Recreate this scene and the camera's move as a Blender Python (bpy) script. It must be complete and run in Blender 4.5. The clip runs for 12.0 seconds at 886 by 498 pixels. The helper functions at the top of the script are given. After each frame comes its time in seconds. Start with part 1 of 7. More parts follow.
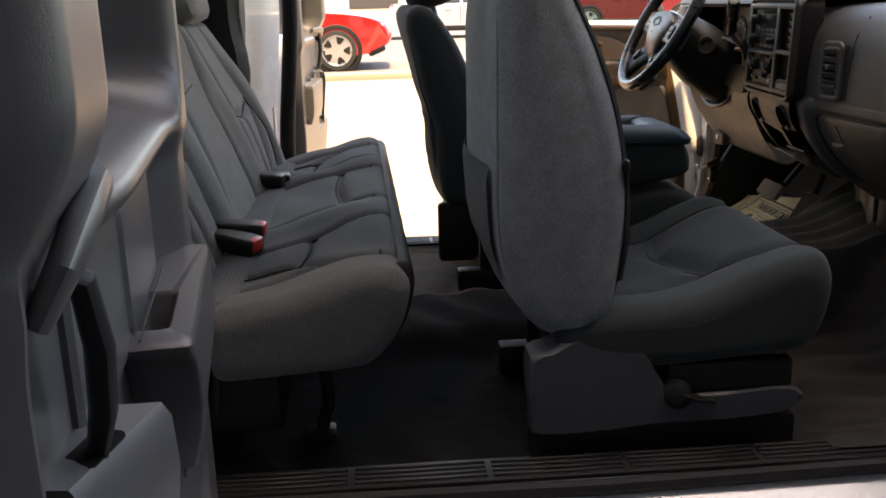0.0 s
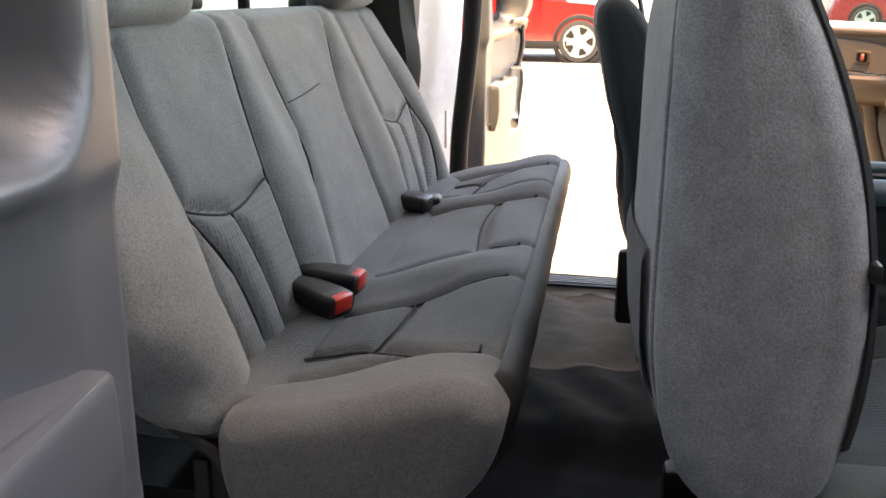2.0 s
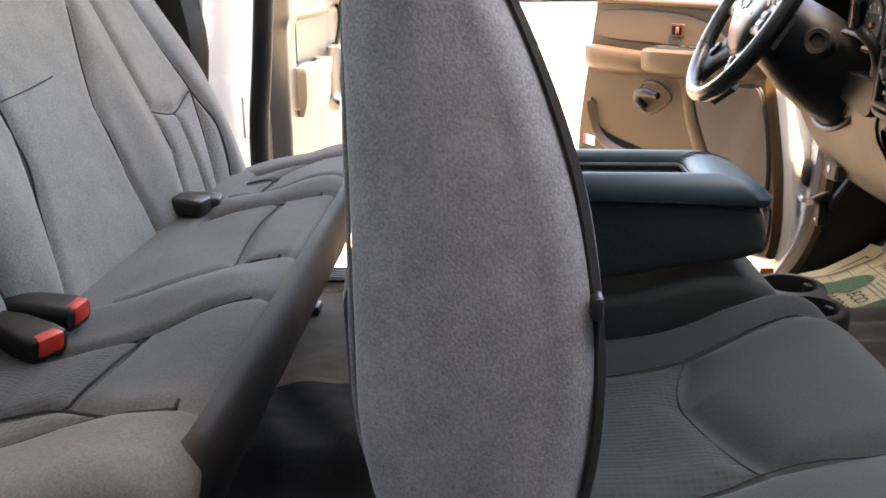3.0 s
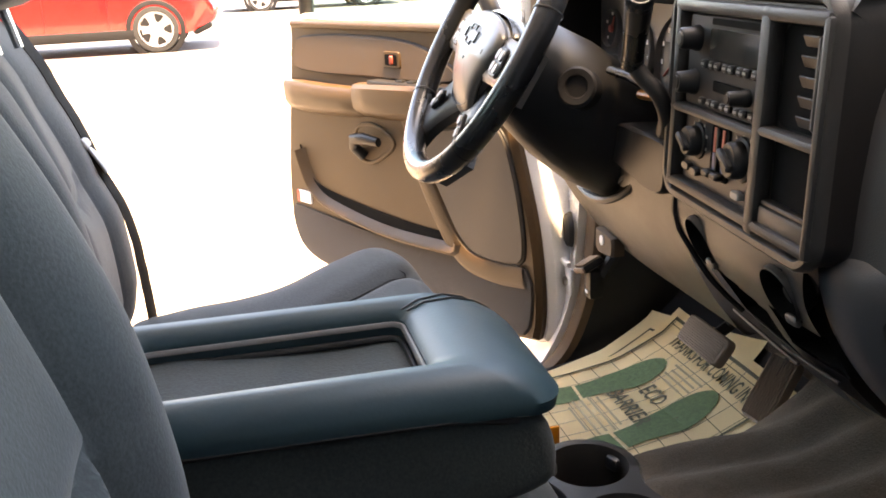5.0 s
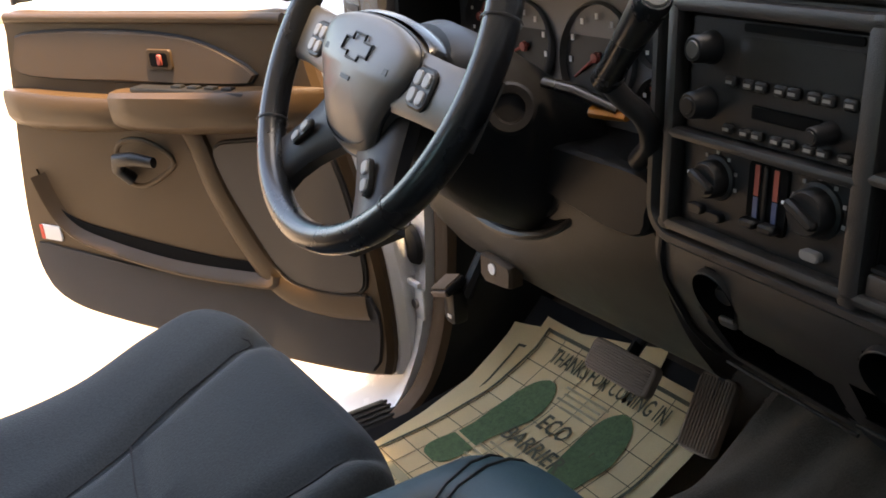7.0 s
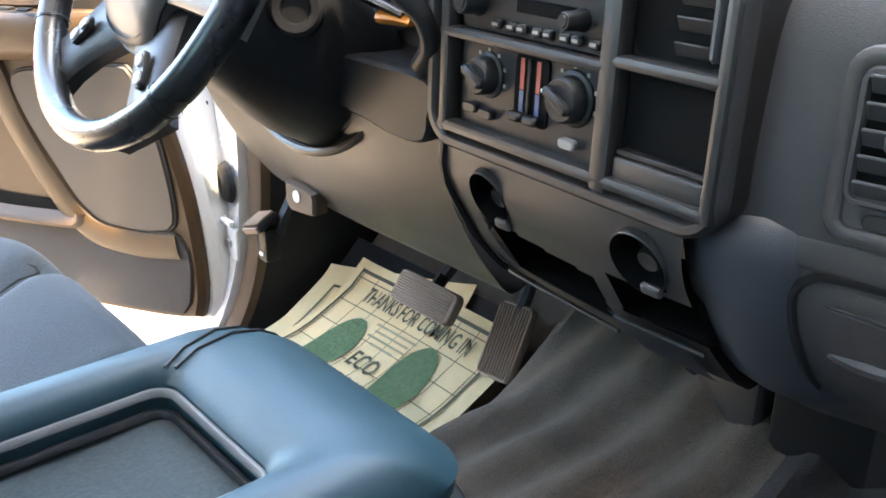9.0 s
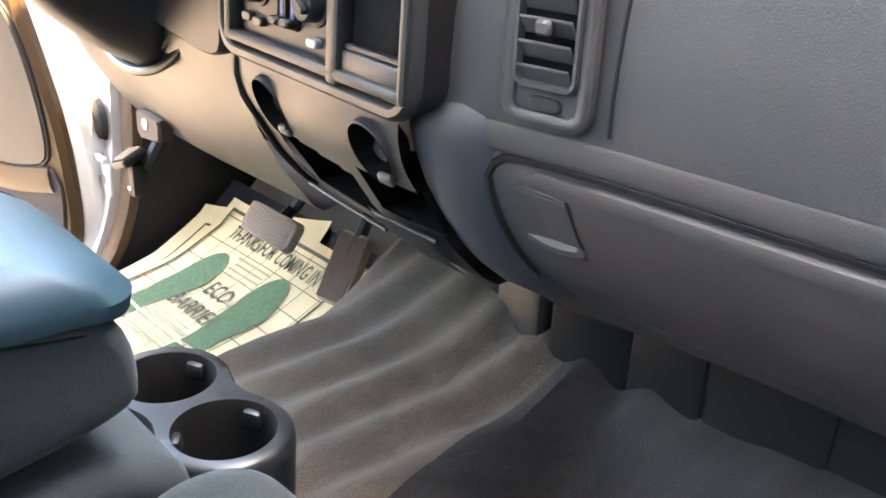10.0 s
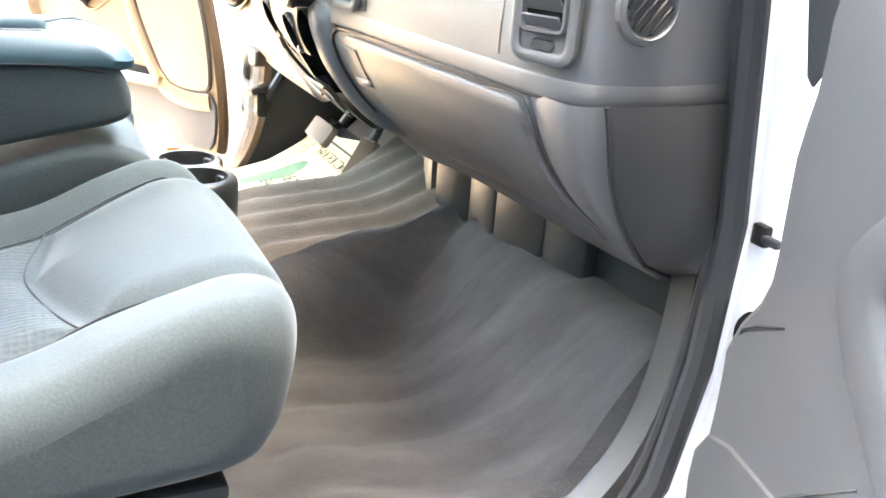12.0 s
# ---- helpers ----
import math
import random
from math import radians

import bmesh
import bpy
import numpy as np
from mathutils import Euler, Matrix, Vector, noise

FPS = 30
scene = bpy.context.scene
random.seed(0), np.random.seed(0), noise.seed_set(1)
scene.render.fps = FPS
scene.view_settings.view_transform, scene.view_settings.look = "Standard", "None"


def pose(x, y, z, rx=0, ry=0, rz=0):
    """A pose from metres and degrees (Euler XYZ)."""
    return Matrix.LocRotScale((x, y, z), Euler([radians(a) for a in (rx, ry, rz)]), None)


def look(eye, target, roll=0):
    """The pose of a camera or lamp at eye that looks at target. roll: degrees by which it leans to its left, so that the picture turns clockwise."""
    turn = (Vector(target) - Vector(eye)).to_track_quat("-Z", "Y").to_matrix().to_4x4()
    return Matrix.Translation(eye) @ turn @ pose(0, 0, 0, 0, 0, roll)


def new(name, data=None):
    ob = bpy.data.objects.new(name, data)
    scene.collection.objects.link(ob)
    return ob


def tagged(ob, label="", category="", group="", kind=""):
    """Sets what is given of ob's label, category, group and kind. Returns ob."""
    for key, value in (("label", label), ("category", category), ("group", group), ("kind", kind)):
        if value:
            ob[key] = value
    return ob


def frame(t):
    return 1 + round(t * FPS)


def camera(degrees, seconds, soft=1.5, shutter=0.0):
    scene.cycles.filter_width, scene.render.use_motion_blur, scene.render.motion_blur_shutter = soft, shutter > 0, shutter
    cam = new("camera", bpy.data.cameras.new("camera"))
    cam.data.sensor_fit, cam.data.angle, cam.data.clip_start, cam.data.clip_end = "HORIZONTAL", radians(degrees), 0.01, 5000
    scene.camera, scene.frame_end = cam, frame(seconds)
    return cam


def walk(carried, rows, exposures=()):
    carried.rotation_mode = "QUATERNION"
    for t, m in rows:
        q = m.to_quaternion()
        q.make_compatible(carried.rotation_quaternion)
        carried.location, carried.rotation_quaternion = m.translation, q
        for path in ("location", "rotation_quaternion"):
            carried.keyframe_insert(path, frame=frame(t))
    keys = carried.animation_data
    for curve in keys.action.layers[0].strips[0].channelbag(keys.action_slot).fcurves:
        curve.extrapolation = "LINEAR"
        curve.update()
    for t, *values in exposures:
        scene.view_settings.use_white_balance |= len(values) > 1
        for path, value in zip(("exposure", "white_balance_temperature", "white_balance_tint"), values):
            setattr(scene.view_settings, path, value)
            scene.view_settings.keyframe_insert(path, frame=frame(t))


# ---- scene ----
cam = camera(51.7, 12.0, soft=1.7)
PATH = [
    (0, (-0.133, -2.069, 1.347), (-0.001, -0.143, 0.822), -1.6),
    (0.5, (-0.002, -1.963, 1.35), (-0.209, -0.037, 0.852), -0.8),
    (1, (0.044, -1.849, 1.341), (-0.4, 0.038, 0.847), 0.2),
    (1.5, (0.013, -1.689, 1.345), (-0.491, 0.189, 0.878), 1.2),
    (2, (0.008, -1.575, 1.342), (-0.36, 0.314, 0.801), 0.2),
    (2.5, (0.038, -1.486, 1.336), (-0.134, 0.413, 0.731), 0.7),
    (3, (0.165, -1.379, 1.35), (0.051, 0.526, 0.751), -0.3),
    (3.5, (0.256, -1.266, 1.353), (0.308, 0.649, 0.779), -1.5),
    (5.3, (0.313, -0.683, 1.373), (0.766, 1.17, 0.769), -2.9),
    (5.5, (0.295, -0.615, 1.377), (0.782, 1.23, 0.781), -3.1),
    (6, (0.264, -0.511, 1.392), (0.85, 1.297, 0.772), -3.6),
    (6.5, (0.239, -0.458, 1.403), (0.997, 1.264, 0.727), -3.8),
    (7, (0.224, -0.437, 1.41), (1.184, 1.154, 0.671), -4.3),
    (7.5, (0.223, -0.439, 1.403), (1.365, 1.006, 0.62), -4.4),
    (7.7, (0.223, -0.445, 1.4), (1.414, 0.954, 0.608), -4.1),
    (9.3, (0.273, -0.528, 1.32), (1.49, 0.856, 0.542), 1.6),
    (9.5, (0.284, -0.561, 1.308), (1.517, 0.807, 0.527), 2.5),
    (10, (0.332, -0.671, 1.294), (1.58, 0.676, 0.501), 2.6),
    (10.5, (0.342, -0.829, 1.285), (1.603, 0.507, 0.495), 3.1),
    (11, (0.366, -0.984, 1.261), (1.561, 0.427, 0.498), 4.7),
    (11.5, (0.389, -1.183, 1.259), (1.435, 0.347, 0.507), 4.3),
    (12, (0.391, -1.404, 1.259), (1.209, 0.283, 0.561), 4.4),
]
walk(cam, [(t, look(eye, target, roll)) for t, eye, target, roll in PATH], [(0.0, 3.00, 9400, 18), (0.5, 3.66, 9500, 18), (1.0, 3.97, 9500, 18), (1.5, 4.18, 9500, 17), (2.5, 4.27, 9500, 18), (3.5, 4.78, 9600, 20), (5.5, 4.28, 9900, 20), (6.5, 3.54, 9500, 17), (7.0, 3.56, 8600, 16), (7.5, 3.98, 8000, 17), (9.5, 5.90, 7400, 7), (10.0, 6.32, 8100, 14), (10.5, 6.68, 8400, 10), (11.0, 7.10, 8400, 7), (11.5, 7.20, 8400, 6), (12.0, 7.44, 8800, 8)])

# ---- world and sun ----
SUN_TO = Vector((0.08, -0.29, 0.95)).normalized()
world = bpy.data.worlds.new("sky")
scene.world = world
world.use_nodes = True
wn = world.node_tree.nodes
sky = wn.new("ShaderNodeTexSky")
sky.sky_type = "NISHITA"
sky.sun_disc = False
sky.sun_elevation = math.asin(SUN_TO.z)
sky.sun_rotation = math.atan2(SUN_TO.x, SUN_TO.y)
sky.air_density, sky.dust_density, sky.ozone_density = 1.0, 1.6, 1.0
world.node_tree.links.new(sky.outputs[0], wn["Background"].inputs[0])
wn["Background"].inputs[1].default_value = 0.15
sun_data = bpy.data.lights.new("sun", "SUN")
sun_data.energy, sun_data.angle, sun_data.color = 2.0, radians(4), (1.0, 0.82, 0.58)
sun = new("sun", sun_data)
sun.matrix_world = look(SUN_TO * 30, (0, 0, 0))


# ---- materials ----
def mat(name, col, rough=0.6, metal=0.0, var=0.12, scale=9.0, bump=0.15, fine=420.0, coat=0.0, sheen=0.0, spec=0.5, tint=None, stretch=None, rvar=0.08, fw=0.45, swing=0.0):
    m = bpy.data.materials.new(name)
    m.use_nodes = True
    nt = m.node_tree
    b = nt.nodes["Principled BSDF"]
    tc = nt.nodes.new("ShaderNodeTexCoord")
    src = tc.outputs["Object"]
    if swing:
        mp = nt.nodes.new("ShaderNodeMapping")
        mp.inputs["Rotation"].default_value = (0, 0, radians(swing))
        nt.links.new(src, mp.inputs[0])
        src = mp.outputs[0]
    if stretch:
        mp = nt.nodes.new("ShaderNodeMapping")
        mp.inputs["Scale"].default_value = stretch
        nt.links.new(src, mp.inputs[0])
        src = mp.outputs[0]
    big = nt.nodes.new("ShaderNodeTexNoise")
    big.inputs["Scale"].default_value, big.inputs["Detail"].default_value, big.inputs["Roughness"].default_value = scale, 6, 0.62
    nt.links.new(src, big.inputs[0])
    small = nt.nodes.new("ShaderNodeTexNoise")
    small.inputs["Scale"].default_value, small.inputs["Detail"].default_value = fine, 2
    nt.links.new(src, small.inputs[0])
    add = nt.nodes.new("ShaderNodeMath")
    add.operation = "MULTIPLY_ADD"
    add.inputs[1].default_value = fw
    nt.links.new(small.outputs[0], add.inputs[0])
    nt.links.new(big.outputs[0], add.inputs[2])
    even = nt.nodes.new("ShaderNodeMath")
    even.operation = "DIVIDE"
    even.inputs[1].default_value = 1 + fw
    nt.links.new(add.outputs[0], even.inputs[0])
    ramp = nt.nodes.new("ShaderNodeValToRGB")
    ramp.color_ramp.elements[0].position, ramp.color_ramp.elements[1].position = 0.22, 0.78
    t = tint or col
    ramp.color_ramp.elements[0].color = (*[max(0, c * (1 - var)) for c in col], 1)
    ramp.color_ramp.elements[1].color = (*[min(1, c * (1 + var)) for c in t], 1)
    nt.links.new(even.outputs[0], ramp.inputs[0])
    nt.links.new(ramp.outputs[0], b.inputs["Base Color"])
    rr = nt.nodes.new("ShaderNodeMapRange")
    rr.inputs["From Min"].default_value, rr.inputs["From Max"].default_value = 0.2, 0.8
    rr.inputs["To Min"].default_value, rr.inputs["To Max"].default_value = max(0.02, rough - rvar), min(1, rough + rvar)
    nt.links.new(big.outputs[0], rr.inputs[0])
    nt.links.new(rr.outputs[0], b.inputs["Roughness"])
    b.inputs["Metallic"].default_value = metal
    b.inputs["Coat Weight"].default_value = coat
    b.inputs["Sheen Weight"].default_value = sheen
    b.inputs["Sheen Roughness"].default_value = 0.4
    b.inputs["Specular IOR Level"].default_value = spec
    if bump:
        bp = nt.nodes.new("ShaderNodeBump")
        bp.inputs["Strength"].default_value, bp.inputs["Distance"].default_value = bump, 0.002
        nt.links.new(small.outputs[0], bp.inputs["Height"])
        nt.links.new(bp.outputs[0], b.inputs["Normal"])
    return m


def woven(name, col, size=125.0):
    m = mat(name, col, 0.9, var=0.16, bump=0, sheen=0.1)
    nt = m.node_tree
    b = nt.nodes["Principled BSDF"]
    tc = nt.nodes.new("ShaderNodeTexCoord")
    vo = nt.nodes.new("ShaderNodeTexVoronoi")
    vo.inputs["Scale"].default_value, vo.inputs["Randomness"].default_value = size, 0.25
    nt.links.new(tc.outputs["Object"], vo.inputs[0])
    bp = nt.nodes.new("ShaderNodeBump")
    bp.inputs["Strength"].default_value, bp.inputs["Distance"].default_value = 0.45, 0.003
    nt.links.new(vo.outputs["Distance"], bp.inputs["Height"])
    nt.links.new(bp.outputs[0], b.inputs["Normal"])
    old = b.inputs["Base Color"].links[0].from_socket
    rm = nt.nodes.new("ShaderNodeMapRange")
    rm.inputs["From Min"].default_value, rm.inputs["From Max"].default_value = 0.1, 0.55
    rm.inputs["To Min"].default_value, rm.inputs["To Max"].default_value = 0.84, 1.06
    nt.links.new(vo.outputs["Distance"], rm.inputs[0])
    mul = nt.nodes.new("ShaderNodeVectorMath")
    mul.operation = "SCALE"
    nt.links.new(old, mul.inputs[0])
    nt.links.new(rm.outputs[0], mul.inputs["Scale"])
    nt.links.new(mul.outputs[0], b.inputs["Base Color"])
    return m


def glass(name, col=(0.9, 0.95, 0.95), rough=0.0):
    m = bpy.data.materials.new(name)
    m.use_nodes = True
    nt = m.node_tree
    nt.nodes.remove(nt.nodes["Principled BSDF"])
    tr, gl, mx, lw, pw, fr = (nt.nodes.new(k) for k in ("ShaderNodeBsdfTransparent", "ShaderNodeBsdfGlossy", "ShaderNodeMixShader", "ShaderNodeLayerWeight", "ShaderNodeMath", "ShaderNodeMath"))
    tr.inputs[0].default_value = (*col, 1)
    gl.inputs["Roughness"].default_value = rough
    lw.inputs[0].default_value = 0.5
    pw.operation, fr.operation = "POWER", "MULTIPLY_ADD"
    pw.inputs[1].default_value = 4.0
    fr.inputs[1].default_value, fr.inputs[2].default_value = 0.40, 0.010
    nt.links.new(lw.outputs["Facing"], pw.inputs[0])
    nt.links.new(pw.outputs[0], fr.inputs[0])
    nt.links.new(fr.outputs[0], mx.inputs[0])
    nt.links.new(tr.outputs[0], mx.inputs[1])
    nt.links.new(gl.outputs[0], mx.inputs[2])
    nt.links.new(mx.outputs[0], nt.nodes["Material Output"].inputs[0])
    return m


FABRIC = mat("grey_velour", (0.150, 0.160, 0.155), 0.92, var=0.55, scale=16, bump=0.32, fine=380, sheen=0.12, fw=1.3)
# lit copy of the seat velour, for the passenger backrest's back and side
FABRIC_SIDE = mat("grey_velour_lit_side", (0.180, 0.196, 0.206), 0.92, var=0.55, scale=30, bump=0.32, fine=380, sheen=0.12, fw=1.3)
# bench velour at half tone: wear in the mottling, shade in the base colour
FABRIC_SEAT = mat("grey_velour_worn_shaded_seat", (0.076, 0.082, 0.084), 0.92, var=0.55, scale=14, bump=0.32, fine=380, sheen=0.12, fw=1.3)
# woven insert darkened alike for the shaded cushion
WEAVE_SEAT = woven("grey_worn_shaded_insert", (0.074, 0.080, 0.082))
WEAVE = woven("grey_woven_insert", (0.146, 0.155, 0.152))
SEAM = mat("dark_seam_thread", (0.016, 0.017, 0.018), 0.9, bump=0.3)
# shaded copy of the same velour, the cab's shade put into the colour
FABRIC_MID = mat("blue_grey_velour_shaded", (0.0165, 0.0245, 0.0256), 0.92, var=0.6, scale=14, bump=0.16, fine=380, sheen=0.12, fw=1.3)
FABRIC_DARK = mat("charcoal_velour", (0.0205, 0.0270, 0.0300), 0.92, var=0.55, scale=18, bump=0.32, fine=380, sheen=0.12, fw=1.3)
WEAVE_DARK = woven("charcoal_woven_insert", (0.021, 0.027, 0.030))
# woven insert with the same shade put into its colour
WEAVE_MID = woven("blue_grey_insert_shaded", (0.0180, 0.0255, 0.0268))
VINYL = mat("blue_black_vinyl", (0.011, 0.033, 0.042), 0.46, var=0.14, scale=7, bump=0.05, fine=300, spec=0.34, rvar=0.04)
TRIM = mat("grey_moulded_plastic", (0.110, 0.107, 0.105), 0.52, var=0.1, scale=7, bump=0.18, fine=900)
TRIM_DOOR = mat("grey_door_plastic", (0.070, 0.069, 0.070), 0.34, var=0.07, scale=4, bump=0.12, fine=1100, rvar=0.02)
HEADLINER = mat("pale_headliner", (0.55, 0.54, 0.52), 0.9, var=0.08, bump=0.3)
DOOR_DARK = mat("brown_grey_door_plastic", (0.044, 0.041, 0.040), 0.45, var=0.1, scale=7, bump=0.2, fine=1000)
TRIM_LIGHT = mat("pale_grey_plastic", (0.30, 0.30, 0.30), 0.5, var=0.08, bump=0.1)
DASH = mat("graphite_dash_plastic", (0.064, 0.061, 0.060), 0.45, spec=0.4, var=0.12, scale=6, bump=0.2, fine=1000)
DASH_UP = mat("slate_dash_pad", (0.056, 0.056, 0.058), 0.5, spec=0.4, var=0.12, scale=6, bump=0.22, fine=900)
BOLSTER = mat("blue_slate_bolster", (0.046, 0.050, 0.057), 0.5, var=0.12, scale=6, bump=0.2, fine=900)
KNEE = mat("dark_taupe_plastic", (0.0175, 0.0150, 0.0125), 0.4, var=0.12, scale=6, bump=0.2, fine=1000, spec=0.4)
TAN = mat("taupe_plastic", (0.062, 0.035, 0.015), 0.46, var=0.14, scale=6, bump=0.2, fine=1000, spec=0.32)
TAN_CLOTH = mat("taupe_door_cloth", (0.088, 0.054, 0.030), 0.75, var=0.14, scale=20, bump=0.4, fine=700)
BEZEL = mat("charcoal_bezel", (0.017, 0.016, 0.0155), 0.42, spec=0.25, var=0.1, bump=0.06)
BLACK = mat("black_plastic", (0.013, 0.013, 0.0135), 0.45, spec=0.28, var=0.2, bump=0.08, fine=600)
RUBBER = mat("black_rubber", (0.010, 0.010, 0.011), 0.65, var=0.2, bump=0.1, spec=0.25)
# near-black that puts the shade of recesses and hidden walls into colour
DARK = mat("shade_black", (0.004, 0.004, 0.004), 0.9, bump=0, spec=0.1)
WEB = mat("black_belt_webbing", (0.012, 0.0115, 0.011), 0.85, var=0.2, bump=0.5, fine=900, spec=0.2)
CARPET = mat("dark_brown_carpet", (0.024, 0.019, 0.015), 0.97, var=0.35, scale=25, bump=0.9, fine=650, sheen=0.2)
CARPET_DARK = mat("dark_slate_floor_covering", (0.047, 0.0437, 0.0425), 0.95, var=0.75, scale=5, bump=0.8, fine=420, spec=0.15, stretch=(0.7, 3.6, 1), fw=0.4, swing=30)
# carpet tone with the rear footwell's shade put into it
CARPET_SHADE = mat("shaded_carpet", (0.011, 0.011, 0.011), 0.95, var=0.4, scale=9, bump=0.7, fine=500, spec=0.2)
STACK = mat("dark_brown_grey_plastic", (0.027, 0.0250, 0.0235), 0.45, spec=0.4, var=0.12, scale=6, bump=0.2, fine=1000)
PEDAL = mat("worn_brown_rubber", (0.23, 0.175, 0.135), 0.9, var=0.15, bump=0.1, spec=0.15)
# paler, warmer carpet tone for the hump and floor that catch the light
CARPET_LIT = mat("lit_grey_floor_covering", (0.102, 0.084, 0.067), 0.95, var=0.45, scale=9, bump=0.8, fine=420, spec=0.15, stretch=(1, 2.2, 1), fw=0.8, swing=12)
WHITE = mat("white_body_paint", (0.82, 0.83, 0.84), 0.25, var=0.03, bump=0, coat=0.6)
CHROME = mat("satin_chrome", (0.62, 0.62, 0.62), 0.22, metal=1.0, var=0.05, bump=0)
STEEL = mat("bare_steel", (0.42, 0.41, 0.4), 0.38, metal=1.0, var=0.15, bump=0.1)
KICK = mat("dark_brown_plastic", (0.032, 0.026, 0.021), 0.5, var=0.12, bump=0.15)
SILVER = mat("silver_plastic", (0.100, 0.094, 0.086), 0.36, metal=0.15, var=0.06, bump=0.03)
PAPER = mat("kraft_paper", (0.86, 0.70, 0.41), 0.8, var=0.1, scale=16, bump=0.25, fine=500)
FAINT = mat("faded_ink", (0.30, 0.26, 0.15), 0.85, var=0.2, bump=0)
INK = mat("black_ink", (0.06, 0.06, 0.035), 0.85, var=0.2, bump=0)
GREEN = mat("green_ink", (0.055, 0.098, 0.040), 0.85, var=0.75, scale=160, bump=0)
RED = mat("red_release_button", (0.62, 0.03, 0.02), 0.35, var=0.06, bump=0)
BUTTON = mat("grey_button", (0.22, 0.21, 0.2), 0.45, var=0.05, bump=0)
GAUGE = mat("grey_gauge_plate", (0.11, 0.11, 0.115), 0.45, var=0.06, bump=0)
LCD = mat("dark_display", (0.03, 0.03, 0.028), 0.12, var=0.1, bump=0)
AMBER = mat("amber_plastic", (0.50, 0.17, 0.012), 0.3, var=0.05, bump=0)
WRED = mat("red_scale", (0.28, 0.05, 0.035), 0.5, bump=0)
WBLUE = mat("blue_scale", (0.05, 0.075, 0.16), 0.5, bump=0)
PALE = mat("white_marking", (0.75, 0.74, 0.72), 0.5, var=0.03, bump=0)
CUP = mat("slate_cup_plastic", (0.013, 0.0155, 0.018), 0.38, var=0.08, bump=0.06)
LEATHER = mat("black_leather_rim", (0.010, 0.011, 0.012), 0.27, var=0.1, scale=9, bump=0.05, fine=350, spec=0.50, rvar=0.02)
GLASS = glass("clear_glass")
TINT = glass("green_tinted_glass", (0.62, 0.75, 0.74))
CARRED = mat("red_car_paint", (0.55, 0.012, 0.012), 0.22, var=0.05, bump=0, coat=1.0)
CARSILVER = mat("silver_car_paint", (0.5, 0.51, 0.52), 0.3, metal=0.3, var=0.04, bump=0, coat=0.8)
CARMAROON = mat("maroon_car_paint", (0.18, 0.02, 0.02), 0.3, var=0.05, bump=0, coat=0.8)
CARGLASS = mat("dark_car_glass", (0.03, 0.035, 0.04), 0.06, var=0.05, bump=0, spec=0.8)
TYRE = mat("tyre_rubber", (0.02, 0.02, 0.02), 0.8, var=0.2, bump=0.3)
ALLOY = mat("alloy_wheel", (0.6, 0.6, 0.6), 0.3, metal=0.8, var=0.05, bump=0)
LAMPGLASS = mat("headlamp_lens", (0.6, 0.62, 0.64), 0.1, var=0.05, bump=0, coat=1)
CONCRETE = mat("pale_concrete", (0.30, 0.25, 0.19), 0.9, var=0.14, scale=0.7, bump=0.3, fine=60)
# dark tone for the added strip that cuts ground bounce
BOUNCE_CUT = mat("dark_bounce_cut", (0.030, 0.032, 0.036), 0.92, var=0.25, scale=1.5, bump=0.5, fine=90)
ASPHALT = mat("grey_asphalt", (0.13, 0.125, 0.12), 0.92, var=0.2, scale=1.5, bump=0.5, fine=90)
# wall of the unseen shading block, dark and cool to limit bounce
SHADE_WALL = mat("unseen_wall_grey", (0.058, 0.060, 0.063), 0.85, var=0.12, scale=1.0, bump=0.2, fine=40)
SIDING = mat("cream_siding", (0.62, 0.58, 0.47), 0.7, var=0.06, scale=1.2, bump=0.05)
ROOFING = mat("brown_roofing", (0.16, 0.11, 0.08), 0.85, var=0.2, scale=3, bump=0.3)
YELLOW = mat("yellow_paint", (0.75, 0.45, 0.04), 0.5, var=0.06, bump=0)


# ---- building helpers ----
def part(name, bm, material, parent=None, label="", smooth=40):
    bmesh.ops.recalc_face_normals(bm, faces=bm.faces[:])
    me = bpy.data.meshes.new(name)
    bm.to_mesh(me)
    bm.free()
    me.materials.append(material)
    if smooth:
        me.shade_smooth()
        me.set_sharp_from_angle(angle=radians(smooth))
    ob = new(name, me)
    if parent is not None:
        ob.parent = parent
        p, m = parent, Matrix.Identity(4)
        while p is not None:
            m = p.matrix_basis.copy() if p.parent is None else m
            p = p.parent
        ob.matrix_parent_inverse = m.inverted() if parent.parent is None else Matrix.Identity(4)
    if label:
        ob["label"] = label
    return ob


def thing(name, at, label, category, group="", kind=""):
    e = new(name)
    e.location = at
    e.matrix_basis = Matrix.Translation(at)
    e.empty_display_size = 0.05
    return tagged(e, label, category, group, kind)


def patch(ob, material, test):
    """Gives the faces whose middle passes test(x, y, z) a second cloth or a shaded tone."""
    me = ob.data
    me.materials.append(material)
    for p in me.polygons:
        if test(*p.center):
            p.material_index = 1


def B():
    return bmesh.new()


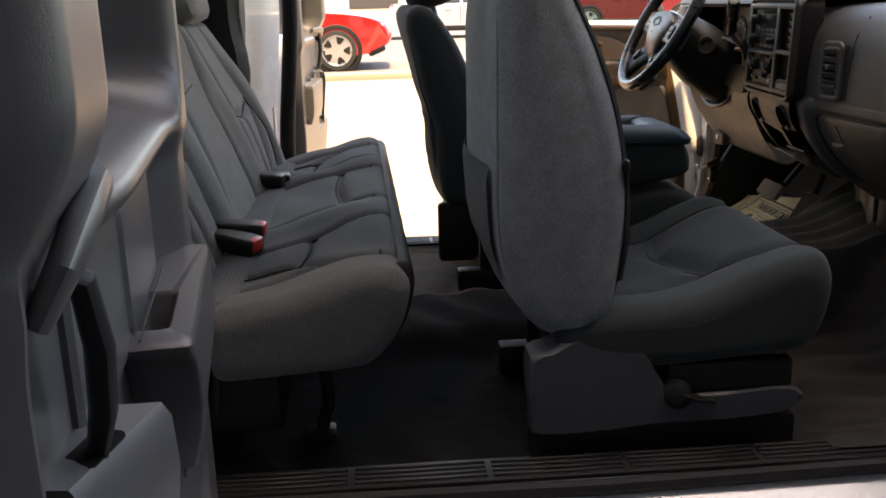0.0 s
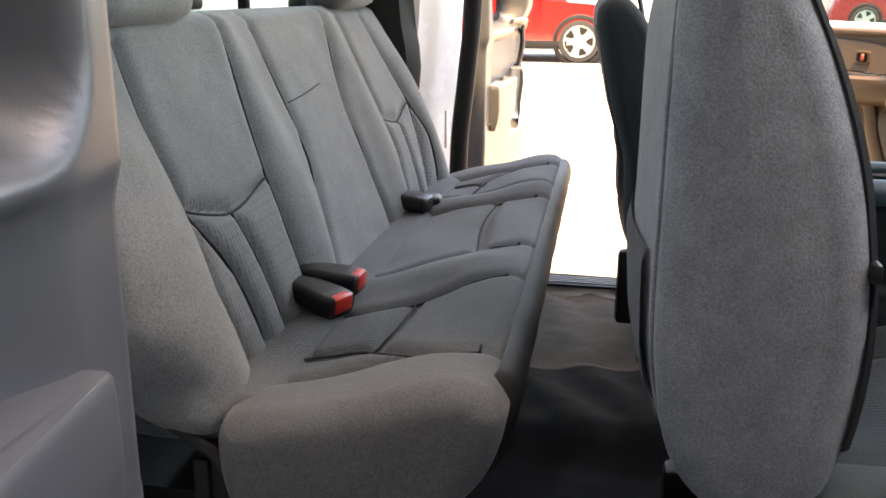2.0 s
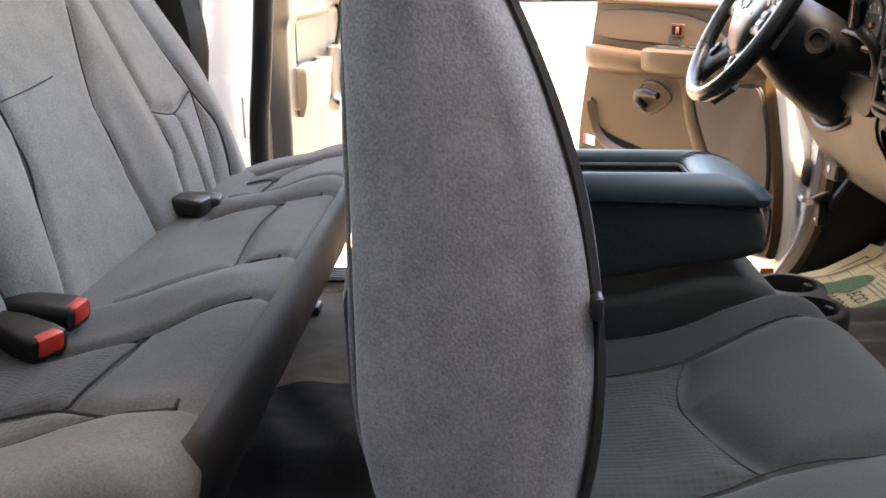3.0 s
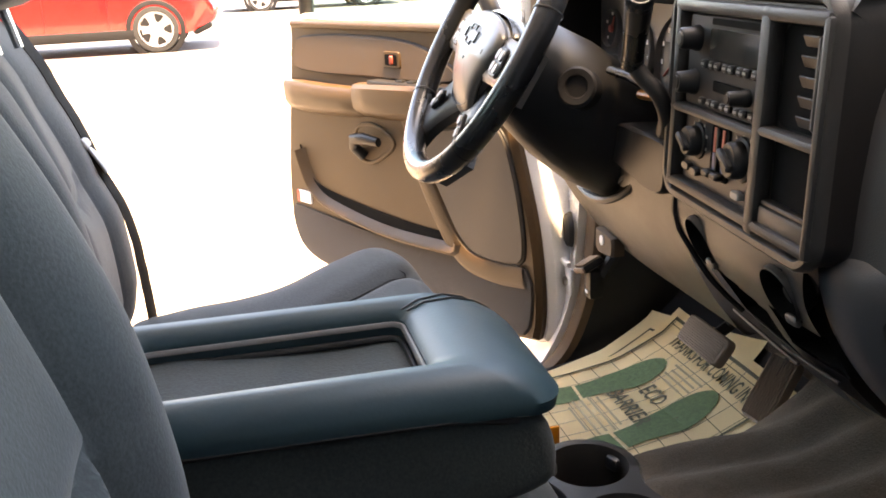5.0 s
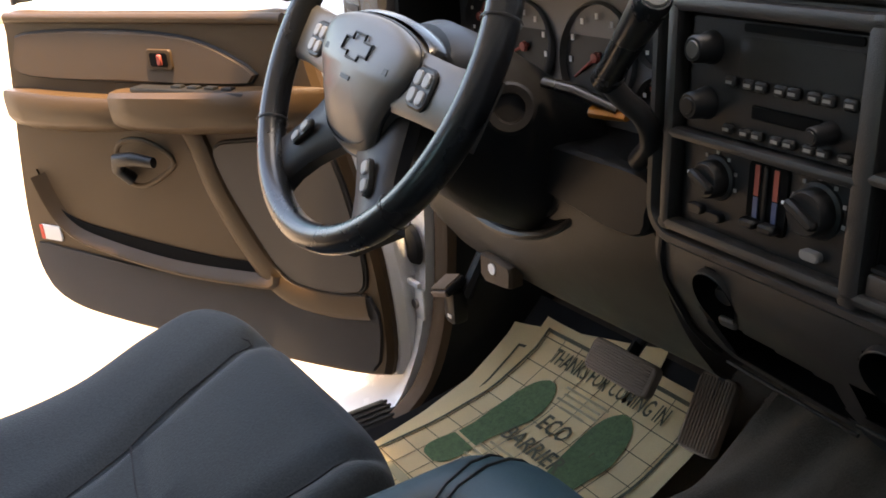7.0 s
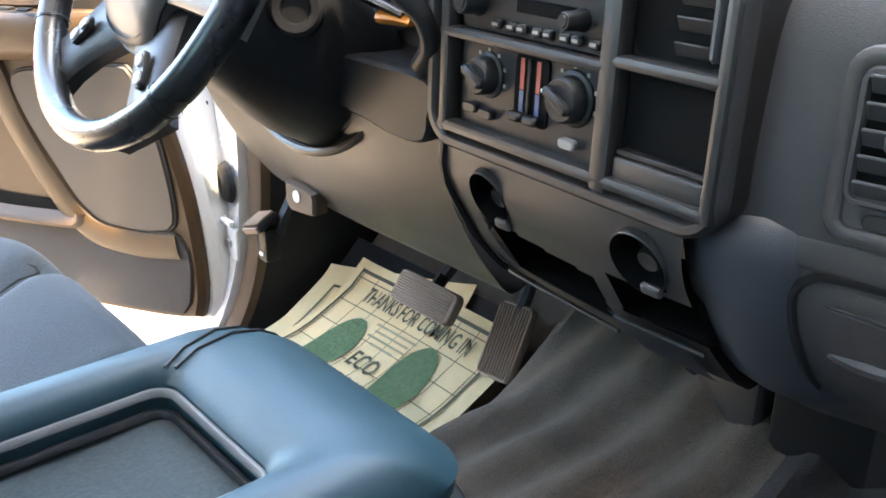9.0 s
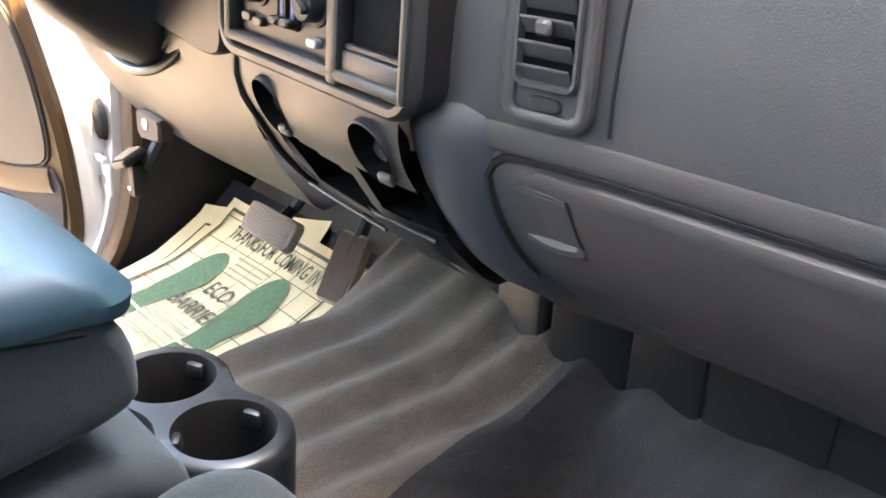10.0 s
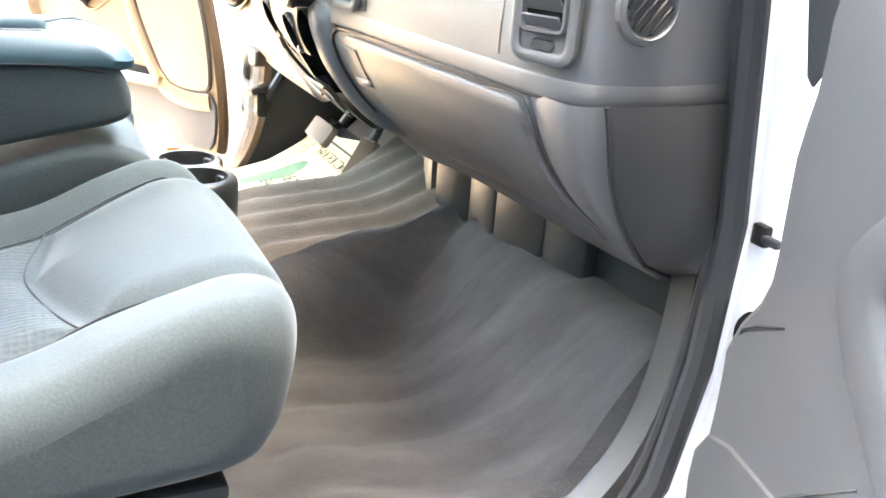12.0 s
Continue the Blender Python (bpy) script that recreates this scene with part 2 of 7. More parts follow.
def box(bm, c, s, bevel=0.0, m=None, seg=2):
    """A box with centre c and size s, its edges rounded by bevel."""
    r = bmesh.ops.create_cube(bm, size=1.0)
    vs = r["verts"]
    bmesh.ops.scale(bm, vec=s, verts=vs)
    if bevel:
        es = list({e for v in vs for e in v.link_edges})
        k = bmesh.ops.bevel(bm, geom=es, offset=min(bevel, 0.49 * min(s)), segments=seg, profile=0.5, affect="EDGES")
        vs = list({v for f in k["faces"] for v in f.verts} | {v for v in vs if v.is_valid})
    bmesh.ops.translate(bm, vec=c, verts=vs)
    if m is not None:
        bmesh.ops.transform(bm, matrix=m, verts=vs)
    return vs


def grid(bm, pts, cu=False, cv=False):
    """Quads over a 2D array of points; cu, cv close the rows or the columns."""
    nu, nv = len(pts), len(pts[0])
    vs = [[bm.verts.new(p) for p in row] for row in pts]
    for i in range(nu if cu else nu - 1):
        for j in range(nv if cv else nv - 1):
            a, b = (i + 1) % nu, (j + 1) % nv
            try:
                bm.faces.new((vs[i][j], vs[a][j], vs[a][b], vs[i][b]))
            except ValueError:
                pass
    return vs


def cap(bm, loop):
    try:
        bm.faces.new(loop)
    except ValueError:
        pass


def tube(bm, pts, r, seg=10, closed=False, ends=True, flat=1.0):
    """A round bar along pts; r one radius or one for each point; flat squeezes it along its own up."""
    pts = [Vector(p) for p in pts]
    n = len(pts)
    rows = []
    up = None
    for i, p in enumerate(pts):
        a = pts[(i - 1) % n] if (closed or i) else p
        b = pts[(i + 1) % n] if (closed or i < n - 1) else p
        d = (b - a).normalized()
        if up is None:
            up = Vector((0, 0, 1)) if abs(d.z) < 0.9 else Vector((1, 0, 0))
        side = d.cross(up).normalized()
        up = side.cross(d).normalized()
        rad = r[i] if isinstance(r, (list, tuple)) else r
        rows.append([p + rad * (math.cos(2 * math.pi * k / seg) * side + flat * math.sin(2 * math.pi * k / seg) * up) for k in range(seg)])
    vs = grid(bm, rows, closed, True)
    if ends and not closed:
        cap(bm, vs[0]), cap(bm, vs[-1])


def lathe(bm, prof, c, axis, seg=24, ends=True):
    """Turns (radius, height) pairs about axis through c."""
    q = Vector(axis).to_track_quat("Z", "Y")
    c = Vector(c)
    rows = [[c + q @ Vector((r * math.cos(2 * math.pi * k / seg), r * math.sin(2 * math.pi * k / seg), h)) for k in range(seg)] for r, h in prof]
    vs = grid(bm, rows, False, True)
    if ends:
        cap(bm, vs[0]), cap(bm, vs[-1])


def rrect(w, h, r, seg=5, cx=0.0, cy=0.0):
    out = []
    for sx, sy, a0 in ((1, 1, 0), (-1, 1, 90), (-1, -1, 180), (1, -1, 270)):
        for k in range(seg + 1):
            a = radians(a0 + 90 * k / seg)
            out.append((cx + sx * (w / 2 - r) + r * math.cos(a), cy + sy * (h / 2 - r) + r * math.sin(a)))
    return out


def smooth_line(pts, n, closed=False):
    """n points spread evenly on a Catmull-Rom curve through pts."""
    P = np.array(pts, float)
    m = len(P)
    out = []
    for i in range(m if closed else m - 1):
        p0, p1, p2, p3 = (P[(i + k) % m] if closed else P[min(max(i + k, 0), m - 1)] for k in (-1, 0, 1, 2))
        for t in np.linspace(0, 1, 24, endpoint=False):
            out.append(0.5 * (2 * p1 + (p2 - p0) * t + (2 * p0 - 5 * p1 + 4 * p2 - p3) * t * t + (3 * p1 - p0 - 3 * p2 + p3) * t ** 3))
    out.append(P[0] if closed else P[-1])
    out = np.array(out)
    s = np.r_[0, np.cumsum(np.linalg.norm(np.diff(out, axis=0), axis=1))]
    at = np.linspace(0, s[-1], n, endpoint=not closed)
    return np.stack([np.interp(at, s, out[:, k]) for k in range(out.shape[1])], -1)


def prism(bm, prof, y0, y1, m=None):
    """A profile of (x, z) pairs drawn out from y0 to y1."""
    a = [bm.verts.new((x, y0, z)) for x, z in prof]
    b = [bm.verts.new((x, y1, z)) for x, z in prof]
    n = len(prof)
    for i in range(n):
        bm.faces.new((a[i], a[(i + 1) % n], b[(i + 1) % n], b[i]))
    bm.faces.new(a), bm.faces.new(b[::-1])
    if m is not None:
        bmesh.ops.transform(bm, matrix=m, verts=a + b)


def plate(bm, outline, d0, d1, m=None, inset=0.0):
    """A flat outline (a, b) given depth from d0 to d1 along the third axis, its far rim drawn in by inset."""
    P = np.array(outline, float)
    c = P.mean(0)
    n = len(P)
    rows = [[(x, y, d0) for x, y in P]]
    if inset:
        Q = P + (c - P) / np.linalg.norm(c - P, axis=1)[:, None] * inset
        rows += [[(x, y, d1 - (inset if d1 > d0 else -inset)) for x, y in P], [(x, y, d1) for x, y in Q]]
    else:
        rows += [[(x, y, d1) for x, y in P]]
    vs = grid(bm, rows, False, True)
    cap(bm, vs[0]), cap(bm, vs[-1])
    if m is not None:
        bmesh.ops.transform(bm, matrix=m, verts=[v for r in vs for v in r])


def seam_lines(parent, seams, surf, r=0.0019):
    """Stitched lines pressed into the cloth; surf(a, b) gives the place on the skin."""
    for ln in seams:
        bm = B()
        tube(bm, [surf(a, b) for a, b in smooth_line(ln, 8 + 10 * len(ln))], r, 6)
        part("seam", bm, SEAM, parent)


def band(bm, line, prof, m):
    """A moulded rib along a flat line (a, b): prof gives (offset, height) pairs across it."""
    P = np.array(line, float)
    t = np.gradient(P, axis=0)
    t /= np.linalg.norm(t, axis=1)[:, None]
    nr = np.stack([t[:, 1], -t[:, 0]], -1)
    grid(bm, [[m @ Vector((*(p + k * o), h)) for o, h in prof] for p, k in zip(P, nr)])


def ridge(bm, outline, width, height, d0=0.0, m=None):
    """A rounded rim that runs round an outline (a, b)."""
    P = np.array(outline, float)
    n = len(P)
    t = np.roll(P, -1, 0) - np.roll(P, 1, 0)
    t /= np.linalg.norm(t, axis=1)[:, None]
    nr = np.stack([t[:, 1], -t[:, 0]], -1)
    rows = []
    for o, h in ((-0.5, 0), (-0.42, 0.7), (-0.2, 1), (0.2, 1), (0.42, 0.7), (0.5, 0)):
        Q = P + nr * o * width
        rows.append([(x, y, d0 + h * height) for x, y in Q])
    vs = grid(bm, rows, False, True)
    if m is not None:
        bmesh.ops.transform(bm, matrix=m, verts=[v for r in vs for v in r])


def seam_gap(P, seams):
    """The distance of 2D points P from the nearest of the seam lines."""
    d = np.full(len(P), 9.0)
    for line in seams:
        for a, b in zip(line[:-1], line[1:]):
            a, b = np.array(a, float), np.array(b, float)
            ab = b - a
            t = np.clip(((P - a) @ ab) / (ab @ ab), 0, 1)
            d = np.minimum(d, np.linalg.norm(P - a - t[:, None] * ab, axis=1))
    return d


def stuffed(bm, outline, y0, y1, R, ny, m, disp, dome=0.012, place=None, heart=None):
    """An upholstered block: a closed (p, q) outline carried from y0 to y1 with ends rounded by R and domed.
    disp(y, p, q, normal) gives how far the skin stands out; place(p, y, q) sets it in the world."""
    O = smooth_line(outline, m, True)
    t = np.roll(O, -1, 0) - np.roll(O, 1, 0)
    t /= np.linalg.norm(t, axis=1)[:, None]
    nr = np.stack([t[:, 1], -t[:, 0]], -1)
    if ((O - O.mean(0)) * nr).sum() < 0:
        nr = -nr
    k = 9
    ys = [y0 + R * (1 - math.cos(math.pi / 2 * i / k)) for i in range(k)]
    ins = [R * (1 - math.sin(math.pi / 2 * i / k)) for i in range(k)]
    mid = list(np.linspace(y0 + R, y1 - R, ny))
    ys = ys + mid + [y0 + y1 - y for y in ys[::-1]]
    ins = ins + [0.0] * len(mid) + ins[::-1]
    rows = []
    for y, s in zip(ys, ins):
        d = disp(np.full(m, y), O[:, 0], O[:, 1], nr)
        rows.append(O + nr * (d - s)[:, None])
    c = O.mean(0) if heart is None else np.array(heart)
    loops = []
    for f in (0.12, 0.32, 0.52, 0.72, 0.9):
        loops.append((y0 - dome * (1 - f * f), c + (rows[0] - c) * f))
    for y, r in zip(ys, rows):
        loops.append((y, r))
    for f in (0.9, 0.72, 0.52, 0.32, 0.12):
        loops.append((y1 + dome * (1 - f * f), c + (rows[-1] - c) * f))
    place = place or (lambda p, y, q: (p, y, q))
    vs = grid(bm, [[place(p, y, q) for p, q in r] for y, r in loops], False, True)
    cap(bm, vs[0]), cap(bm, vs[-1])


def puff(gap, soft=0.022, cut=0.008, wide=0.020):
    """How far the skin is drawn in at a distance from a seam."""
    return -soft * np.exp(-(gap / wide) ** 2) - cut * np.exp(-(gap / 0.006) ** 2)


# ---- ground and distance ----
def ground_z(x, y):
    return 0.06 + 0.010 * max(0.0, min(y, 40.0))


def sheet(name, xs, ys, zf, material, label, category, kind="structure", thick=0.0):
    bm = B()
    grid(bm, [[(x, y, zf(x, y)) for y in ys] for x in xs])
    ob = part(name, bm, material)
    return tagged(ob, label, category, kind=kind)


near = [-400, -150, -60, -30, -18, -12, -8, -5, -3, -2, -1, 0, 1, 2, 3, 5, 8, 10, 12, 14, 17, 20, 26, 40, 80, 200, 400]
sheet("ground", near, near, ground_z, CONCRETE, "pale sunlit concrete car lot around the truck", "ground")
sheet("road", [-60, -20, 0, 20, 60], [12.6, 14, 17, 20, 26, 29], lambda x, y: ground_z(x, y) + 0.012, ASPHALT, "worn grey asphalt strip under the parked cars", "road")
# unseen strip added to darken the light bounced onto the near side
sheet("pavement", [-60, -20, 0, 20, 60], [-3.58, -2.5, -1.6, -0.92], lambda x, y: ground_z(x, y) + 0.006, BOUNCE_CUT, "unseen dark strip added to cut bounce beside the truck", "pavement")
bm = B()
box(bm, (0, 12.45, ground_z(0, 12.45) + 0.03), (120, 0.22, 0.14), 0.02)
tagged(part("kerb", bm, CONCRETE), "low concrete kerb along the asphalt strip", "kerb", kind="structure")


# ---- cab shell ----
def step(x, a, b):
    t = np.clip((x - a) / (b - a), 0, 1)
    return t * t * (3 - 2 * t)


def tunnel(x, y):
    """Height of the gearbox hump above the floor."""
    rise = 0.055 + 0.110 * step(x, 0.45, 0.74)
    half = 0.125 + (0.065 if y < 0.01 else 0.020) * step(x, 0.50, 0.80)
    return rise * (1 - step(abs(y - 0.01), half - 0.01, half + (0.06 if y > 0 else 0.10))) * step(x, -0.75, 0.2)


def floor_z(x, y):
    z = 0.585 + 0.035 * step(x, 0.62, 0.95) + 0.085 * step(x, 0.88, 1.10) + 0.34 * step(x, 1.06, 1.40)
    if y < -0.15:
        toe = float(np.interp(x, [0.60, 0.80, 0.84, 0.88, 0.92, 0.96, 0.985, 1.0, 1.02, 1.40], [0.600, 0.622, 0.634, 0.664, 0.714, 0.776, 0.812, 0.828, 0.836, 0.86]))
        w = float(step(-y, 0.15, 0.24)) * float(step(x, 0.60, 0.70))
        hump = tunnel(x, y)
        both = 0.5 * (toe + z + hump + math.sqrt((toe - z - hump) ** 2 + 0.0012))
        z = z + (both - hump - 0.006 - z) * w - 0.05 * float(step(-y, 0.690, 0.715))
    fold = 0.005 * math.sin(x * 46 + 5 * y + 3 * math.sin(y * 9)) * (1 - step(x, 0.55, 0.75))
    rib = 0.0075 * math.sin((0.97 * y + 0.2 * x) * 92 + 0.4 * math.sin(x * 7)) * step(x, 0.55, 0.7) * (1 - step(y, 0.15, 0.25)) * (1 - step(-y, 0.22, 0.32))
    rib2 = 0.0080 * math.sin((0.92 * y + 0.38 * x) * 62 + 0.9 * math.sin(x * 5 + 7 * y)) * step(x, 0.5, 0.6) * step(-y, 0.22, 0.32) * (1 - 0.8 * step(x, 0.82, 0.92))
    return z + tunnel(x, y) + fold + rib + rib2 + 0.0025 * noise.noise((x * 30, y * 30, 0))


xs = np.arange(-0.75, 1.401, 0.0125)
ys = np.arange(-0.745, 0.7051, 0.01)
floor = sheet("floor", xs, ys, floor_z, CARPET_LIT, "grey-brown carpet over the cab floor and gearbox hump, in lit and shaded tones", "floor")
# light and shade painted by region: near-black behind the seats, brown where lit
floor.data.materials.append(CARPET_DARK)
floor.data.materials.append(CARPET_SHADE)
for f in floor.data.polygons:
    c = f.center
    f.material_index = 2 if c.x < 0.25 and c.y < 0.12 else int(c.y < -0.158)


def sill(side, name, label, dx=0.0):
    e = thing(name, (0.2, side * 0.76, 0.45), label, "door sill", kind="structure")
    bm = B()
    prism(bm, [(side * 0.700, 0.585), (side * 0.700, 0.30), (side * 0.86, 0.30), (side * 0.875, 0.42), (side * 0.86, 0.545), (side * 0.825, 0.575), (side * 0.79, 0.585), (side * 0.775, 0.604), (side * 0.715, 0.604)], -0.62, 1.06, Matrix(((0, 1, 0, 0), (1, 0, 0, 0), (0, 0, 1, 0), (0, 0, 0, 1))))
    part("sill_body", bm, WHITE, e)
    bm = B()
    box(bm, (0.25, side * 0.741, 0.6085), (1.36, 0.072, 0.009), 0.003)
    pl = part("scuff_plate", bm, BLACK, e, "black ribbed plastic scuff plate")
    for i in range(6):
        for k in range(4):
            bm = B()
            box(bm, (-0.31 + i * 0.222, side * (0.719 + k * 0.0145), 0.6145), (0.212, 0.0075, 0.004), 0.0015, seg=1)
            part("rib", bm, BLACK, pl)
    q = 0.004 if side < 0 else 0.0
    bm = B()
    run = [(-0.46, 0.795, 0.605), (0.2, 0.795, 0.598), (0.80, 0.795 - q, 0.605), (0.90, 0.795 - 2 * q, 0.64), (0.955, 0.793 - 2 * q, 0.72), (0.985, 0.79 - 2 * q, 0.85), (0.995, 0.788 - 2 * q, 1.0), (0.975, 0.785 - 2 * q, 1.2), (0.93, 0.78 - q, 1.4), (0.70, 0.70, 1.76)] if side < 0 else [(-0.46, 0.795, 0.605), (0.2, 0.795, 0.598), (0.62, 0.795, 0.600)]
    tube(bm, [(x + dx, side * y, z) for x, y, z in run], 0.0135, 8)
    ws = part("weatherstrip", bm, RUBBER, e, "black rubber door seal")
    if side > 0:
        return e
    bm = B()
    tube(bm, [(x + 0.016, side * (y - 0.008), z) for x, y, z in smooth_line([(0.70, 0.772, 0.612), (0.80, 0.772, 0.618), (0.885, 0.772, 0.652), (0.938, 0.770, 0.728), (0.967, 0.768, 0.852), (0.977, 0.767, 1.0), (0.958, 0.766, 1.2), (0.915, 0.762, 1.4)], 30)], 0.007, 8)
    part("inner_lip", bm, RUBBER, ws)
    return e


sill(-1, "sill_right", "white painted sill with black ribbed scuff plate")
sill(1, "sill_left", "white painted sill with black ribbed scuff plate", -0.10)


def pillar(side, name, dx=0.0):
    """The front door pillar: a curved white panel with a grey inner kick panel."""
    e = thing(name, (1.0, side * 0.80, 0.6), "white painted front door pillar with grey inner trim", "pillar", kind="structure")
    pts = smooth_line([(0.80, 0.575), (0.90, 0.60), (0.962, 0.68), (0.995, 0.80), (1.005, 1.0), (0.985, 1.2), (0.95, 1.40)], 26)
    bm = B()
    rows = []
    for x, z in pts + np.array([dx, 0]):
        rows.append([(x - 0.004, side * 0.735, z), (x, side * 0.80, z), (x + 0.012, side * 0.845, z), (x + 0.03, side * 0.875, z), (x + 0.16, side * 0.885, z), (x + 0.16, side * 0.80, z), (x + 0.04, side * 0.735, z)] if side > 0 else [(x - 0.002, -0.757, z), (x + 0.028, -0.766, z), (x + 0.045, -0.80, z), (x + 0.060, -0.85, z), (x + 0.16, -0.885, z), (x + 0.16, -0.80, z), (x + 0.07, -0.757, z)])
    vs = grid(bm, rows, False, True)
    cap(bm, vs[0]), cap(bm, vs[-1])
    part("pillar_panel", bm, WHITE, e)
    bm = B()
    rows = []
    for x, z in smooth_line([(0.86, 0.600), (0.93, 0.65), (0.972, 0.74), (0.99, 0.85), (0.995, 0.945), (0.99, 1.02)] if side > 0 else [(0.60, 0.6185), (0.76, 0.621), (0.85, 0.638), (0.915, 0.682), (0.965, 0.752), (0.99, 0.85), (0.995, 0.945), (0.99, 1.02)], 24) + np.array([dx + (0.028 if side > 0 else 0.0), 0]):
        rows.append([(x + 0.30, side * 0.690, z), (x + 0.015, side * 0.700, z), (x - 0.006, side * 0.715, z), (x - 0.006, side * (0.750 if side < 0 else 0.728), z), (x + 0.02, side * (0.754 if side < 0 else 0.732), z), (x + 0.30, side * (0.754 if side < 0 else 0.732), z)])
    vs = grid(bm, rows, False, True)
    cap(bm, vs[0]), cap(bm, vs[-1])
    part("kick_panel", bm, STACK if side < 0 else BLACK, e, "grey moulded kick panel beside the footwell")
    if side > 0:
        bm = B()
        rows = []
        for x, z in smooth_line([(0.86, 0.600), (0.93, 0.65), (0.972, 0.74), (0.99, 0.85), (0.995, 0.945), (0.99, 1.02)], 18) + np.array([dx + 0.028, 0]):
            rows.append([(x + 0.012, 0.696, z), (x - 0.004, 0.698, z), (x - 0.010, 0.706, z), (x - 0.010, 0.726, z), (x - 0.004, 0.731, z), (x + 0.012, 0.732, z)])
        vs = grid(bm, rows, False, True)
        cap(bm, vs[0]), cap(bm, vs[-1])
        part("kick_edge", bm, TAN_CLOTH, e, "dark rolled edge of the kick panel")
    # door check strap and hinge plate
    bm = B()
    box(bm, (dx + (1.034 if side < 0 else 0.995), side * (0.780 if side < 0 else 0.822), 0.985), (0.010, 0.020, 0.022), 0.003)
    box(bm, (dx + (1.028 if side < 0 else 0.99), side * (0.80 if side < 0 else 0.834), 0.985), (0.010, 0.022, 0.009), 0.003)
    part("check_strap", bm, BLACK, e, "black steel door check strap")
    for z in (0.755, 1.07) if side > 0 else ():
        bm = B()
        box(bm, (dx + 0.988, side * 0.846, z), (0.012, 0.05, 0.085), 0.004)
        box(bm, (dx + 0.965, side * 0.862, z), (0.045, 0.014, 0.07), 0.004)
        lathe(bm, [(0.011, -0.04), (0.011, 0.04)], (dx + 0.945, side * 0.872, z), (0, 0, 1), 12)
        part("hinge", bm, WHITE, e, "white painted door hinge")
    if side > 0:
        bm = B()
        box(bm, (dx + 0.984, 0.766, 0.785), (0.012, 0.012, 0.074), 0.004)
        box(bm, (dx + 0.978, 0.748, 0.818), (0.010, 0.040, 0.010), 0.003)
        box(bm, (dx + 0.984, 0.740, 0.782), (0.008, 0.028, 0.056), 0.004)
        hb_ = part("hinge_bracket", bm, WHITE, e, "white painted hinge bracket")
        bm = B()
        lathe(bm, [(0.008, -0.002), (0.008, 0.004), (0.0, 0.005)], (dx + 0.979, 0.745, 0.782), (-1, 0, 0), 12, False)
        part("bolt", bm, STEEL, hb_)
    bm = B()
    lathe(bm, [(0.0, 0.004), (0.018, 0.006), (0.026, 0.003), (0.030, 0.0)] if side < 0 else [(0.0, 0.006), (0.020, 0.009), (0.030, 0.005), (0.034, -0.004)], (dx + (1.040 if side < 0 else 0.991), side * (0.792 if side < 0 else 0.762), 0.876), (-1, side * 0.15, 0), 20, False)
    part("grommet", bm, RUBBER, e, "black rubber wiring grommet")
    return e


pillar(-1, "pillar_right")
pillar(1, "pillar_left", -0.10)

# rear wall with its window, the roof, the screen and the firewall
e = thing("wall_rear", (-0.80, 0, 0.6), "grey trimmed rear cab wall with a wide window", "wall", kind="structure")
bm = B()
box(bm, (-0.80, 0, 0.93), (0.05, 1.50, 0.74), 0.01)
box(bm, (-0.76, 0, 1.77), (0.05, 1.40, 0.10), 0.01)
box(bm, (-0.785, 0.685, 1.51), (0.05, 0.13, 0.44), 0.01)
tube(bm, [(-0.785, -0.632, 1.29), (-0.785, -0.632, 1.73)], 0.014, 8)
part("panel", bm, TRIM, e)
bm = B()
box(bm, (-0.775, 0, 1.51), (0.006, 1.25, 0.42))
pane = part("pane", bm, TINT, e)
pane.visible_shadow = False
for y in (-0.25, 0.25):
    bm = B()
    box(bm, (-0.765, y, 1.51), (0.02, 0.025, 0.42), 0.004)
    part("slider_bar", bm, BLACK, e)
bm = B()
box(bm, (-0.75, -0.02, 1.325), (0.03, 0.045, 0.03), 0.008)
tube(bm, [(-0.745, -0.04, 1.33), (-0.735, -0.04, 1.365), (-0.735, 0.0, 1.372), (-0.745, 0.0, 1.33)], 0.006, 8)
part("latch", bm, BLACK, e, "black sliding window latch")

bm = B()
rows = []
for x in np.linspace(-0.83, 0.66, 12):
    rows.append([(x, y, 1.84 + 0.05 * (1 - (y / 0.72) ** 2) - 0.03 * ((x + 0.1) / 0.8) ** 2) for y in np.linspace(-0.72, 0.72, 9)])
vs = grid(bm, rows)
g = bmesh.ops.solidify(bm, geom=bm.faces[:], thickness=-0.05)
tagged(part("ceiling", bm, HEADLINER), "pale grey headliner and roof over the cab", "ceiling", kind="structure")

# bulkhead and cowl sides coloured near black for the shade under the dash
bm = B()
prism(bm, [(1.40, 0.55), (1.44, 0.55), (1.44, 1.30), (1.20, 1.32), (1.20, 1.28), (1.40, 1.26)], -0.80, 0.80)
tagged(part("wall_firewall", bm, DARK), "bulkhead ahead of the footwells, shade put in its colour", "wall", kind="structure")
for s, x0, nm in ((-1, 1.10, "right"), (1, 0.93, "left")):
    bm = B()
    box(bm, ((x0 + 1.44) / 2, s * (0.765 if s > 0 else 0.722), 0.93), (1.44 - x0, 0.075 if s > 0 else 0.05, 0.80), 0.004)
    tagged(part("wall_cowl_" + nm, bm, DARK), "cowl side behind the kick panel, shade put in its colour", "wall", kind="structure")
e = thing("hood", (1.8, 0, 1.1), "white painted engine hood ahead of the windscreen", "hood", kind="structure")
bm = B()
rows = [[(x, y, 1.27 - 0.10 * ((x - 1.2) / 1.1) ** 2 - 0.06 * (y / 0.85) ** 2) for y in np.linspace(-0.85, 0.85, 15)] for x in np.linspace(1.24, 2.35, 12)]
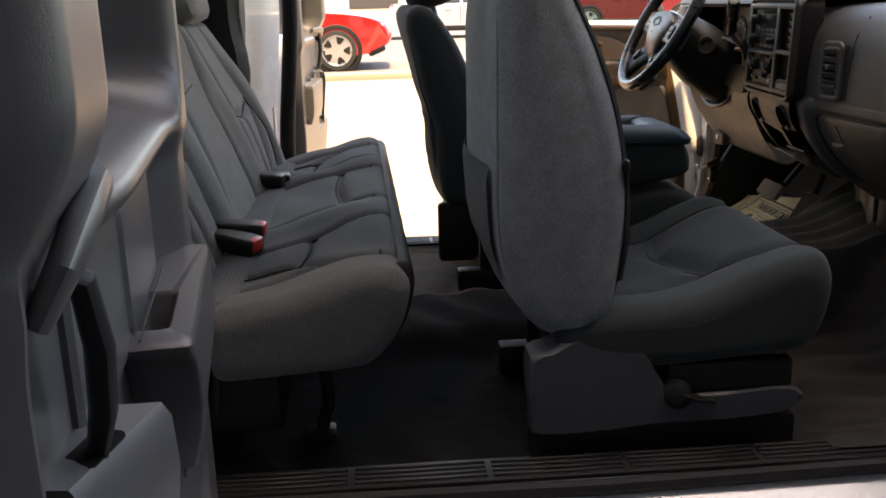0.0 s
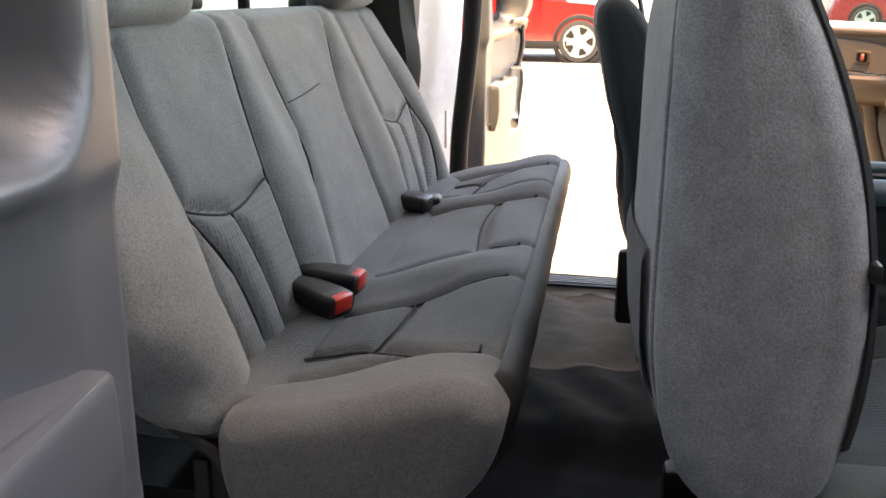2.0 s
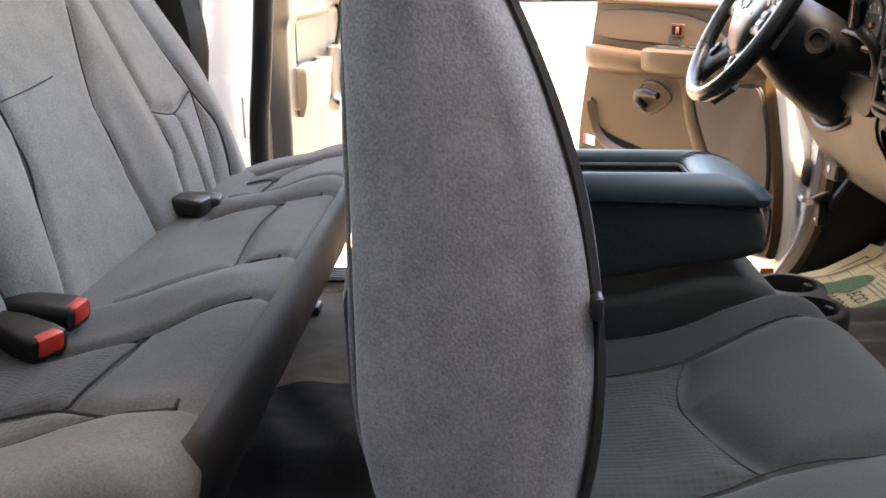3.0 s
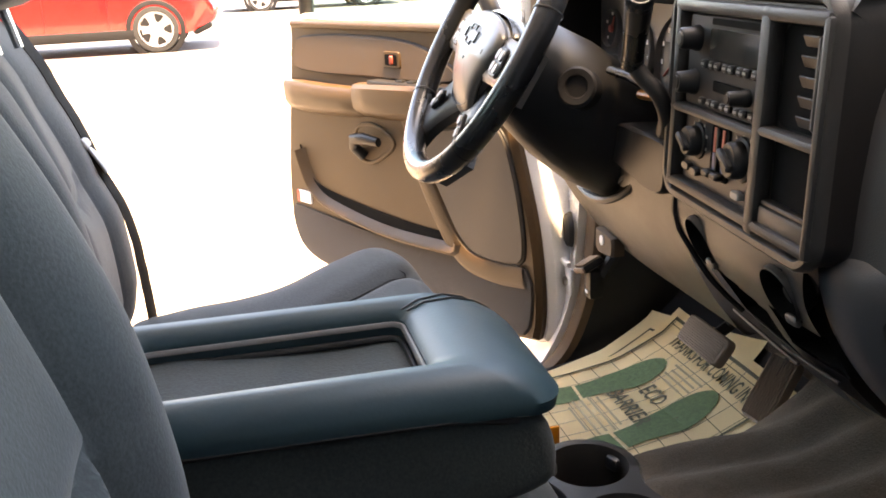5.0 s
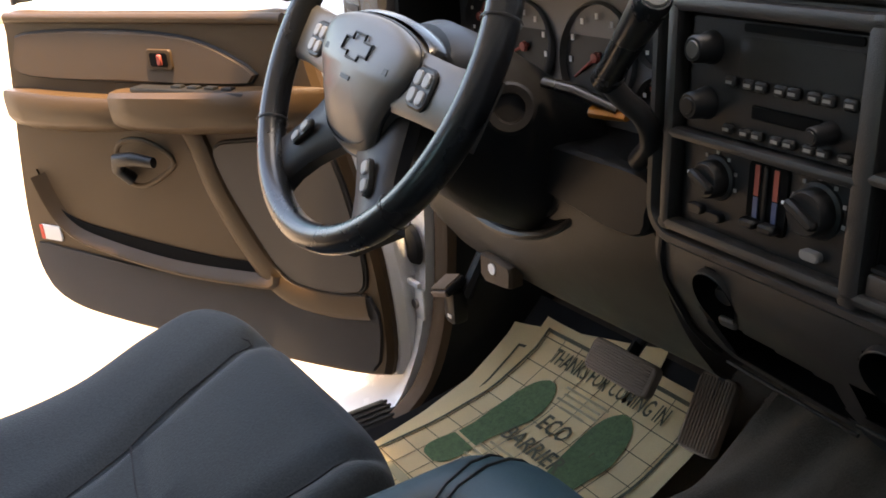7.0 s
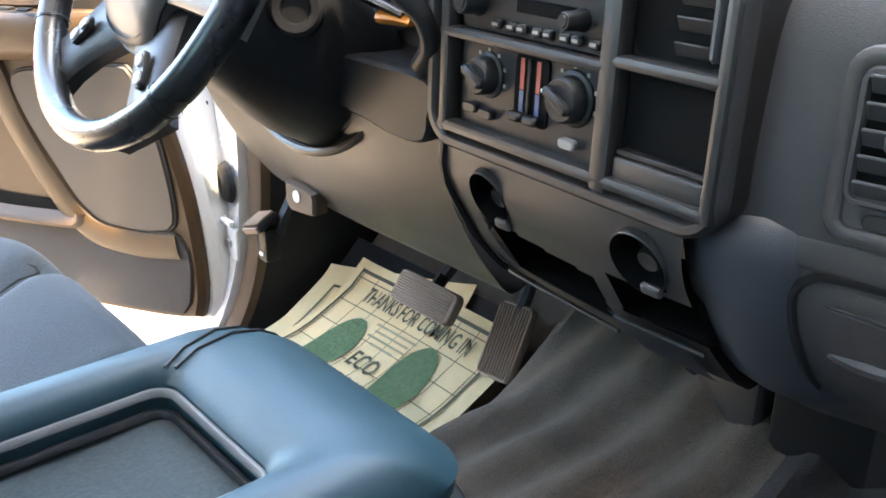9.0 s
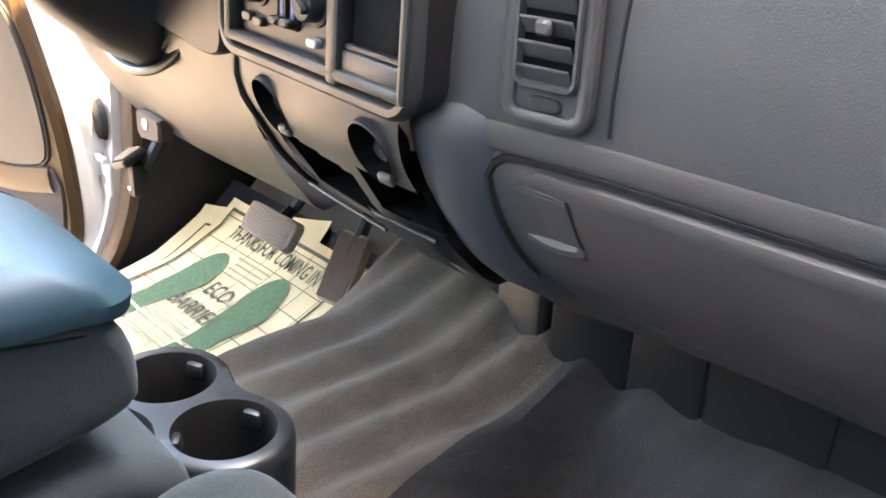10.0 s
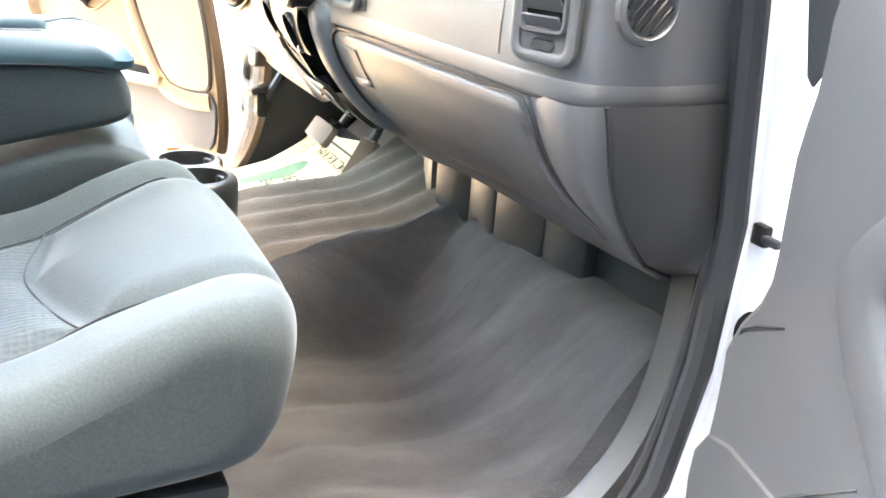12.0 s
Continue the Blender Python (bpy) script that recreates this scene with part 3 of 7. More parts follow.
grid(bm, rows)
bmesh.ops.solidify(bm, geom=bm.faces[:], thickness=0.03)
part("hood_panel", bm, WHITE, e)
e = thing("windscreen", (1.1, 0, 1.32), "raked clear windscreen with black surround", "window", kind="structure")
bm = B()
rows = [[(1.18 - 0.52 * t + 0.06 * (1 - (y / 0.75) ** 2) * (1 - t), y * (1 - 0.1 * t), 1.315 + 0.50 * t) for y in np.linspace(-0.78, 0.78, 9)] for t in np.linspace(0, 1, 6)]
grid(bm, rows)
pane = part("pane", bm, GLASS, e)
pane.visible_shadow = False
for s in (-1, 1):
    bm = B()
    tube(bm, [(1.16, s * 0.785, 1.30), (0.92, s * 0.76, 1.55), (0.66, s * 0.71, 1.83)], 0.04, 10)
    part("screen_pillar", bm, WHITE, e)

for s, nm in ((-1, "right"), (1, "left")):
    # rear corner: white jamb outside, dark trim inside, black seal between
    e = thing("pillar_rear_" + nm, (-0.6, s * 0.78, 0.6), "white rear door jamb with dark inner pillar trim", "pillar", kind="structure")
    bm = B()
    jam = smooth_line([(-0.40, 0.585), (-0.445, 0.64), (-0.468, 0.78), (-0.470, 0.95), (-0.450, 1.15), (-0.435, 1.35), (-0.44, 1.55), (-0.47, 1.80)], 24)
    if s < 0:
        jam[:, 0] -= 0.075 * step(jam[:, 1], 0.60, 0.85)
    rows = [[(x - 0.068, 0.742, z), (x - 0.046, 0.79, z), (x - 0.016, 0.84, z), (x + 0.018, 0.885, z), (x - 0.03, 0.90, z), (x - 0.165, 0.90, z), (x - 0.35, 0.765, z)] for x, z in jam] if s > 0 else [[(x, s * 0.765, z), (x + 0.004, s * 0.80, z), (x - 0.012, s * 0.845, z), (x - 0.03, s * 0.87, z), (x - 0.165 + 0.04 * step(z, 1.15, 1.22), s * 0.87, z), (x - 0.35 + 0.22 * step(z, 1.15, 1.22), s * 0.765, z)] for x, z in jam]
    vs = grid(bm, rows, False, True)
    cap(bm, vs[0]), cap(bm, vs[-1])
    part("jamb", bm, WHITE, e)
    bm = B()
    t_, k_ = (0.060, 0.0) if s > 0 else (0.0, 0.20)
    tt = (lambda z: t_ + (0.032 * float(step(z, 1.15, 1.32)) if s > 0 else 0.0))
    rows = [[(x - 0.02 - tt(z), s * 0.70, z), (x + 0.006 - tt(z), s * 0.735, z), (x + 0.008 - tt(z), s * 0.742, z), (x - 0.1, s * 0.764, z), (x - 0.32 + k_ * step(z, 1.15, 1.22), s * 0.755, z), (x - 0.32 + k_ * step(z, 1.15, 1.22), s * 0.715, z)] for x, z in jam]
    vs = grid(bm, rows, False, True)
    cap(bm, vs[0]), cap(bm, vs[-1])
    part("inner_trim", bm, BLACK if s > 0 else TRIM, e, "dark moulded pillar trim")
    bm = B()
    tube(bm, [(x + (0.058 if s > 0 else 0.010), s * (0.80 if s > 0 else 0.785), z) for x, z in jam], 0.024 if s > 0 else 0.011, 10)
    part("door_seal", bm, RUBBER, e)
    if s < 0:
        continue
    bm = B()
    box(bm, (-0.452, s * 0.83, 0.78), (0.02, 0.04, 0.03), 0.005)
    part("striker", bm, BLACK, e)
    bm = B()
    box(bm, (-0.45, s * 0.825, 0.99), (0.006, 0.035, 0.10), 0.002)
    part("label_plate", bm, PALE, e, "white paper data label")


# ---- rear bench ----
bench = thing("rear_bench_seat", (-0.35, 0, 0.59), "grey velour rear bench seat with woven inserts", "seat")
B_SEAMS = [
    [(-0.46, -0.60), (-0.40, -0.625), (-0.25, -0.60), (-0.10, -0.61), (-0.03, -0.60)],
    [(-0.46, -0.52), (-0.275, -0.55), (-0.262, -0.36)], [(-0.275, -0.55), (-0.20, -0.605)],
    [(-0.46, -0.40), (-0.34, -0.385), (-0.262, -0.36), (-0.12, -0.31), (-0.03, -0.30)],
    [(-0.46, -0.235), (-0.36, -0.21), (-0.20, -0.14), (-0.13, -0.14), (-0.03, -0.14)],
    [(-0.46, 0.23), (-0.30, 0.24), (-0.17, 0.225), (-0.03, 0.225)],
    [(-0.205, -0.14), (-0.222, 0.05), (-0.215, 0.235)],
    [(-0.46, 0.39), (-0.30, 0.375), (-0.12, 0.37), (-0.03, 0.37)],
    [(-0.30, 0.375), (-0.285, 0.51), (-0.46, 0.52)], [(-0.285, 0.51), (-0.2, 0.585)],
    [(-0.46, 0.60), (-0.25, 0.585), (-0.03, 0.59)],
]


def bench_disp(y, p, q, nr):
    up = np.clip(nr[:, 1], 0, 1) ** 0.5
    gap = seam_gap(np.stack([p, y], -1), B_SEAMS)
    bolster = 0.011 * (0.6 * np.exp(-((y + 0.67) / 0.06) ** 2) + np.exp(-((y - 0.66) / 0.07) ** 2) + 0.9 * np.exp(-((y + 0.24) / 0.06) ** 2) + 0.9 * np.exp(-((y - 0.30) / 0.06) ** 2))
    fade = 1 - 0.55 * step(p, -0.20, -0.11)
    return up * ((puff(gap, 0.009, 0.005, 0.014) + bolster) * fade - 0.010) + 0.0025 * np.sin(31 * p + 17 * y) * up


bm = B()
stuffed(bm, [(-0.416, 0.850), (-0.414, 0.880), (-0.400, 0.894), (-0.36, 0.905), (-0.25, 0.932), (-0.18, 0.953), (-0.125, 0.960), (-0.096, 0.938), (-0.095, 0.90), (-0.115, 0.845), (-0.155, 0.80), (-0.205, 0.788), (-0.36, 0.778), (-0.400, 0.782), (-0.412, 0.810)], -0.735, 0.70, 0.030, 300, 190, bench_disp, 0.0006, lambda p, y, q: (p - 0.026 * (y + 0.7) / 1.4, y, q))
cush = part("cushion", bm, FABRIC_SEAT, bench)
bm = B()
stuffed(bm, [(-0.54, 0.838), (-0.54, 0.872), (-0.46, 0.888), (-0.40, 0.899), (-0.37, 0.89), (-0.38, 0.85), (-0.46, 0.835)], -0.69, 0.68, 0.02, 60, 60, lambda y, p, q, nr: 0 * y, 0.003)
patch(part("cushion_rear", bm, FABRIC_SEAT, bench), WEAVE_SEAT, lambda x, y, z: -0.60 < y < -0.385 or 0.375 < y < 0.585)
TOP_B = np.array([(-0.52, 0.855), (-0.46, 0.885), (-0.36, 0.905), (-0.25, 0.932), (-0.18, 0.953), (-0.125, 0.960)])


def on_bench(p, y):
    d = float(bench_disp(np.array([y]), np.array([p]), np.array([0.9]), np.array([[0.0, 1.0]]))[0])
    p2 = min(p, -0.135)
    return (p2 - 0.026 * (y + 0.7) / 1.4, y, float(np.interp(p2, TOP_B[:, 0], TOP_B[:, 1])) + d + 0.0045)


seam_lines(cush, B_SEAMS, on_bench)
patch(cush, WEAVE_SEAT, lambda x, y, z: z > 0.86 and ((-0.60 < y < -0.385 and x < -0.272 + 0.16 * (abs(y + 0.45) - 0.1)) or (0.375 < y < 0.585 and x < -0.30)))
bm = B()
rows = []
for y in np.concatenate([-0.655 - 0.024 * np.sin(np.linspace(1, 0, 9, endpoint=False) * math.pi / 2 * 0.96), np.linspace(-0.655, 0.675, 70)]):
    w = 0.0006 * math.sin(40 * y)
    u = min(0.999, max(0.0, (-0.655 - y) / 0.030))
    ins = 0.028 * (1 - math.sqrt(1 - u * u))
    k = -0.026 * (y + 0.7) / 1.4
    rows.append([(k + x + 0.005 + w - ins, y, 0.88 + (z - 0.88) * (1 - ins / 0.09)) for x, z in smooth_line([(-0.112, 0.948), (-0.098, 0.944), (-0.090, 0.930), (-0.088, 0.90), (-0.106, 0.84), (-0.136, 0.803), (-0.15, 0.803), (-0.12, 0.85), (-0.104, 0.90), (-0.108, 0.930)], 28, True)])
vs = grid(bm, rows, False, True)
cap(bm, vs[0]), cap(bm, vs[-1])
part("front_band", bm, RUBBER, bench, "black vinyl band along the cushion front")
K_SEAMS = [
    [(0.885, -0.57), (1.0, -0.60), (1.092, -0.575), (1.2, -0.56), (1.30, -0.53)],
    [(1.092, -0.575), (1.064, -0.455), (1.084, -0.315)], [(1.064, -0.455), (0.98, -0.44), (0.89, -0.43)],
    [(1.092, -0.575), (1.0, -0.52), (0.89, -0.50)],
    [(0.89, -0.325), (1.0, -0.325), (1.094, -0.312), (1.2, -0.28), (1.31, -0.24)],
    [(0.89, -0.215), (1.0, -0.17), (1.121, -0.116), (1.31, -0.105)],
    [(0.89, 0.16), (1.0, 0.14), (1.12, 0.155), (1.31, 0.26)],
    [(0.89, 0.30), (1.0, 0.36), (1.1, 0.36), (1.31, 0.37)],
    [(1.084, 0.36), (1.064, 0.47), (1.092, 0.585)], [(1.064, 0.47), (0.89, 0.45)], [(1.092, 0.585), (0.89, 0.52)],
    [(0.885, 0.59), (1.0, 0.61), (1.092, 0.585), (1.30, 0.55)],
]


def back_disp(y, p, q, nr):
    up = np.clip(nr[:, 0], 0, 1) ** 0.5
    gap = seam_gap(np.stack([q, y], -1), K_SEAMS)
    side = np.exp(-((y + 0.655) / 0.06) ** 2) + np.exp(-((y - 0.635) / 0.06) ** 2)
    mid = np.exp(-((y + 0.25) / 0.06) ** 2) + np.exp(-((y - 0.26) / 0.06) ** 2)
    return up * (puff(gap, 0.009, 0.005, 0.014) - 0.008 + 0.027 * side * step(1.32 - q, 0, 0.2) + 0.014 * mid - 0.010 * step(q, 1.0, 1.3))


bm = B()
stuffed(bm, [(-0.425, 0.875), (-0.432, 0.92), (-0.458, 1.0), (-0.49, 1.08), (-0.525, 1.16), (-0.56, 1.24), (-0.582, 1.285), (-0.605, 1.308), (-0.65, 1.312), (-0.675, 1.29), (-0.67, 1.24), (-0.60, 1.05), (-0.545, 0.90), (-0.50, 0.86), (-0.45, 0.855)], -0.715, 0.69, 0.028, 290, 190, back_disp, 0.006, lambda p, y, q: (p, y - 0.042 * float(step(-y, 0.60, 0.715) * step(q, 0.90, 1.0)), q))
back_ = part("backrest", bm, FABRIC, bench)
FRONT_K = np.array([(0.875, -0.425), (0.92, -0.432), (1.0, -0.458), (1.08, -0.49), (1.16, -0.525), (1.24, -0.56), (1.285, -0.582), (1.312, -0.62)])


def on_back(q, y):
    d = float(back_disp(np.array([y]), np.array([-0.5]), np.array([q]), np.array([[1.0, 0.0]]))[0])
    return (float(np.interp(q, FRONT_K[:, 0], FRONT_K[:, 1])) + d * 0.92 + 0.004, y, q + d * 0.38)


seam_lines(back_, K_SEAMS, on_back)
seam_lines(back_, [[(1.170, -0.105), (1.176, -0.02), (1.184, 0.06)]], on_back, 0.0011)
patch(back_, WEAVE, lambda x, y, z: x > -0.56 and ((-0.585 < y < -0.325 and z < 1.068 + 0.25 * abs(y + 0.455)) or (0.36 < y < 0.59 and z < 1.066 + 0.25 * abs(y - 0.47))))


def headrest(name, parent, c, w, h, d, lean, material):
    bm = B()
    O = rrect(w, h, 0.05, 6)
    rows = []
    for f, s in ((-0.5, 0.55), (-0.47, 0.78), (-0.38, 0.93), (-0.2, 1.0), (0.15, 1.0), (0.36, 0.94), (0.46, 0.8), (0.5, 0.55)):
        rows.append([Matrix.Translation(c) @ Matrix.Rotation(radians(-lean), 4, "Y") @ Vector((f * d, a * s, b * s)) for a, b in O])
    vs = grid(bm, rows, False, True)
    cap(bm, vs[0]), cap(bm, vs[-1])
    hr = part(name, bm, material, parent)
    for o in (-0.06, 0.06):
        bm = B()
        m = Matrix.Translation(c) @ Matrix.Rotation(radians(-lean), 4, "Y")
        tube(bm, [m @ Vector((0, o, -h / 2 - 0.05)), m @ Vector((0, o, -h / 2 + 0.03))], 0.006, 10)
        part("post", bm, CHROME, hr, "chrome post")
    return hr


headrest("headrest", bench, (-0.645, -0.46, 1.378), 0.28, 0.17, 0.11, 14, FABRIC)
headrest("headrest", bench, (-0.645, 0.50, 1.385), 0.28, 0.17, 0.11, 14, FABRIC)
bm = B()
for s in (-0.68,):
    box(bm, (-0.44, s, 0.80), (0.035, 0.012, 0.16), 0.003)
    box(bm, (-0.45, s, 0.70), (0.02, 0.03, 0.24), 0.004)
    tube(bm, [(-0.50, s - 0.02, 0.88), (-0.43, s - 0.02, 0.835), (-0.40, s - 0.02, 0.80), (-0.41, s - 0.02, 0.72)], 0.008, 8)
part("hinge_bracket", bm, BLACK, bench, "black steel folding bracket")
bm = B()
box(bm, (-0.47, 0, 0.715), (0.32, 1.34, 0.10), 0.01)
for y in (-0.55, 0.0, 0.55):
    tube(bm, [(-0.25, y, 0.78), (-0.24, y, 0.66), (-0.26, y, 0.59)], 0.011, 8)
    box(bm, (-0.26, y, 0.595), (0.06, 0.05, 0.03), 0.006)
part("seat_frame", bm, BLACK, bench, "black steel frame under the cushion")


def buckle(at, turn, tilt, red=True, name="seat_belt_buckle"):
    e = thing(name, at, "black seat belt buckle with red release button on the bench" if red else "black seat belt tongue lying on the rear bench", "seat belt")
    m = Matrix.Translation(at) @ Matrix.Rotation(radians(turn), 4, "Z") @ Matrix.Rotation(radians(tilt), 4, "Y")
    bm = B()
    rows = []
    for x, w, h in ((-0.045, 0.016, 0.008), (-0.03, 0.026, 0.016), (0.0, 0.036, 0.023), (0.03, 0.040, 0.025), (0.047, 0.038, 0.024), (0.05, 0.032, 0.02)):
        rows.append([m @ Vector((x * 1.3, a, b)) for a, b in rrect(w * 1.5, h * 1.35, 0.010, 4)])
    vs = grid(bm, rows, False, True)
    cap(bm, vs[0]), cap(bm, vs[-1])
    part("case", bm, BLACK, e)
    if red:
        bm = B()
        box(bm, (0.058, 0, 0.004), (0.020, 0.040, 0.026), 0.006, m)
        part("release_button", bm, RED, e, "red release button")
    bm = B()
    tube(bm, [m @ Vector(v) for v in ((-0.04, 0, 0), (-0.07, 0, 0.005), (-0.10, 0, -0.005))], 0.016, 8, flat=0.18)
    part("strap", bm, WEB, e)


buckle((-0.425, -0.372, 0.922), -22, 10)
buckle((-0.425, -0.318, 0.930), -2, 6)
buckle((-0.44, 0.255, 0.922), -8, 6, False)
buckle((-0.43, 0.30, 0.912), 10, 6, False)


# ---- front seats ----
def front_seat(side, name, label, fab, fab2, weave, head, dx=0.0, dxb=0.0, dz=0.0):
    """A front seat built at y from 0.22 to 0.72, mirrored by side."""
    Y = (lambda y: side * y)
    e = thing(name, (0.3, Y(0.47), 0.60), label, "seat")
    fl = (lambda p, y, q: (p + dx + 0.046 * max(0.0, 1 - ((y - 0.47) / 0.26) ** 4) * float(step(p, 0.40, 0.57)), side * y, q + dz))
    pf = (lambda q: float(np.interp(q, [0.885, 0.96, 1.05, 1.14, 1.22, 1.32, 1.40], [0.225, 0.236, 0.243, 0.233, 0.215, 0.185, 0.145])))
    lean = (lambda q, y: float(np.interp(q, [0.90, 1.02, 1.117, 1.26, 1.40], [0.0, 0.020, 0.042, 0.050, 0.046]) * (0.1 + 0.9 * step(y, 0.32, 0.62))) if head else 0.0)
    slim = (lambda q, y: 0.62 + 0.09 * float(step(q, 1.02, 1.20)) - lean(q, y) / 0.175) if head else (lambda q, y: 1.0)
    rs = (lambda q: 0.0 if head else float(np.interp(q, [0.83, 0.89, 0.98, 1.08, 1.18, 1.28, 1.36, 1.42], [0.0, -0.008, -0.010, -0.001, 0.011, 0.023, 0.033, 0.020])))
    hump = (lambda q: 0.030 if head else float(np.interp(q, [0.9, 1.1, 1.25, 1.4], [0.018, 0.030, 0.028, 0.025])))
    fb = (lambda p, y, q: (pf(q) - lean(q, y) + (p - pf(q)) * slim(q, y) + dx + dxb, side * y, q if q < 0.9 else 0.9 + (q - 0.9) * (0.83 if head else 0.96)))
    seams = [
        [(0.10, 0.305), (0.25, 0.31), (0.406, 0.30), (0.50, 0.275), (0.60, 0.28)],
        [(0.406, 0.30), (0.382, 0.41), (0.423, 0.58)],
        [(0.10, 0.60), (0.30, 0.61), (0.423, 0.58), (0.50, 0.60), (0.60, 0.61)],
    ]
    if head:
        seams[1:] = [[(0.406, 0.30), (0.384, 0.41), (0.405, 0.538)], [(0.10, 0.455), (0.25, 0.490), (0.405, 0.538), (0.55, 0.585), (0.60, 0.60)]]

    def disp(y, p, q, nr):
        up = step(nr[:, 1], 0.0, 0.75)
        gap = seam_gap(np.stack([p, y], -1), seams)
        bol = np.exp(-((y - 0.67) / 0.07) ** 2) + 0.9 * np.exp(-((y - 0.25) / 0.06) ** 2)
        arch = 0.008 * np.exp(-((y - 0.655) / 0.075) ** 2) * step(p, 0.12, 0.28) * (1 - step(p, 0.40, 0.52)) if head else 0.0
        return up * (puff(gap, 0.013, 0.003, 0.022) + (0.010 if head else 0.014) * bol - 0.012 + arch)

    bm = B()
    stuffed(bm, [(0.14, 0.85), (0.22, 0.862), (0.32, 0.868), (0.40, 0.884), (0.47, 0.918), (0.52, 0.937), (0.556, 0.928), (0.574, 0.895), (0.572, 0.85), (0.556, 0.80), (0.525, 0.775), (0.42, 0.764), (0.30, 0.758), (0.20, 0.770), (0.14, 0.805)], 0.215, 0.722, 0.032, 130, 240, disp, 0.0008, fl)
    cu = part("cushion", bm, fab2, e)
    top = np.array([(0.14, 0.85), (0.22, 0.862), (0.32, 0.868), (0.40, 0.884), (0.47, 0.918), (0.52, 0.937), (0.556, 0.928)])
    seam_lines(cu, [[(min(a, 0.535), b) for a, b in ln] for ln in seams], lambda p, y: fl(p, y, float(np.interp(p, top[:, 0], top[:, 1])) + float(disp(np.array([y]), np.array([p]), np.array([0.9]), np.array([[0.0, 1.0]]))[0]) + 0.002), 0.0012)
    patch(cu, weave, lambda x, y, z: z > 0.84 and 0.308 < abs(y) < (0.50 if head else 0.595) and x - dx < float(np.interp(abs(y), [0.30, 0.41, 0.58], [0.406, 0.382, 0.423])) - 0.003)
    bseams = [[(0.86, 0.33), (1.1, 0.33), (1.45, 0.36)], [(0.86, 0.60), (1.1, 0.60), (1.45, 0.57)], [(1.15, 0.33), (1.12, 0.465), (1.15, 0.60)]]

    def bdisp(y, p, q, nr):
        up = np.clip(nr[:, 0], 0, 1) ** 0.5
        gap = seam_gap(np.stack([q, y], -1), bseams)
        bol = np.exp(-((y - 0.66) / 0.06) ** 2) + np.exp(-((y - 0.27) / 0.06) ** 2)
        rear = np.clip(-nr[:, 0], 0, 1) ** 0.5
        edge = 0.003 * np.exp(-((y - 0.70) / 0.006) ** 2)
        return up * (puff(gap, 0.012, 0.006, 0.022) + 0.020 * bol * step(1.42 - q, 0.0, 0.25) - 0.006) + rear * np.array([hump(v) for v in q]) * (1 - ((y - 0.47) / 0.25) ** 2) * step(1.5 - q, 0, 0.2) + edge

    bm = B()
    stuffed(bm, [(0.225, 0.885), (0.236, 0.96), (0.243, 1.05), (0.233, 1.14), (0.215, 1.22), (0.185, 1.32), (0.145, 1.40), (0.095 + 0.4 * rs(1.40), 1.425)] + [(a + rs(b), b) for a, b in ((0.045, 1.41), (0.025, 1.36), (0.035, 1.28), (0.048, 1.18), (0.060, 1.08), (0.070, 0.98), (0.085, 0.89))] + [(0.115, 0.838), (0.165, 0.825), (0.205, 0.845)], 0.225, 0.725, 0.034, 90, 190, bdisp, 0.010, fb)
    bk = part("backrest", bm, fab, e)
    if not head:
        # front of the backrest takes the shaded tone, back and side stay lit
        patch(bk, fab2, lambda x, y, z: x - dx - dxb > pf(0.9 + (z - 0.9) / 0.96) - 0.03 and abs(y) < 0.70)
    # piping down the two rear edges, and the pocket on the back
    for yy in (0.692, 0.258):
        bm = B()
        tube(bm, [fb(x + rs(z) + 0.003, yy, z) for x, z in smooth_line([(0.075, 0.90), (0.055, 1.0), (0.042, 1.12), (0.028, 1.24), (0.016, 1.36)], 20)], 0.0022, 6)
        part("piping", bm, fab, bk)
    bm = B()
    rows = [[fb(float(np.interp(z, [0.89, 0.98, 1.08, 1.18], [0.085, 0.070, 0.060, 0.048])) + rs(z) - hump(z) * (1 - ((y - 0.47) / 0.25) ** 2) - (0.010 if 0.93 < z < 1.085 else 0.004), y, z) for y in np.linspace(0.29, 0.65, 14)] for z in np.linspace(0.90, 1.10, 10)]
    grid(bm, rows)
    bmesh.ops.solidify(bm, geom=bm.faces[:], thickness=0.012)
    part("map_pocket", bm, fab, bk, "cloth map pocket on the backrest")
    if head:
        headrest("headrest", e, (0.012, Y(0.47), 1.425), 0.27, 0.19, 0.135, 12, FABRIC_DARK)
        bm = B()
        box(bm, (0.065, Y(0.255), 0.76), (0.10, 0.03, 0.16), 0.012)
        part("hinge_cover", bm, BLACK, e, "black hinge cover at the backrest foot")
    # side shield, track cover and recliner lever
    bm = B()
    sh = [(0.100, 0.675), (0.095, 0.785), (0.125, 0.80), (0.185, 0.832), (0.235, 0.832), (0.275, 0.80), (0.315, 0.735), (0.345, 0.705), (0.53, 0.715), (0.53, 0.675), (0.33, 0.660), (0.12, 0.655)]
    M = Matrix(((1, 0, 0, dx), (0, 0, side, 0), (0, 1, 0, 1.3 * dz), (0, 0, 0, 1)))
    plate(bm, smooth_line(sh, 70, True), 0.655, 0.722, M, 0.008)
    part("side_shield", bm, BLACK if side > 0 else BOLSTER, e, "grey moulded side shield")
    bm = B()
    box(bm, (dx + 0.43, Y(0.695), 0.738), (0.21, 0.03, 0.05), 0.006)
    part("side_panel", bm, BLACK, e, "black lower side panel")
    bm = B()
    box(bm, (dx + 0.425, Y(0.712), 0.705), (0.21, 0.014, 0.012), 0.004)
    part("trim_strip", bm, TRIM, e)
    bm = B()
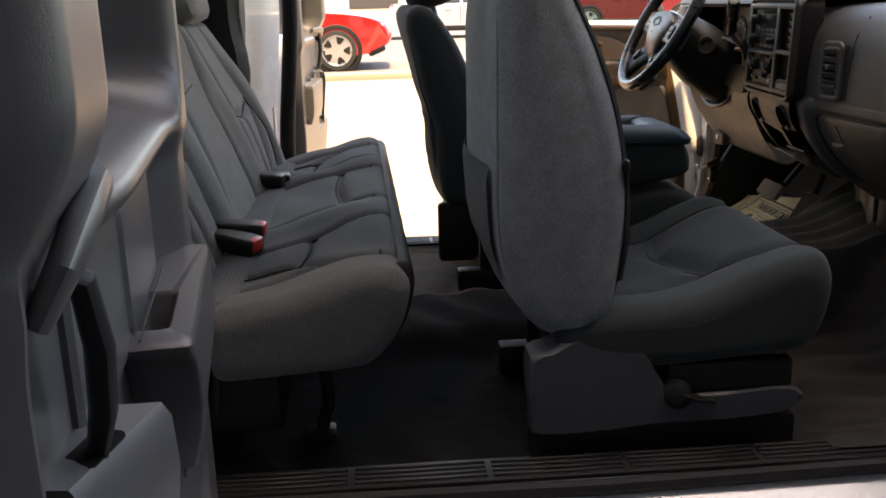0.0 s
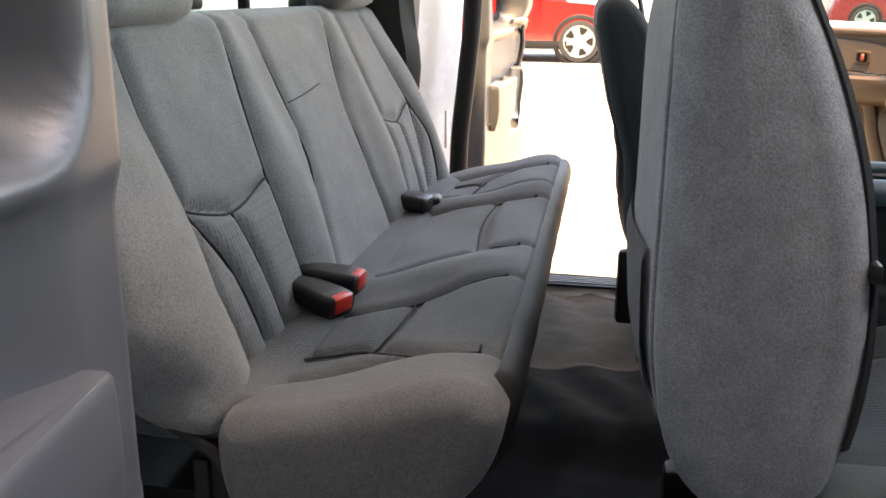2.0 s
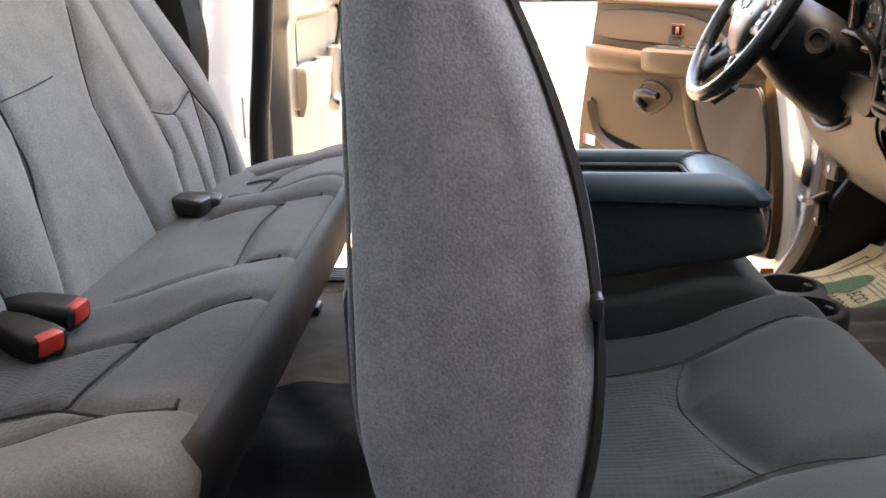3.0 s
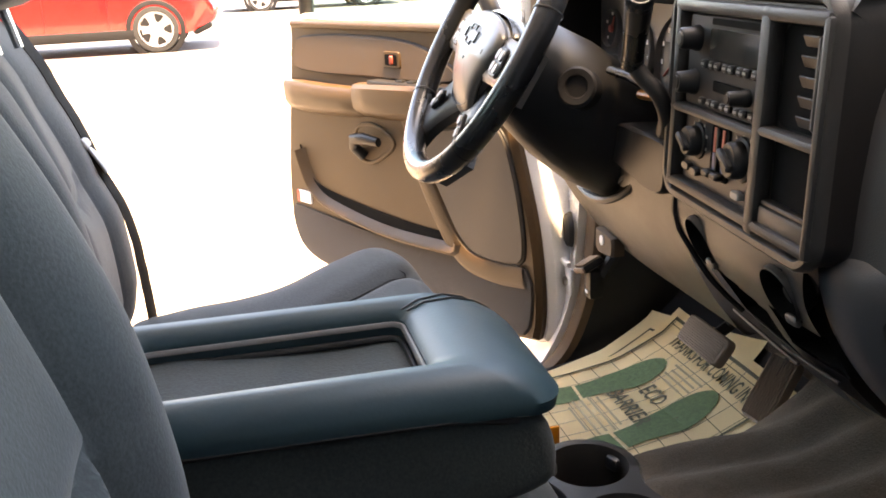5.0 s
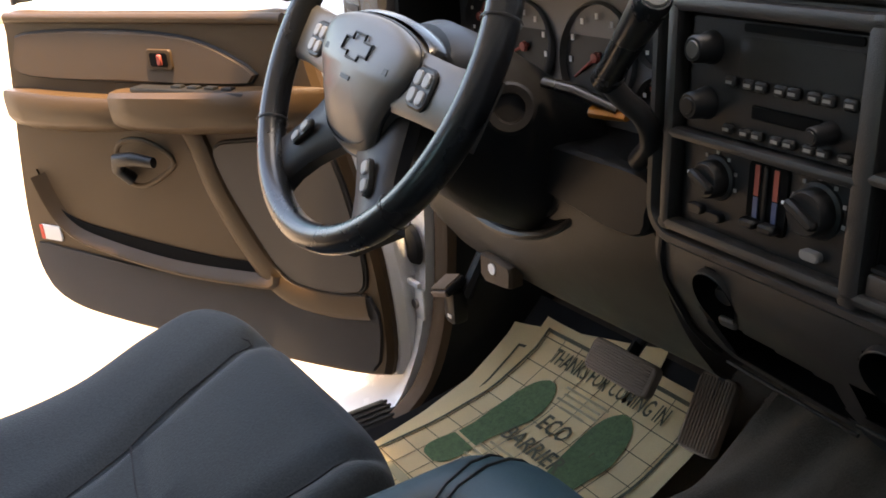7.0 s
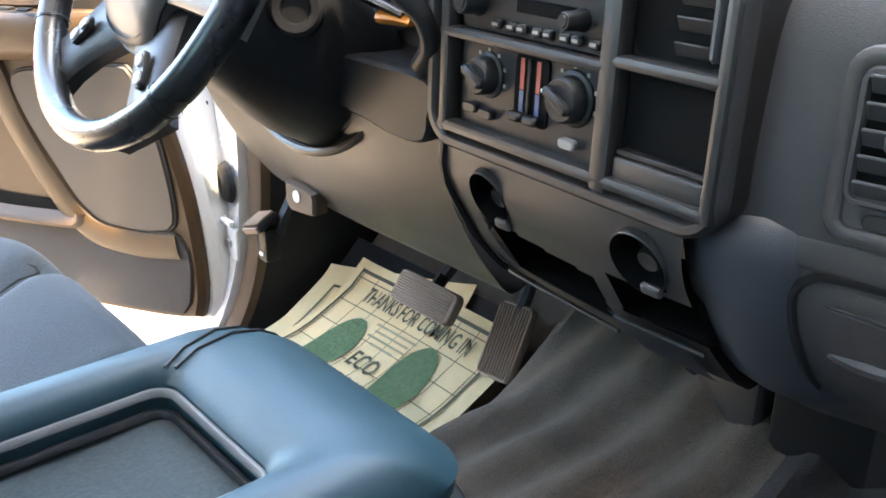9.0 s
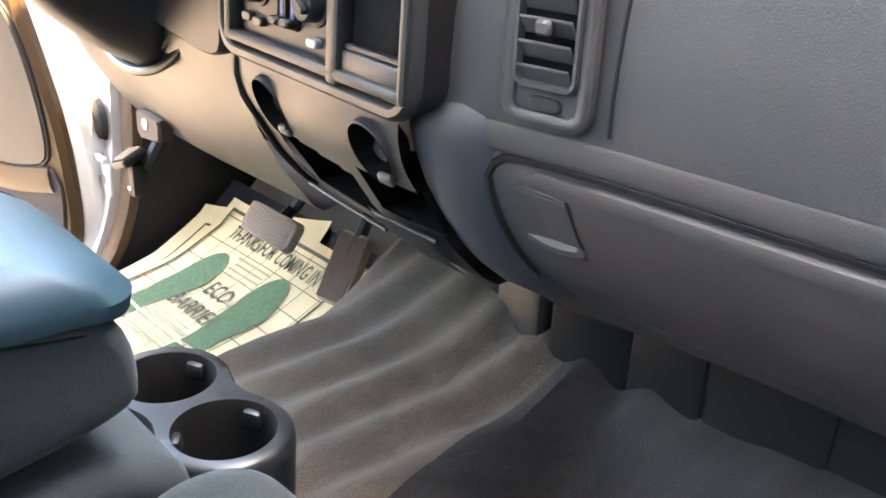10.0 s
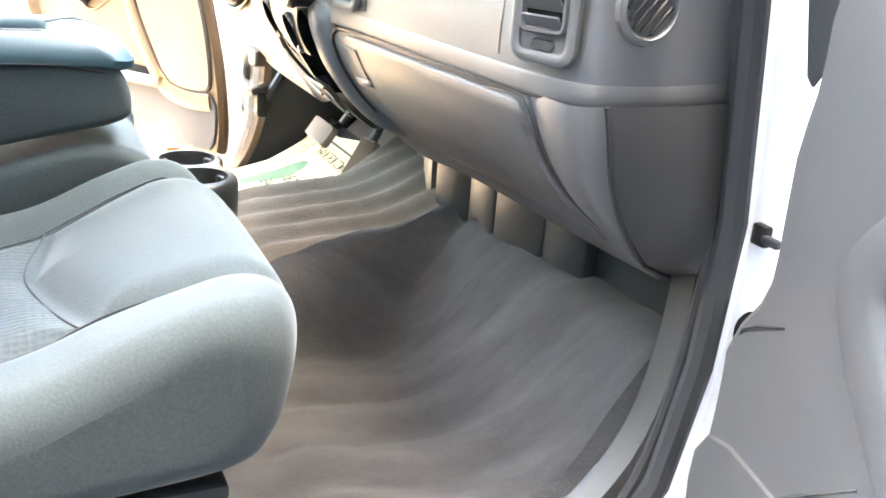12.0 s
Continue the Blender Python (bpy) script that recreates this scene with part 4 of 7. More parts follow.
    lathe(bm, [(0.004, 0.028), (0.016, 0.027), (0.023, 0.022), (0.026, 0.0)], (dx + 0.338, Y(0.705), 0.715), (0, side, 0), 22)
    tube(bm, [(dx + 0.345, Y(0.722), 0.718), (dx + 0.37, Y(0.724), 0.708), (dx + 0.40, Y(0.722), 0.700)], [0.013, 0.010, 0.006], 8, flat=0.6)
    part("recliner_lever", bm, BLACK, e, "black recliner knob and lever")
    bm = B()
    for yy in (0.28, 0.66):
        box(bm, (dx + 0.33, Y(yy), 0.62), (0.46, 0.045, 0.06), 0.008)
        box(bm, (dx + 0.33, Y(yy), 0.70), (0.34, 0.03, 0.12), 0.008)
    box(bm, (dx + 0.33, Y(0.47), 0.755), (0.36, 0.42, 0.03), 0.006)
    part("seat_track", bm, BLACK, e, "black steel seat tracks")
    # belt webbing down the outer front edge of the backrest, with its tongue
    bm = B()
    proud = (lambda y0, z: float(bdisp(np.array([y0]), np.array([0.2]), np.array([z]), np.array([[1.0, 0.0]]))[0]))
    line = smooth_line([(0.09, 1.435), (0.14, 1.412), (0.180, 1.33), (0.212, 1.23), (0.232, 1.13), (0.241, 1.05), (0.240, 0.97), (0.232, 0.91)] + ([(0.236, 0.86), (0.240, 0.80)] if head else []), 34)
    web = ((0.690, 0.006), (0.703, 0.018), (0.716, 0.030), (0.716, 0.027), (0.703, 0.015), (0.690, 0.003)) if head else ((0.691, 0.003), (0.700, 0.004), (0.707, 0.001), (0.707, -0.002), (0.700, 0.001), (0.691, 0.000))
    rows = [[fb(x + o + proud(y0, z), y0, z) for y0, o in web] for x, z in line]
    vs = grid(bm, rows, False, True)
    cap(bm, vs[0]), cap(bm, vs[-1])
    bl = part("belt", bm, WEB, e, "black seat belt webbing")
    bm = B()
    if head:
        tx, ty, tz = fb(pf(1.15) + 0.020, 0.700, 1.15)
        mt = Matrix.Translation((tx, ty, tz)) @ Matrix.Rotation(radians(-28), 4, "Y")
        box(bm, (0, 0, 0.018), (0.012, 0.056, 0.018), 0.005, mt)
        box(bm, (0.001, 0, -0.014), (0.004, 0.030, 0.046), 0.0015, mt)
    else:
        box(bm, (0.244, Y(0.702), 1.095), (0.010, 0.038, 0.020), 0.004)
        box(bm, (0.246, Y(0.702), 1.075), (0.003, 0.020, 0.030), 0.001)
    part("tongue", bm, BLACK if side < 0 else TRIM_LIGHT, bl, "metal belt tongue")
    return e


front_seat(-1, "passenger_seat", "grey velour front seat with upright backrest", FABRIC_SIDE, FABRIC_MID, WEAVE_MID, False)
front_seat(1, "driver_seat", "charcoal velour front seat with headrest behind the wheel", FABRIC_DARK, FABRIC_DARK, WEAVE_DARK, True, -0.035, -0.075, -0.030)
for y, x in ((-0.205, 0.245), (-0.178, 0.262)):
    buckle((x, y, 0.872), 0, -48)


# ---- dashboard ----
dash = thing("dashboard", (0.95, 0, 0.92), "dark grey moulded dashboard with centre stack and glove box", "dashboard")


def sweep(bm, path, prof, n=60, gain=None, mprof=None):
    """Carries a profile of (depth behind the face, z) along a plan path of (x, y); gain(u) scales the depth."""
    P = smooth_line(path, n)
    t = np.gradient(P, axis=0)
    t /= np.linalg.norm(t, axis=1)[:, None]
    inn = np.stack([-t[:, 1], t[:, 0]], -1)
    pr = smooth_line(prof, mprof) if mprof else np.array(prof, float)
    rows = []
    for i, (p, k) in enumerate(zip(P, inn)):
        g = gain(i / (n - 1)) if gain else 1.0
        rows.append([(p[0] + k[0] * d * g, p[1] + k[1] * d * g, z) for d, z in pr])
    return grid(bm, rows)


FACE = [(0.748, -0.195), (0.760, -0.25), (0.772, -0.33), (0.780, -0.45), (0.790, -0.60), (0.800, -0.70), (0.814, -0.748), (0.840, -0.770), (0.900, -0.776), (0.985, -0.766)]
bm = B()
sweep(bm, FACE, [(0.34, 1.30), (0.20, 1.318), (0.09, 1.314), (0.045, 1.295), (0.022, 1.26), (0.014, 1.21), (0.010, 1.16), (0.010, 1.128)], 70, mprof=30)
part("upper_pad", bm, DASH_UP, dash, "slate grey soft upper pad")
bm = B()
sweep(bm, FACE, [(0.014, 1.131), (0.0105, 1.1285), (0.0092, 1.122), (0.0092, 1.114), (0.0115, 1.107), (0.024, 1.103)], 70, mprof=20)
part("belt_ridge", bm, DASH, dash)
bm = B()
LP = smooth_line([(0.014, 1.110), (0.014, 1.09), (0.032, 1.05), (0.062, 1.01), (0.098, 0.978), (0.128, 0.955), (0.16, 0.928), (0.215, 0.902), (0.30, 0.93)], 30)
EDGE = smooth_line([(0.841, -0.770, 1.112), (0.846, -0.771, 1.09), (0.858, -0.766, 1.05), (0.878, -0.757, 1.01), (0.903, -0.746, 0.978), (0.925, -0.737, 0.955), (0.945, -0.728, 0.940), (1.02, -0.69, 0.91), (1.10, -0.66, 0.93)], 30)
FB = smooth_line(FACE[:6], 50)
rows = [[(x + d, y, z) for d, z in LP] for x, y in FB]
last = np.array(rows[-1])
for f in np.linspace(0.08, 1, 12):
    bulge = 0.020 * math.sin(math.pi * f)
    rows.append([tuple(p) for p in last + (EDGE - last) * f + np.array([-bulge * 0.7, -bulge, 0]) * np.clip((LP[:, 1:2] - 0.91) / 0.1, 0, 1)])
grid(bm, rows)
part("lower_panel", bm, DASH, dash)
bm = B()
back = [(0.99, -0.764, z) for z in np.linspace(1.112, 0.941, 20)]
front = [tuple(EDGE[int(i)]) for i in np.linspace(0, 21, 20)]
grid(bm, [[Vector(a).lerp(Vector(b), f) + Vector((0, -0.006 * math.sin(math.pi * f), 0)) for f in np.linspace(0.02, 1, 8)] for a, b in zip(front, back)])
bmesh.ops.solidify(bm, geom=bm.faces[:], thickness=0.01)
part("end_panel", bm, DASH, dash, "grey end cap of the dashboard")
# glove box door
GL = [(0.770, -0.243), (0.773, -0.33), (0.780, -0.45), (0.790, -0.60), (0.800, -0.694)]
bm = B()
gp = [(0.030, 1.101), (0.010, 1.100), (0.006, 1.094), (0.010, 1.082), (0.026, 1.05), (0.056, 1.012), (0.092, 0.980), (0.118, 0.960), (0.124, 0.954), (0.14, 0.956)]
P = smooth_line(GL, 60)
pr = smooth_line(gp, 40)
rows = []
for i, p in enumerate(P):
    e0 = min(i, 59 - i) / 59 * 0.455
    tuck = 0.012 * max(0, 1 - e0 / 0.010) ** 2
    row = []
    for j, (d, z) in enumerate(pr):
        zz = z
        if e0 < 0.03:
            top = 1.101 - 0.030 * (1 - math.sqrt(max(0, 1 - (1 - e0 / 0.03) ** 2)))
            zz = min(z, top) if d < 0.03 else z
        shift = 0.12 * (1.10 - z) if i > 30 else -0.06 * (1.10 - z)
        f = step(abs(i - 30), 20, 30)
        row.append((p[0] + d + tuck, p[1] + float(f) * shift * (1 if i > 30 else 1) * (0.25 if i > 30 else -0.5), zz))
    rows.append(row)
grid(bm, rows)
glove = part("glove_box_door", bm, DASH, dash, "wide grey glove box door")


def glove_x(y, z):
    zs = np.array([q[1] for q in gp])[::-1]
    ds = np.array([q[0] for q in gp])[::-1]
    return float(np.interp(y, [q[1] for q in GL][::-1], [q[0] for q in GL][::-1]) + np.interp(z, zs[1:-2], ds[1:-2]))


bm = B()
rows = []
for k in range(13):
    y = -0.258 - 0.046 * k / 12
    rows.append([(glove_x(y, z) + o, y, z) for z, o in ((1.085, 0.004), (1.084, -0.001), (1.082, -0.0022), (1.080, -0.001), (1.079, 0.006))])
vs = grid(bm, rows, False, True)
cap(bm, vs[0]), cap(bm, vs[-1])
part("handle_lip", bm, DASH, glove)
bm = B()
rows = []
for k in range(15):
    u = k / 14
    y = -0.254 - 0.054 * u
    z = 1.043 - 0.004 * math.sin(math.pi * u)
    o = 0.009 * math.sin(math.pi * u) ** 0.5
    rows.append([(glove_x(y, z) + a, y, z + b) for a, b in ((0.006, 0.005), (-o * 0.5, 0.005), (-o * 0.6 - 0.0015, 0.0), (-o * 0.5, -0.005), (0.006, -0.007))])
vs = grid(bm, rows, False, True)
cap(bm, vs[0]), cap(bm, vs[-1])
part("handle", bm, DASH, glove, "moulded pull handle")
bm = B()
rows = [[(glove_x(y, z) - 0.0008, y, z) for y in np.linspace(-0.258, -0.302, 6)] for z in np.linspace(1.048, 1.078, 5)]
grid(bm, rows)
part("handle_recess", bm, DASH, glove)
for ln in ([(-0.257, 1.0835), (-0.280, 1.0840), (-0.305, 1.0835)], [(-0.305, 1.0835), (-0.3065, 1.065), (-0.3085, 1.046)], [(-0.2555, 1.036), (-0.280, 1.0335), (-0.307, 1.036)]):
    bm = B()
    tube(bm, [(glove_x(y, z) - 0.0006, y, z) for y, z in smooth_line(ln, 12)], 0.0016, 6)
    part("handle_groove", bm, BLACK, glove)
# the dark gap round the glove box door
gap_line = [(-0.238, 0.962), (-0.238, 1.02), (-0.239, 1.082), (-0.246, 1.098), (-0.262, 1.1045), (-0.32, 1.105), (-0.45, 1.105), (-0.60, 1.105), (-0.676, 1.105), (-0.692, 1.098), (-0.6985, 1.082), (-0.703, 1.02), (-0.708, 0.962)]
bm = B()
tube(bm, [(float(np.interp(-y, [-q[1] for q in FACE[:7]], [q[0] for q in FACE[:7]])) + float(np.interp(z, LP[::-1, 1][3:], LP[::-1, 0][3:])) - 0.0005, y, z) for y, z in smooth_line(gap_line, 70)], 0.0034, 6)
part("panel_seam", bm, BLACK, dash)
# air bag cover seams
for ln in ([(-0.335, 1.295), (-0.333, 1.20), (-0.333, 1.135)], [(-0.640, 1.295), (-0.640, 1.20), (-0.640, 1.135)]):
    bm = B()
    fx = lambda y, z: float(np.interp(-y, [-q[1] for q in FACE[:8]], [q[0] for q in FACE[:8]])) + float(np.interp(z, [1.13, 1.16, 1.21, 1.26, 1.295], [0.010, 0.010, 0.014, 0.022, 0.045]))
    tube(bm, [(fx(y, z) - 0.0002, y, z) for y, z in smooth_line(ln, 14)], 0.0015, 6)
    part("panel_seam", bm, BLACK, dash)
bm = B()
tube(bm, [tuple(p + np.array([0, -0.001, 0])) for p in EDGE[:24]], 0.0026, 6)
part("panel_seam", bm, BLACK, dash)


def vent(cx, cy, cz, w, h, rot, name="air_vent", slats=5, label="black louvred air vent with thumb wheel"):
    """A framed upright vent facing the seats, with tilted slats and a thumb wheel."""
    m = Matrix.Translation((cx, cy, cz)) @ Matrix.Rotation(radians(rot), 4, "Z") @ Matrix(((0, 0, -1, 0), (-1, 0, 0, 0), (0, 1, 0, 0), (0, 0, 0, 1)))
    bm = B()
    ridge(bm, rrect(w + 0.014, h + 0.03, 0.012, 5, 0, -0.008), 0.012, 0.006, 0.0, m)
    fr = part(name, bm, DASH, dash, label)
    bm = B()
    ridge(bm, rrect(w, h, 0.007, 4), 0.006, 0.009, -0.001, m)
    part("inner_rim", bm, DASH, fr)
    bm = B()
    plate(bm, rrect(w + 0.008, h + 0.024, 0.010, 4, 0, -0.008), -0.004, 0.0015, m)
    part("vent_backing", bm, DASH, fr)
    # flat near-black plate paints the shade of the vent's depth
    bm = B()
    plate(bm, rrect(w - 0.004, h - 0.004, 0.006, 4), 0.0012, 0.0022, m)
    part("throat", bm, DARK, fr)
    for k in range(slats):
        b = -h / 2 + h * (k + 0.5) / slats
        bm = B()
        box(bm, (0, b, 0.006), (w - 0.006, h / slats * 0.95, 0.0025), 0.001, m @ Matrix.Translation((0, b, 0.006)) @ Matrix.Rotation(radians(36), 4, "X") @ Matrix.Translation((0, -b, -0.006)), 1)
        part("slat", bm, DASH, fr)
    bm = B()
    box(bm, (0, 0, 0.011), (0.012, 0.010, 0.006), 0.002, m, 1)
    part("slat_tab", bm, DASH, fr)
    bm = B()
    plate(bm, rrect(w * 0.55, 0.010, 0.0048, 4, 0, -h / 2 - 0.012), 0.001, 0.004, m, 0.0015)
    part("thumb_wheel", bm, STACK, fr)
    return fr


vent(0.774, -0.287, 1.198, 0.046, 0.076, 7)
vent(0.806, -0.716, 1.205, 0.046, 0.076, 22)
bm = B()
m = Matrix.Translation((0.865, -0.7775, 1.195)) @ Matrix.Rotation(radians(90), 4, "X")
lathe(bm, [(0.032, -0.002), (0.031, 0.004), (0.026, 0.006), (0.023, 0.001), (0.0, 0.0)], (0.865, -0.776, 1.195), (0, -1, 0), 28, False)
sv = part("side_vent", bm, DASH, dash, "round demister vent")
for k in range(5):
    bm = B()
    o = -0.016 + 0.008 * k
    L = math.sqrt(0.022 ** 2 - o * o) * 2
    box(bm, (0, 0, 0), (L, 0.003, 0.004), 0.001, Matrix.Translation((0.865 + o * 0.75, -0.7795, 1.195 - o * 0.65)) @ Matrix.Rotation(radians(-50), 4, "Y"), 1)
    part("slat", bm, BLACK, sv)

# pillar-like bulge between the stack and the glove box
def bulge(line, y0, name, label):
    bm = B()
    grid(bm, [[(x + 0.08, y0 + w, z), (x + 0.012, y0 + w, z), (x + 0.001, y0 + 0.6 * w, z), (x - 0.004, y0 + 0.1 * w, z), (x - 0.002, y0 - 0.5 * w, z), (x + 0.008, y0 - 0.95 * w, z), (x + 0.024, y0 - 1.25 * w, z), (x + 0.09, y0 - 1.3 * w, z)] for x, z, w in smooth_line(line, 40)])
    part(name, bm, BOLSTER, dash, label)


bulge([(0.806, 1.30, 0.034), (0.785, 1.27, 0.032), (0.774, 1.20, 0.030), (0.768, 1.15, 0.030), (0.768, 1.11, 0.030)], -0.208, "stack_flank", "slate side wall of the centre stack")
bulge([(0.800, 1.139, 0.030), (0.775, 1.138, 0.036), (0.764, 1.134, 0.040), (0.758, 1.124, 0.042), (0.758, 1.10, 0.042), (0.775, 1.055, 0.040), (0.806, 1.01, 0.038), (0.84, 0.975, 0.042), (0.87, 0.955, 0.04), (0.90, 0.945, 0.03)], -0.198, "knee_bolster", "rounded slate bolster beside the stack")

# centre stack
SO, SR, SU = Vector((0.738, -0.05, 1.225)), Vector((-0.088, -1, 0)).normalized(), Vector((0.04, 0, 1)).normalized()
SN = SR.cross(SU).normalized()
SM = Matrix(((SR.x, SU.x, SN.x, SO.x), (SR.y, SU.y, SN.y, SO.y), (SR.z, SU.z, SN.z, SO.z), (0, 0, 0, 1)))
bm = B()
plate(bm, rrect(0.300, 0.215, 0.026, 6, 0.004, 0.004), -0.06, -0.014, SM)
cs = part("centre_panel", bm, BEZEL, dash, "charcoal centre stack with radio and climate controls")
bm = B()
ridge(bm, rrect(0.300, 0.206, 0.026, 7, 0.005, 0.003), 0.013, 0.010, -0.012, SM)
part("outer_rim", bm, STACK, cs)
bm = B()
ridge(bm, rrect(0.282, 0.188, 0.020, 7, 0.005, 0.003), 0.006, 0.006, -0.014, SM)
part("inner_rim", bm, STACK, cs)


def frame_bar(a0, b0, a1, b1, w=0.012, h=0.016):
    bm = B()
    box(bm, ((a0 + a1) / 2, (b0 + b1) / 2, -0.014 + h / 2), (abs(a1 - a0) + w, abs(b1 - b0) + w, h), 0.004, SM, 2)
    part("stack_bar", bm, STACK, cs)


frame_bar(0.060, -0.086, 0.060, 0.088, 0.017)
frame_bar(-0.125, -0.0095, 0.058, -0.0095, 0.009)
frame_bar(0.066, -0.004, 0.148, -0.004, 0.009)
frame_bar(-0.125, -0.086, 0.148, -0.086, 0.010)
frame_bar(-0.125, 0.090, 0.148, 0.090, 0.012)
frame_bar(-0.122, -0.086, -0.122, 0.088, 0.012)
frame_bar(0.152, -0.086, 0.152, 0.088, 0.010)
# radio
bm = B()
plate(bm, rrect(0.158, 0.086, 0.004, 3, -0.028, 0.039), -0.014, -0.006, SM, 0.001)
rd = part("radio", bm, BLACK, cs, "black radio with knobs and buttons")
bm = B()
plate(bm, rrect(0.104, 0.028, 0.003, 3, -0.004, 0.057), -0.0065, -0.0048, SM)
part("display", bm, LCD, rd)
bm = B()
plate(bm, rrect(0.10, 0.006, 0.002, 3, -0.004, 0.0775), -0.0065, -0.0045, SM)
part("disc_slot", bm, DARK, rd)
for a, b, r in ((-0.086, 0.060, 0.011), (-0.088, 0.018, 0.011), (0.027, 0.017, 0.007)):
    bm = B()
    lathe(bm, [(r * 1.15, 0), (r * 1.1, 0.004), (r, 0.006), (r * 0.94, 0.017), (r * 0.8, 0.019), (0.0, 0.0185)], SM @ Vector((a, b, -0.006)), SN, 24, False)
    k = part("knob", bm, BLACK, rd)
    bm = B()
    lathe(bm, [(r * 0.62, 0.0), (r * 0.55, 0.0012), (0, 0.0012)], SM @ Vector((a, b, 0.0127)), SN, 20, False)
    part("knob_cap", bm, SILVER if b > 0.05 else BEZEL, k)
for row, (b, h) in enumerate(((0.038, 0.008), (0.003, 0.007))):
    for k in range(8):
        bm = B()
        a = -0.062 + k * 0.0145 + (0.003 if k % 2 else 0)
        box(bm, (a, b + 0.0, -0.004), (0.011, h, 0.005), 0.0015, SM, 1)
        bt = part("radio_button", bm, BEZEL, rd)
        bm = B()
        box(bm, (a, b, -0.0012), (0.006, 0.0022, 0.0006), 0, SM)
        part("button_mark", bm, BUTTON, bt)
bm = B()
box(bm, (-0.01, 0.0195, -0.005), (0.062, 0.010, 0.003), 0.001, SM, 1)
part("tape_slot", bm, DARK, rd)
# climate panel
bm = B()
plate(bm, rrect(0.156, 0.070, 0.006, 3, -0.030, -0.048), -0.014, -0.009, SM, 0.001)
hv = part("climate_panel", bm, BLACK, cs, "black climate panel with two knobs and temperature sliders")
for a, r in ((-0.074, 0.0150), (0.022, 0.0170)):
    bm = B()
    lathe(bm, [(r * 1.22, 0), (r * 1.18, 0.002), (r, 0.003), (r * 0.96, 0.013), (r * 0.86, 0.015), (0.0, 0.0145)], SM @ Vector((a, -0.038, -0.009)), SN, 28, False)
    k = part("knob", bm, BLACK, hv)
    bm = B()
    box(bm, (a, -0.038, 0.008), (0.0075, r * 1.7, 0.008), 0.002, SM @ Matrix.Translation((a, -0.038, 0)) @ Matrix.Rotation(radians(62), 4, "Z") @ Matrix.Translation((-a, 0.038, 0)), 1)
    part("knob_grip", bm, BLACK, k)
    bm = B()
    box(bm, (a - r * 0.9, -0.034, 0.0065), (0.006, 0.0022, 0.001), 0, SM)
    part("knob_pointer", bm, PALE, k)
    for q in range(7):
        an = radians(200 - 36 * q)
        bm = B()
        box(bm, (a + r * 1.32 * math.cos(an), -0.038 + r * 1.32 * math.sin(an), -0.0085), (0.0028, 0.0028, 0.0008), 0, SM)
        part("dial_mark", bm, BUTTON, hv)
bm = B()
plate(bm, rrect(0.038, 0.052, 0.005, 3, -0.0225, -0.041), -0.0095, -0.007, SM, 0.001)
sl = part("slider_well", bm, DARK, hv)
for a in (-0.032, -0.014):
    for z0, z1, mt in ((-0.041, -0.018, WRED), (-0.060, -0.042, WBLUE)):
        bm = B()
        box(bm, (a, (z0 + z1) / 2, -0.0066), (0.0045, z1 - z0, 0.001), 0, SM)
        part("scale_bar", bm, mt, sl)
bm = B()
box(bm, (-0.023, -0.040, -0.0055), (0.0035, 0.046, 0.003), 0.001, SM, 1)
part("slider_rail", bm, BEZEL, sl)
for a in (-0.032, -0.014):
    bm = B()
    box(bm, (a, -0.061, -0.002), (0.015, 0.007, 0.010), 0.002, SM, 1)
    part("slider_tab", bm, BLACK, sl)
for a, b in ((-0.092, -0.0665), (-0.072, -0.0685), (0.022, -0.0705)):
    bm = B()
    plate(bm, rrect(0.017, 0.0075, 0.0034, 4, a, b), -0.009, -0.003, SM, 0.0012)
    part("push_button", bm, BUTTON if a > 0 else BEZEL, hv)
# right column: upright vent and open cubby
# vent and cubby depth is painted shade: flat near-black plates
bm = B()
plate(bm, rrect(0.076, 0.082, 0.012, 4, 0.106, 0.042), -0.0145, -0.013, SM)
vt = part("stack_vent", bm, DARK, cs, "side-louvred vent, its depth a shade-black plate")
for k in range(5):
    bm = B()
    b = 0.010 + k * 0.0155
    box(bm, (0.122, b, -0.010), (0.034, 0.010, 0.002), 0.0008, SM @ Matrix.Translation((0.122, b, -0.01)) @ Matrix.Rotation(radians(25), 4, "X") @ Matrix.Translation((-0.122, -b, 0.01)), 1)
    part("slat", bm, BEZEL, vt)
bm = B()
box(bm, (0.139, 0.042, -0.008), (0.008, 0.072, 0.012), 0.003, SM, 1)
part("vent_cheek", bm, DASH_UP, vt)
bm = B()
for c, s in (((0.107, -0.038, -0.058), (0.078, 0.062, 0.004)),):
    box(bm, c, s, 0, SM)
part("cubby_back", bm, DARK, cs)
bm = B()
plate(bm, rrect(0.077, 0.062, 0.006, 4, 0.108, -0.038), -0.0145, -0.0132, SM)
part("cubby_mouth", bm, DARK, cs, "flat shade-black plate for the open storage cubby")
bm = B()
box(bm, (0.108, -0.074, -0.008), (0.077, 0.016, 0.012), 0.003, SM)
part("cubby_lip", bm, STACK, cs)
bm = B()
box(bm, (0.108, -0.0635, -0.009), (0.075, 0.004, 0.010), 0.001, SM, 1)
part("cubby_rail", bm, BLACK, cs)

# lower centre panel, from the stack down to the trays
LOW = [(0.765, 0.100), (0.757, 0.04), (0.750, -0.02), (0.742, -0.10), (0.742, -0.175)]
bm = B()
sweep(bm, LOW, [(0.018, 1.135), (0.002, 1.125), (0.0, 1.10), (0.008, 1.075), (0.028, 1.045), (0.052, 1.01), (0.082, 0.978), (0.105, 0.958), (0.13, 0.95), (0.20, 0.97)], 90, mprof=90)
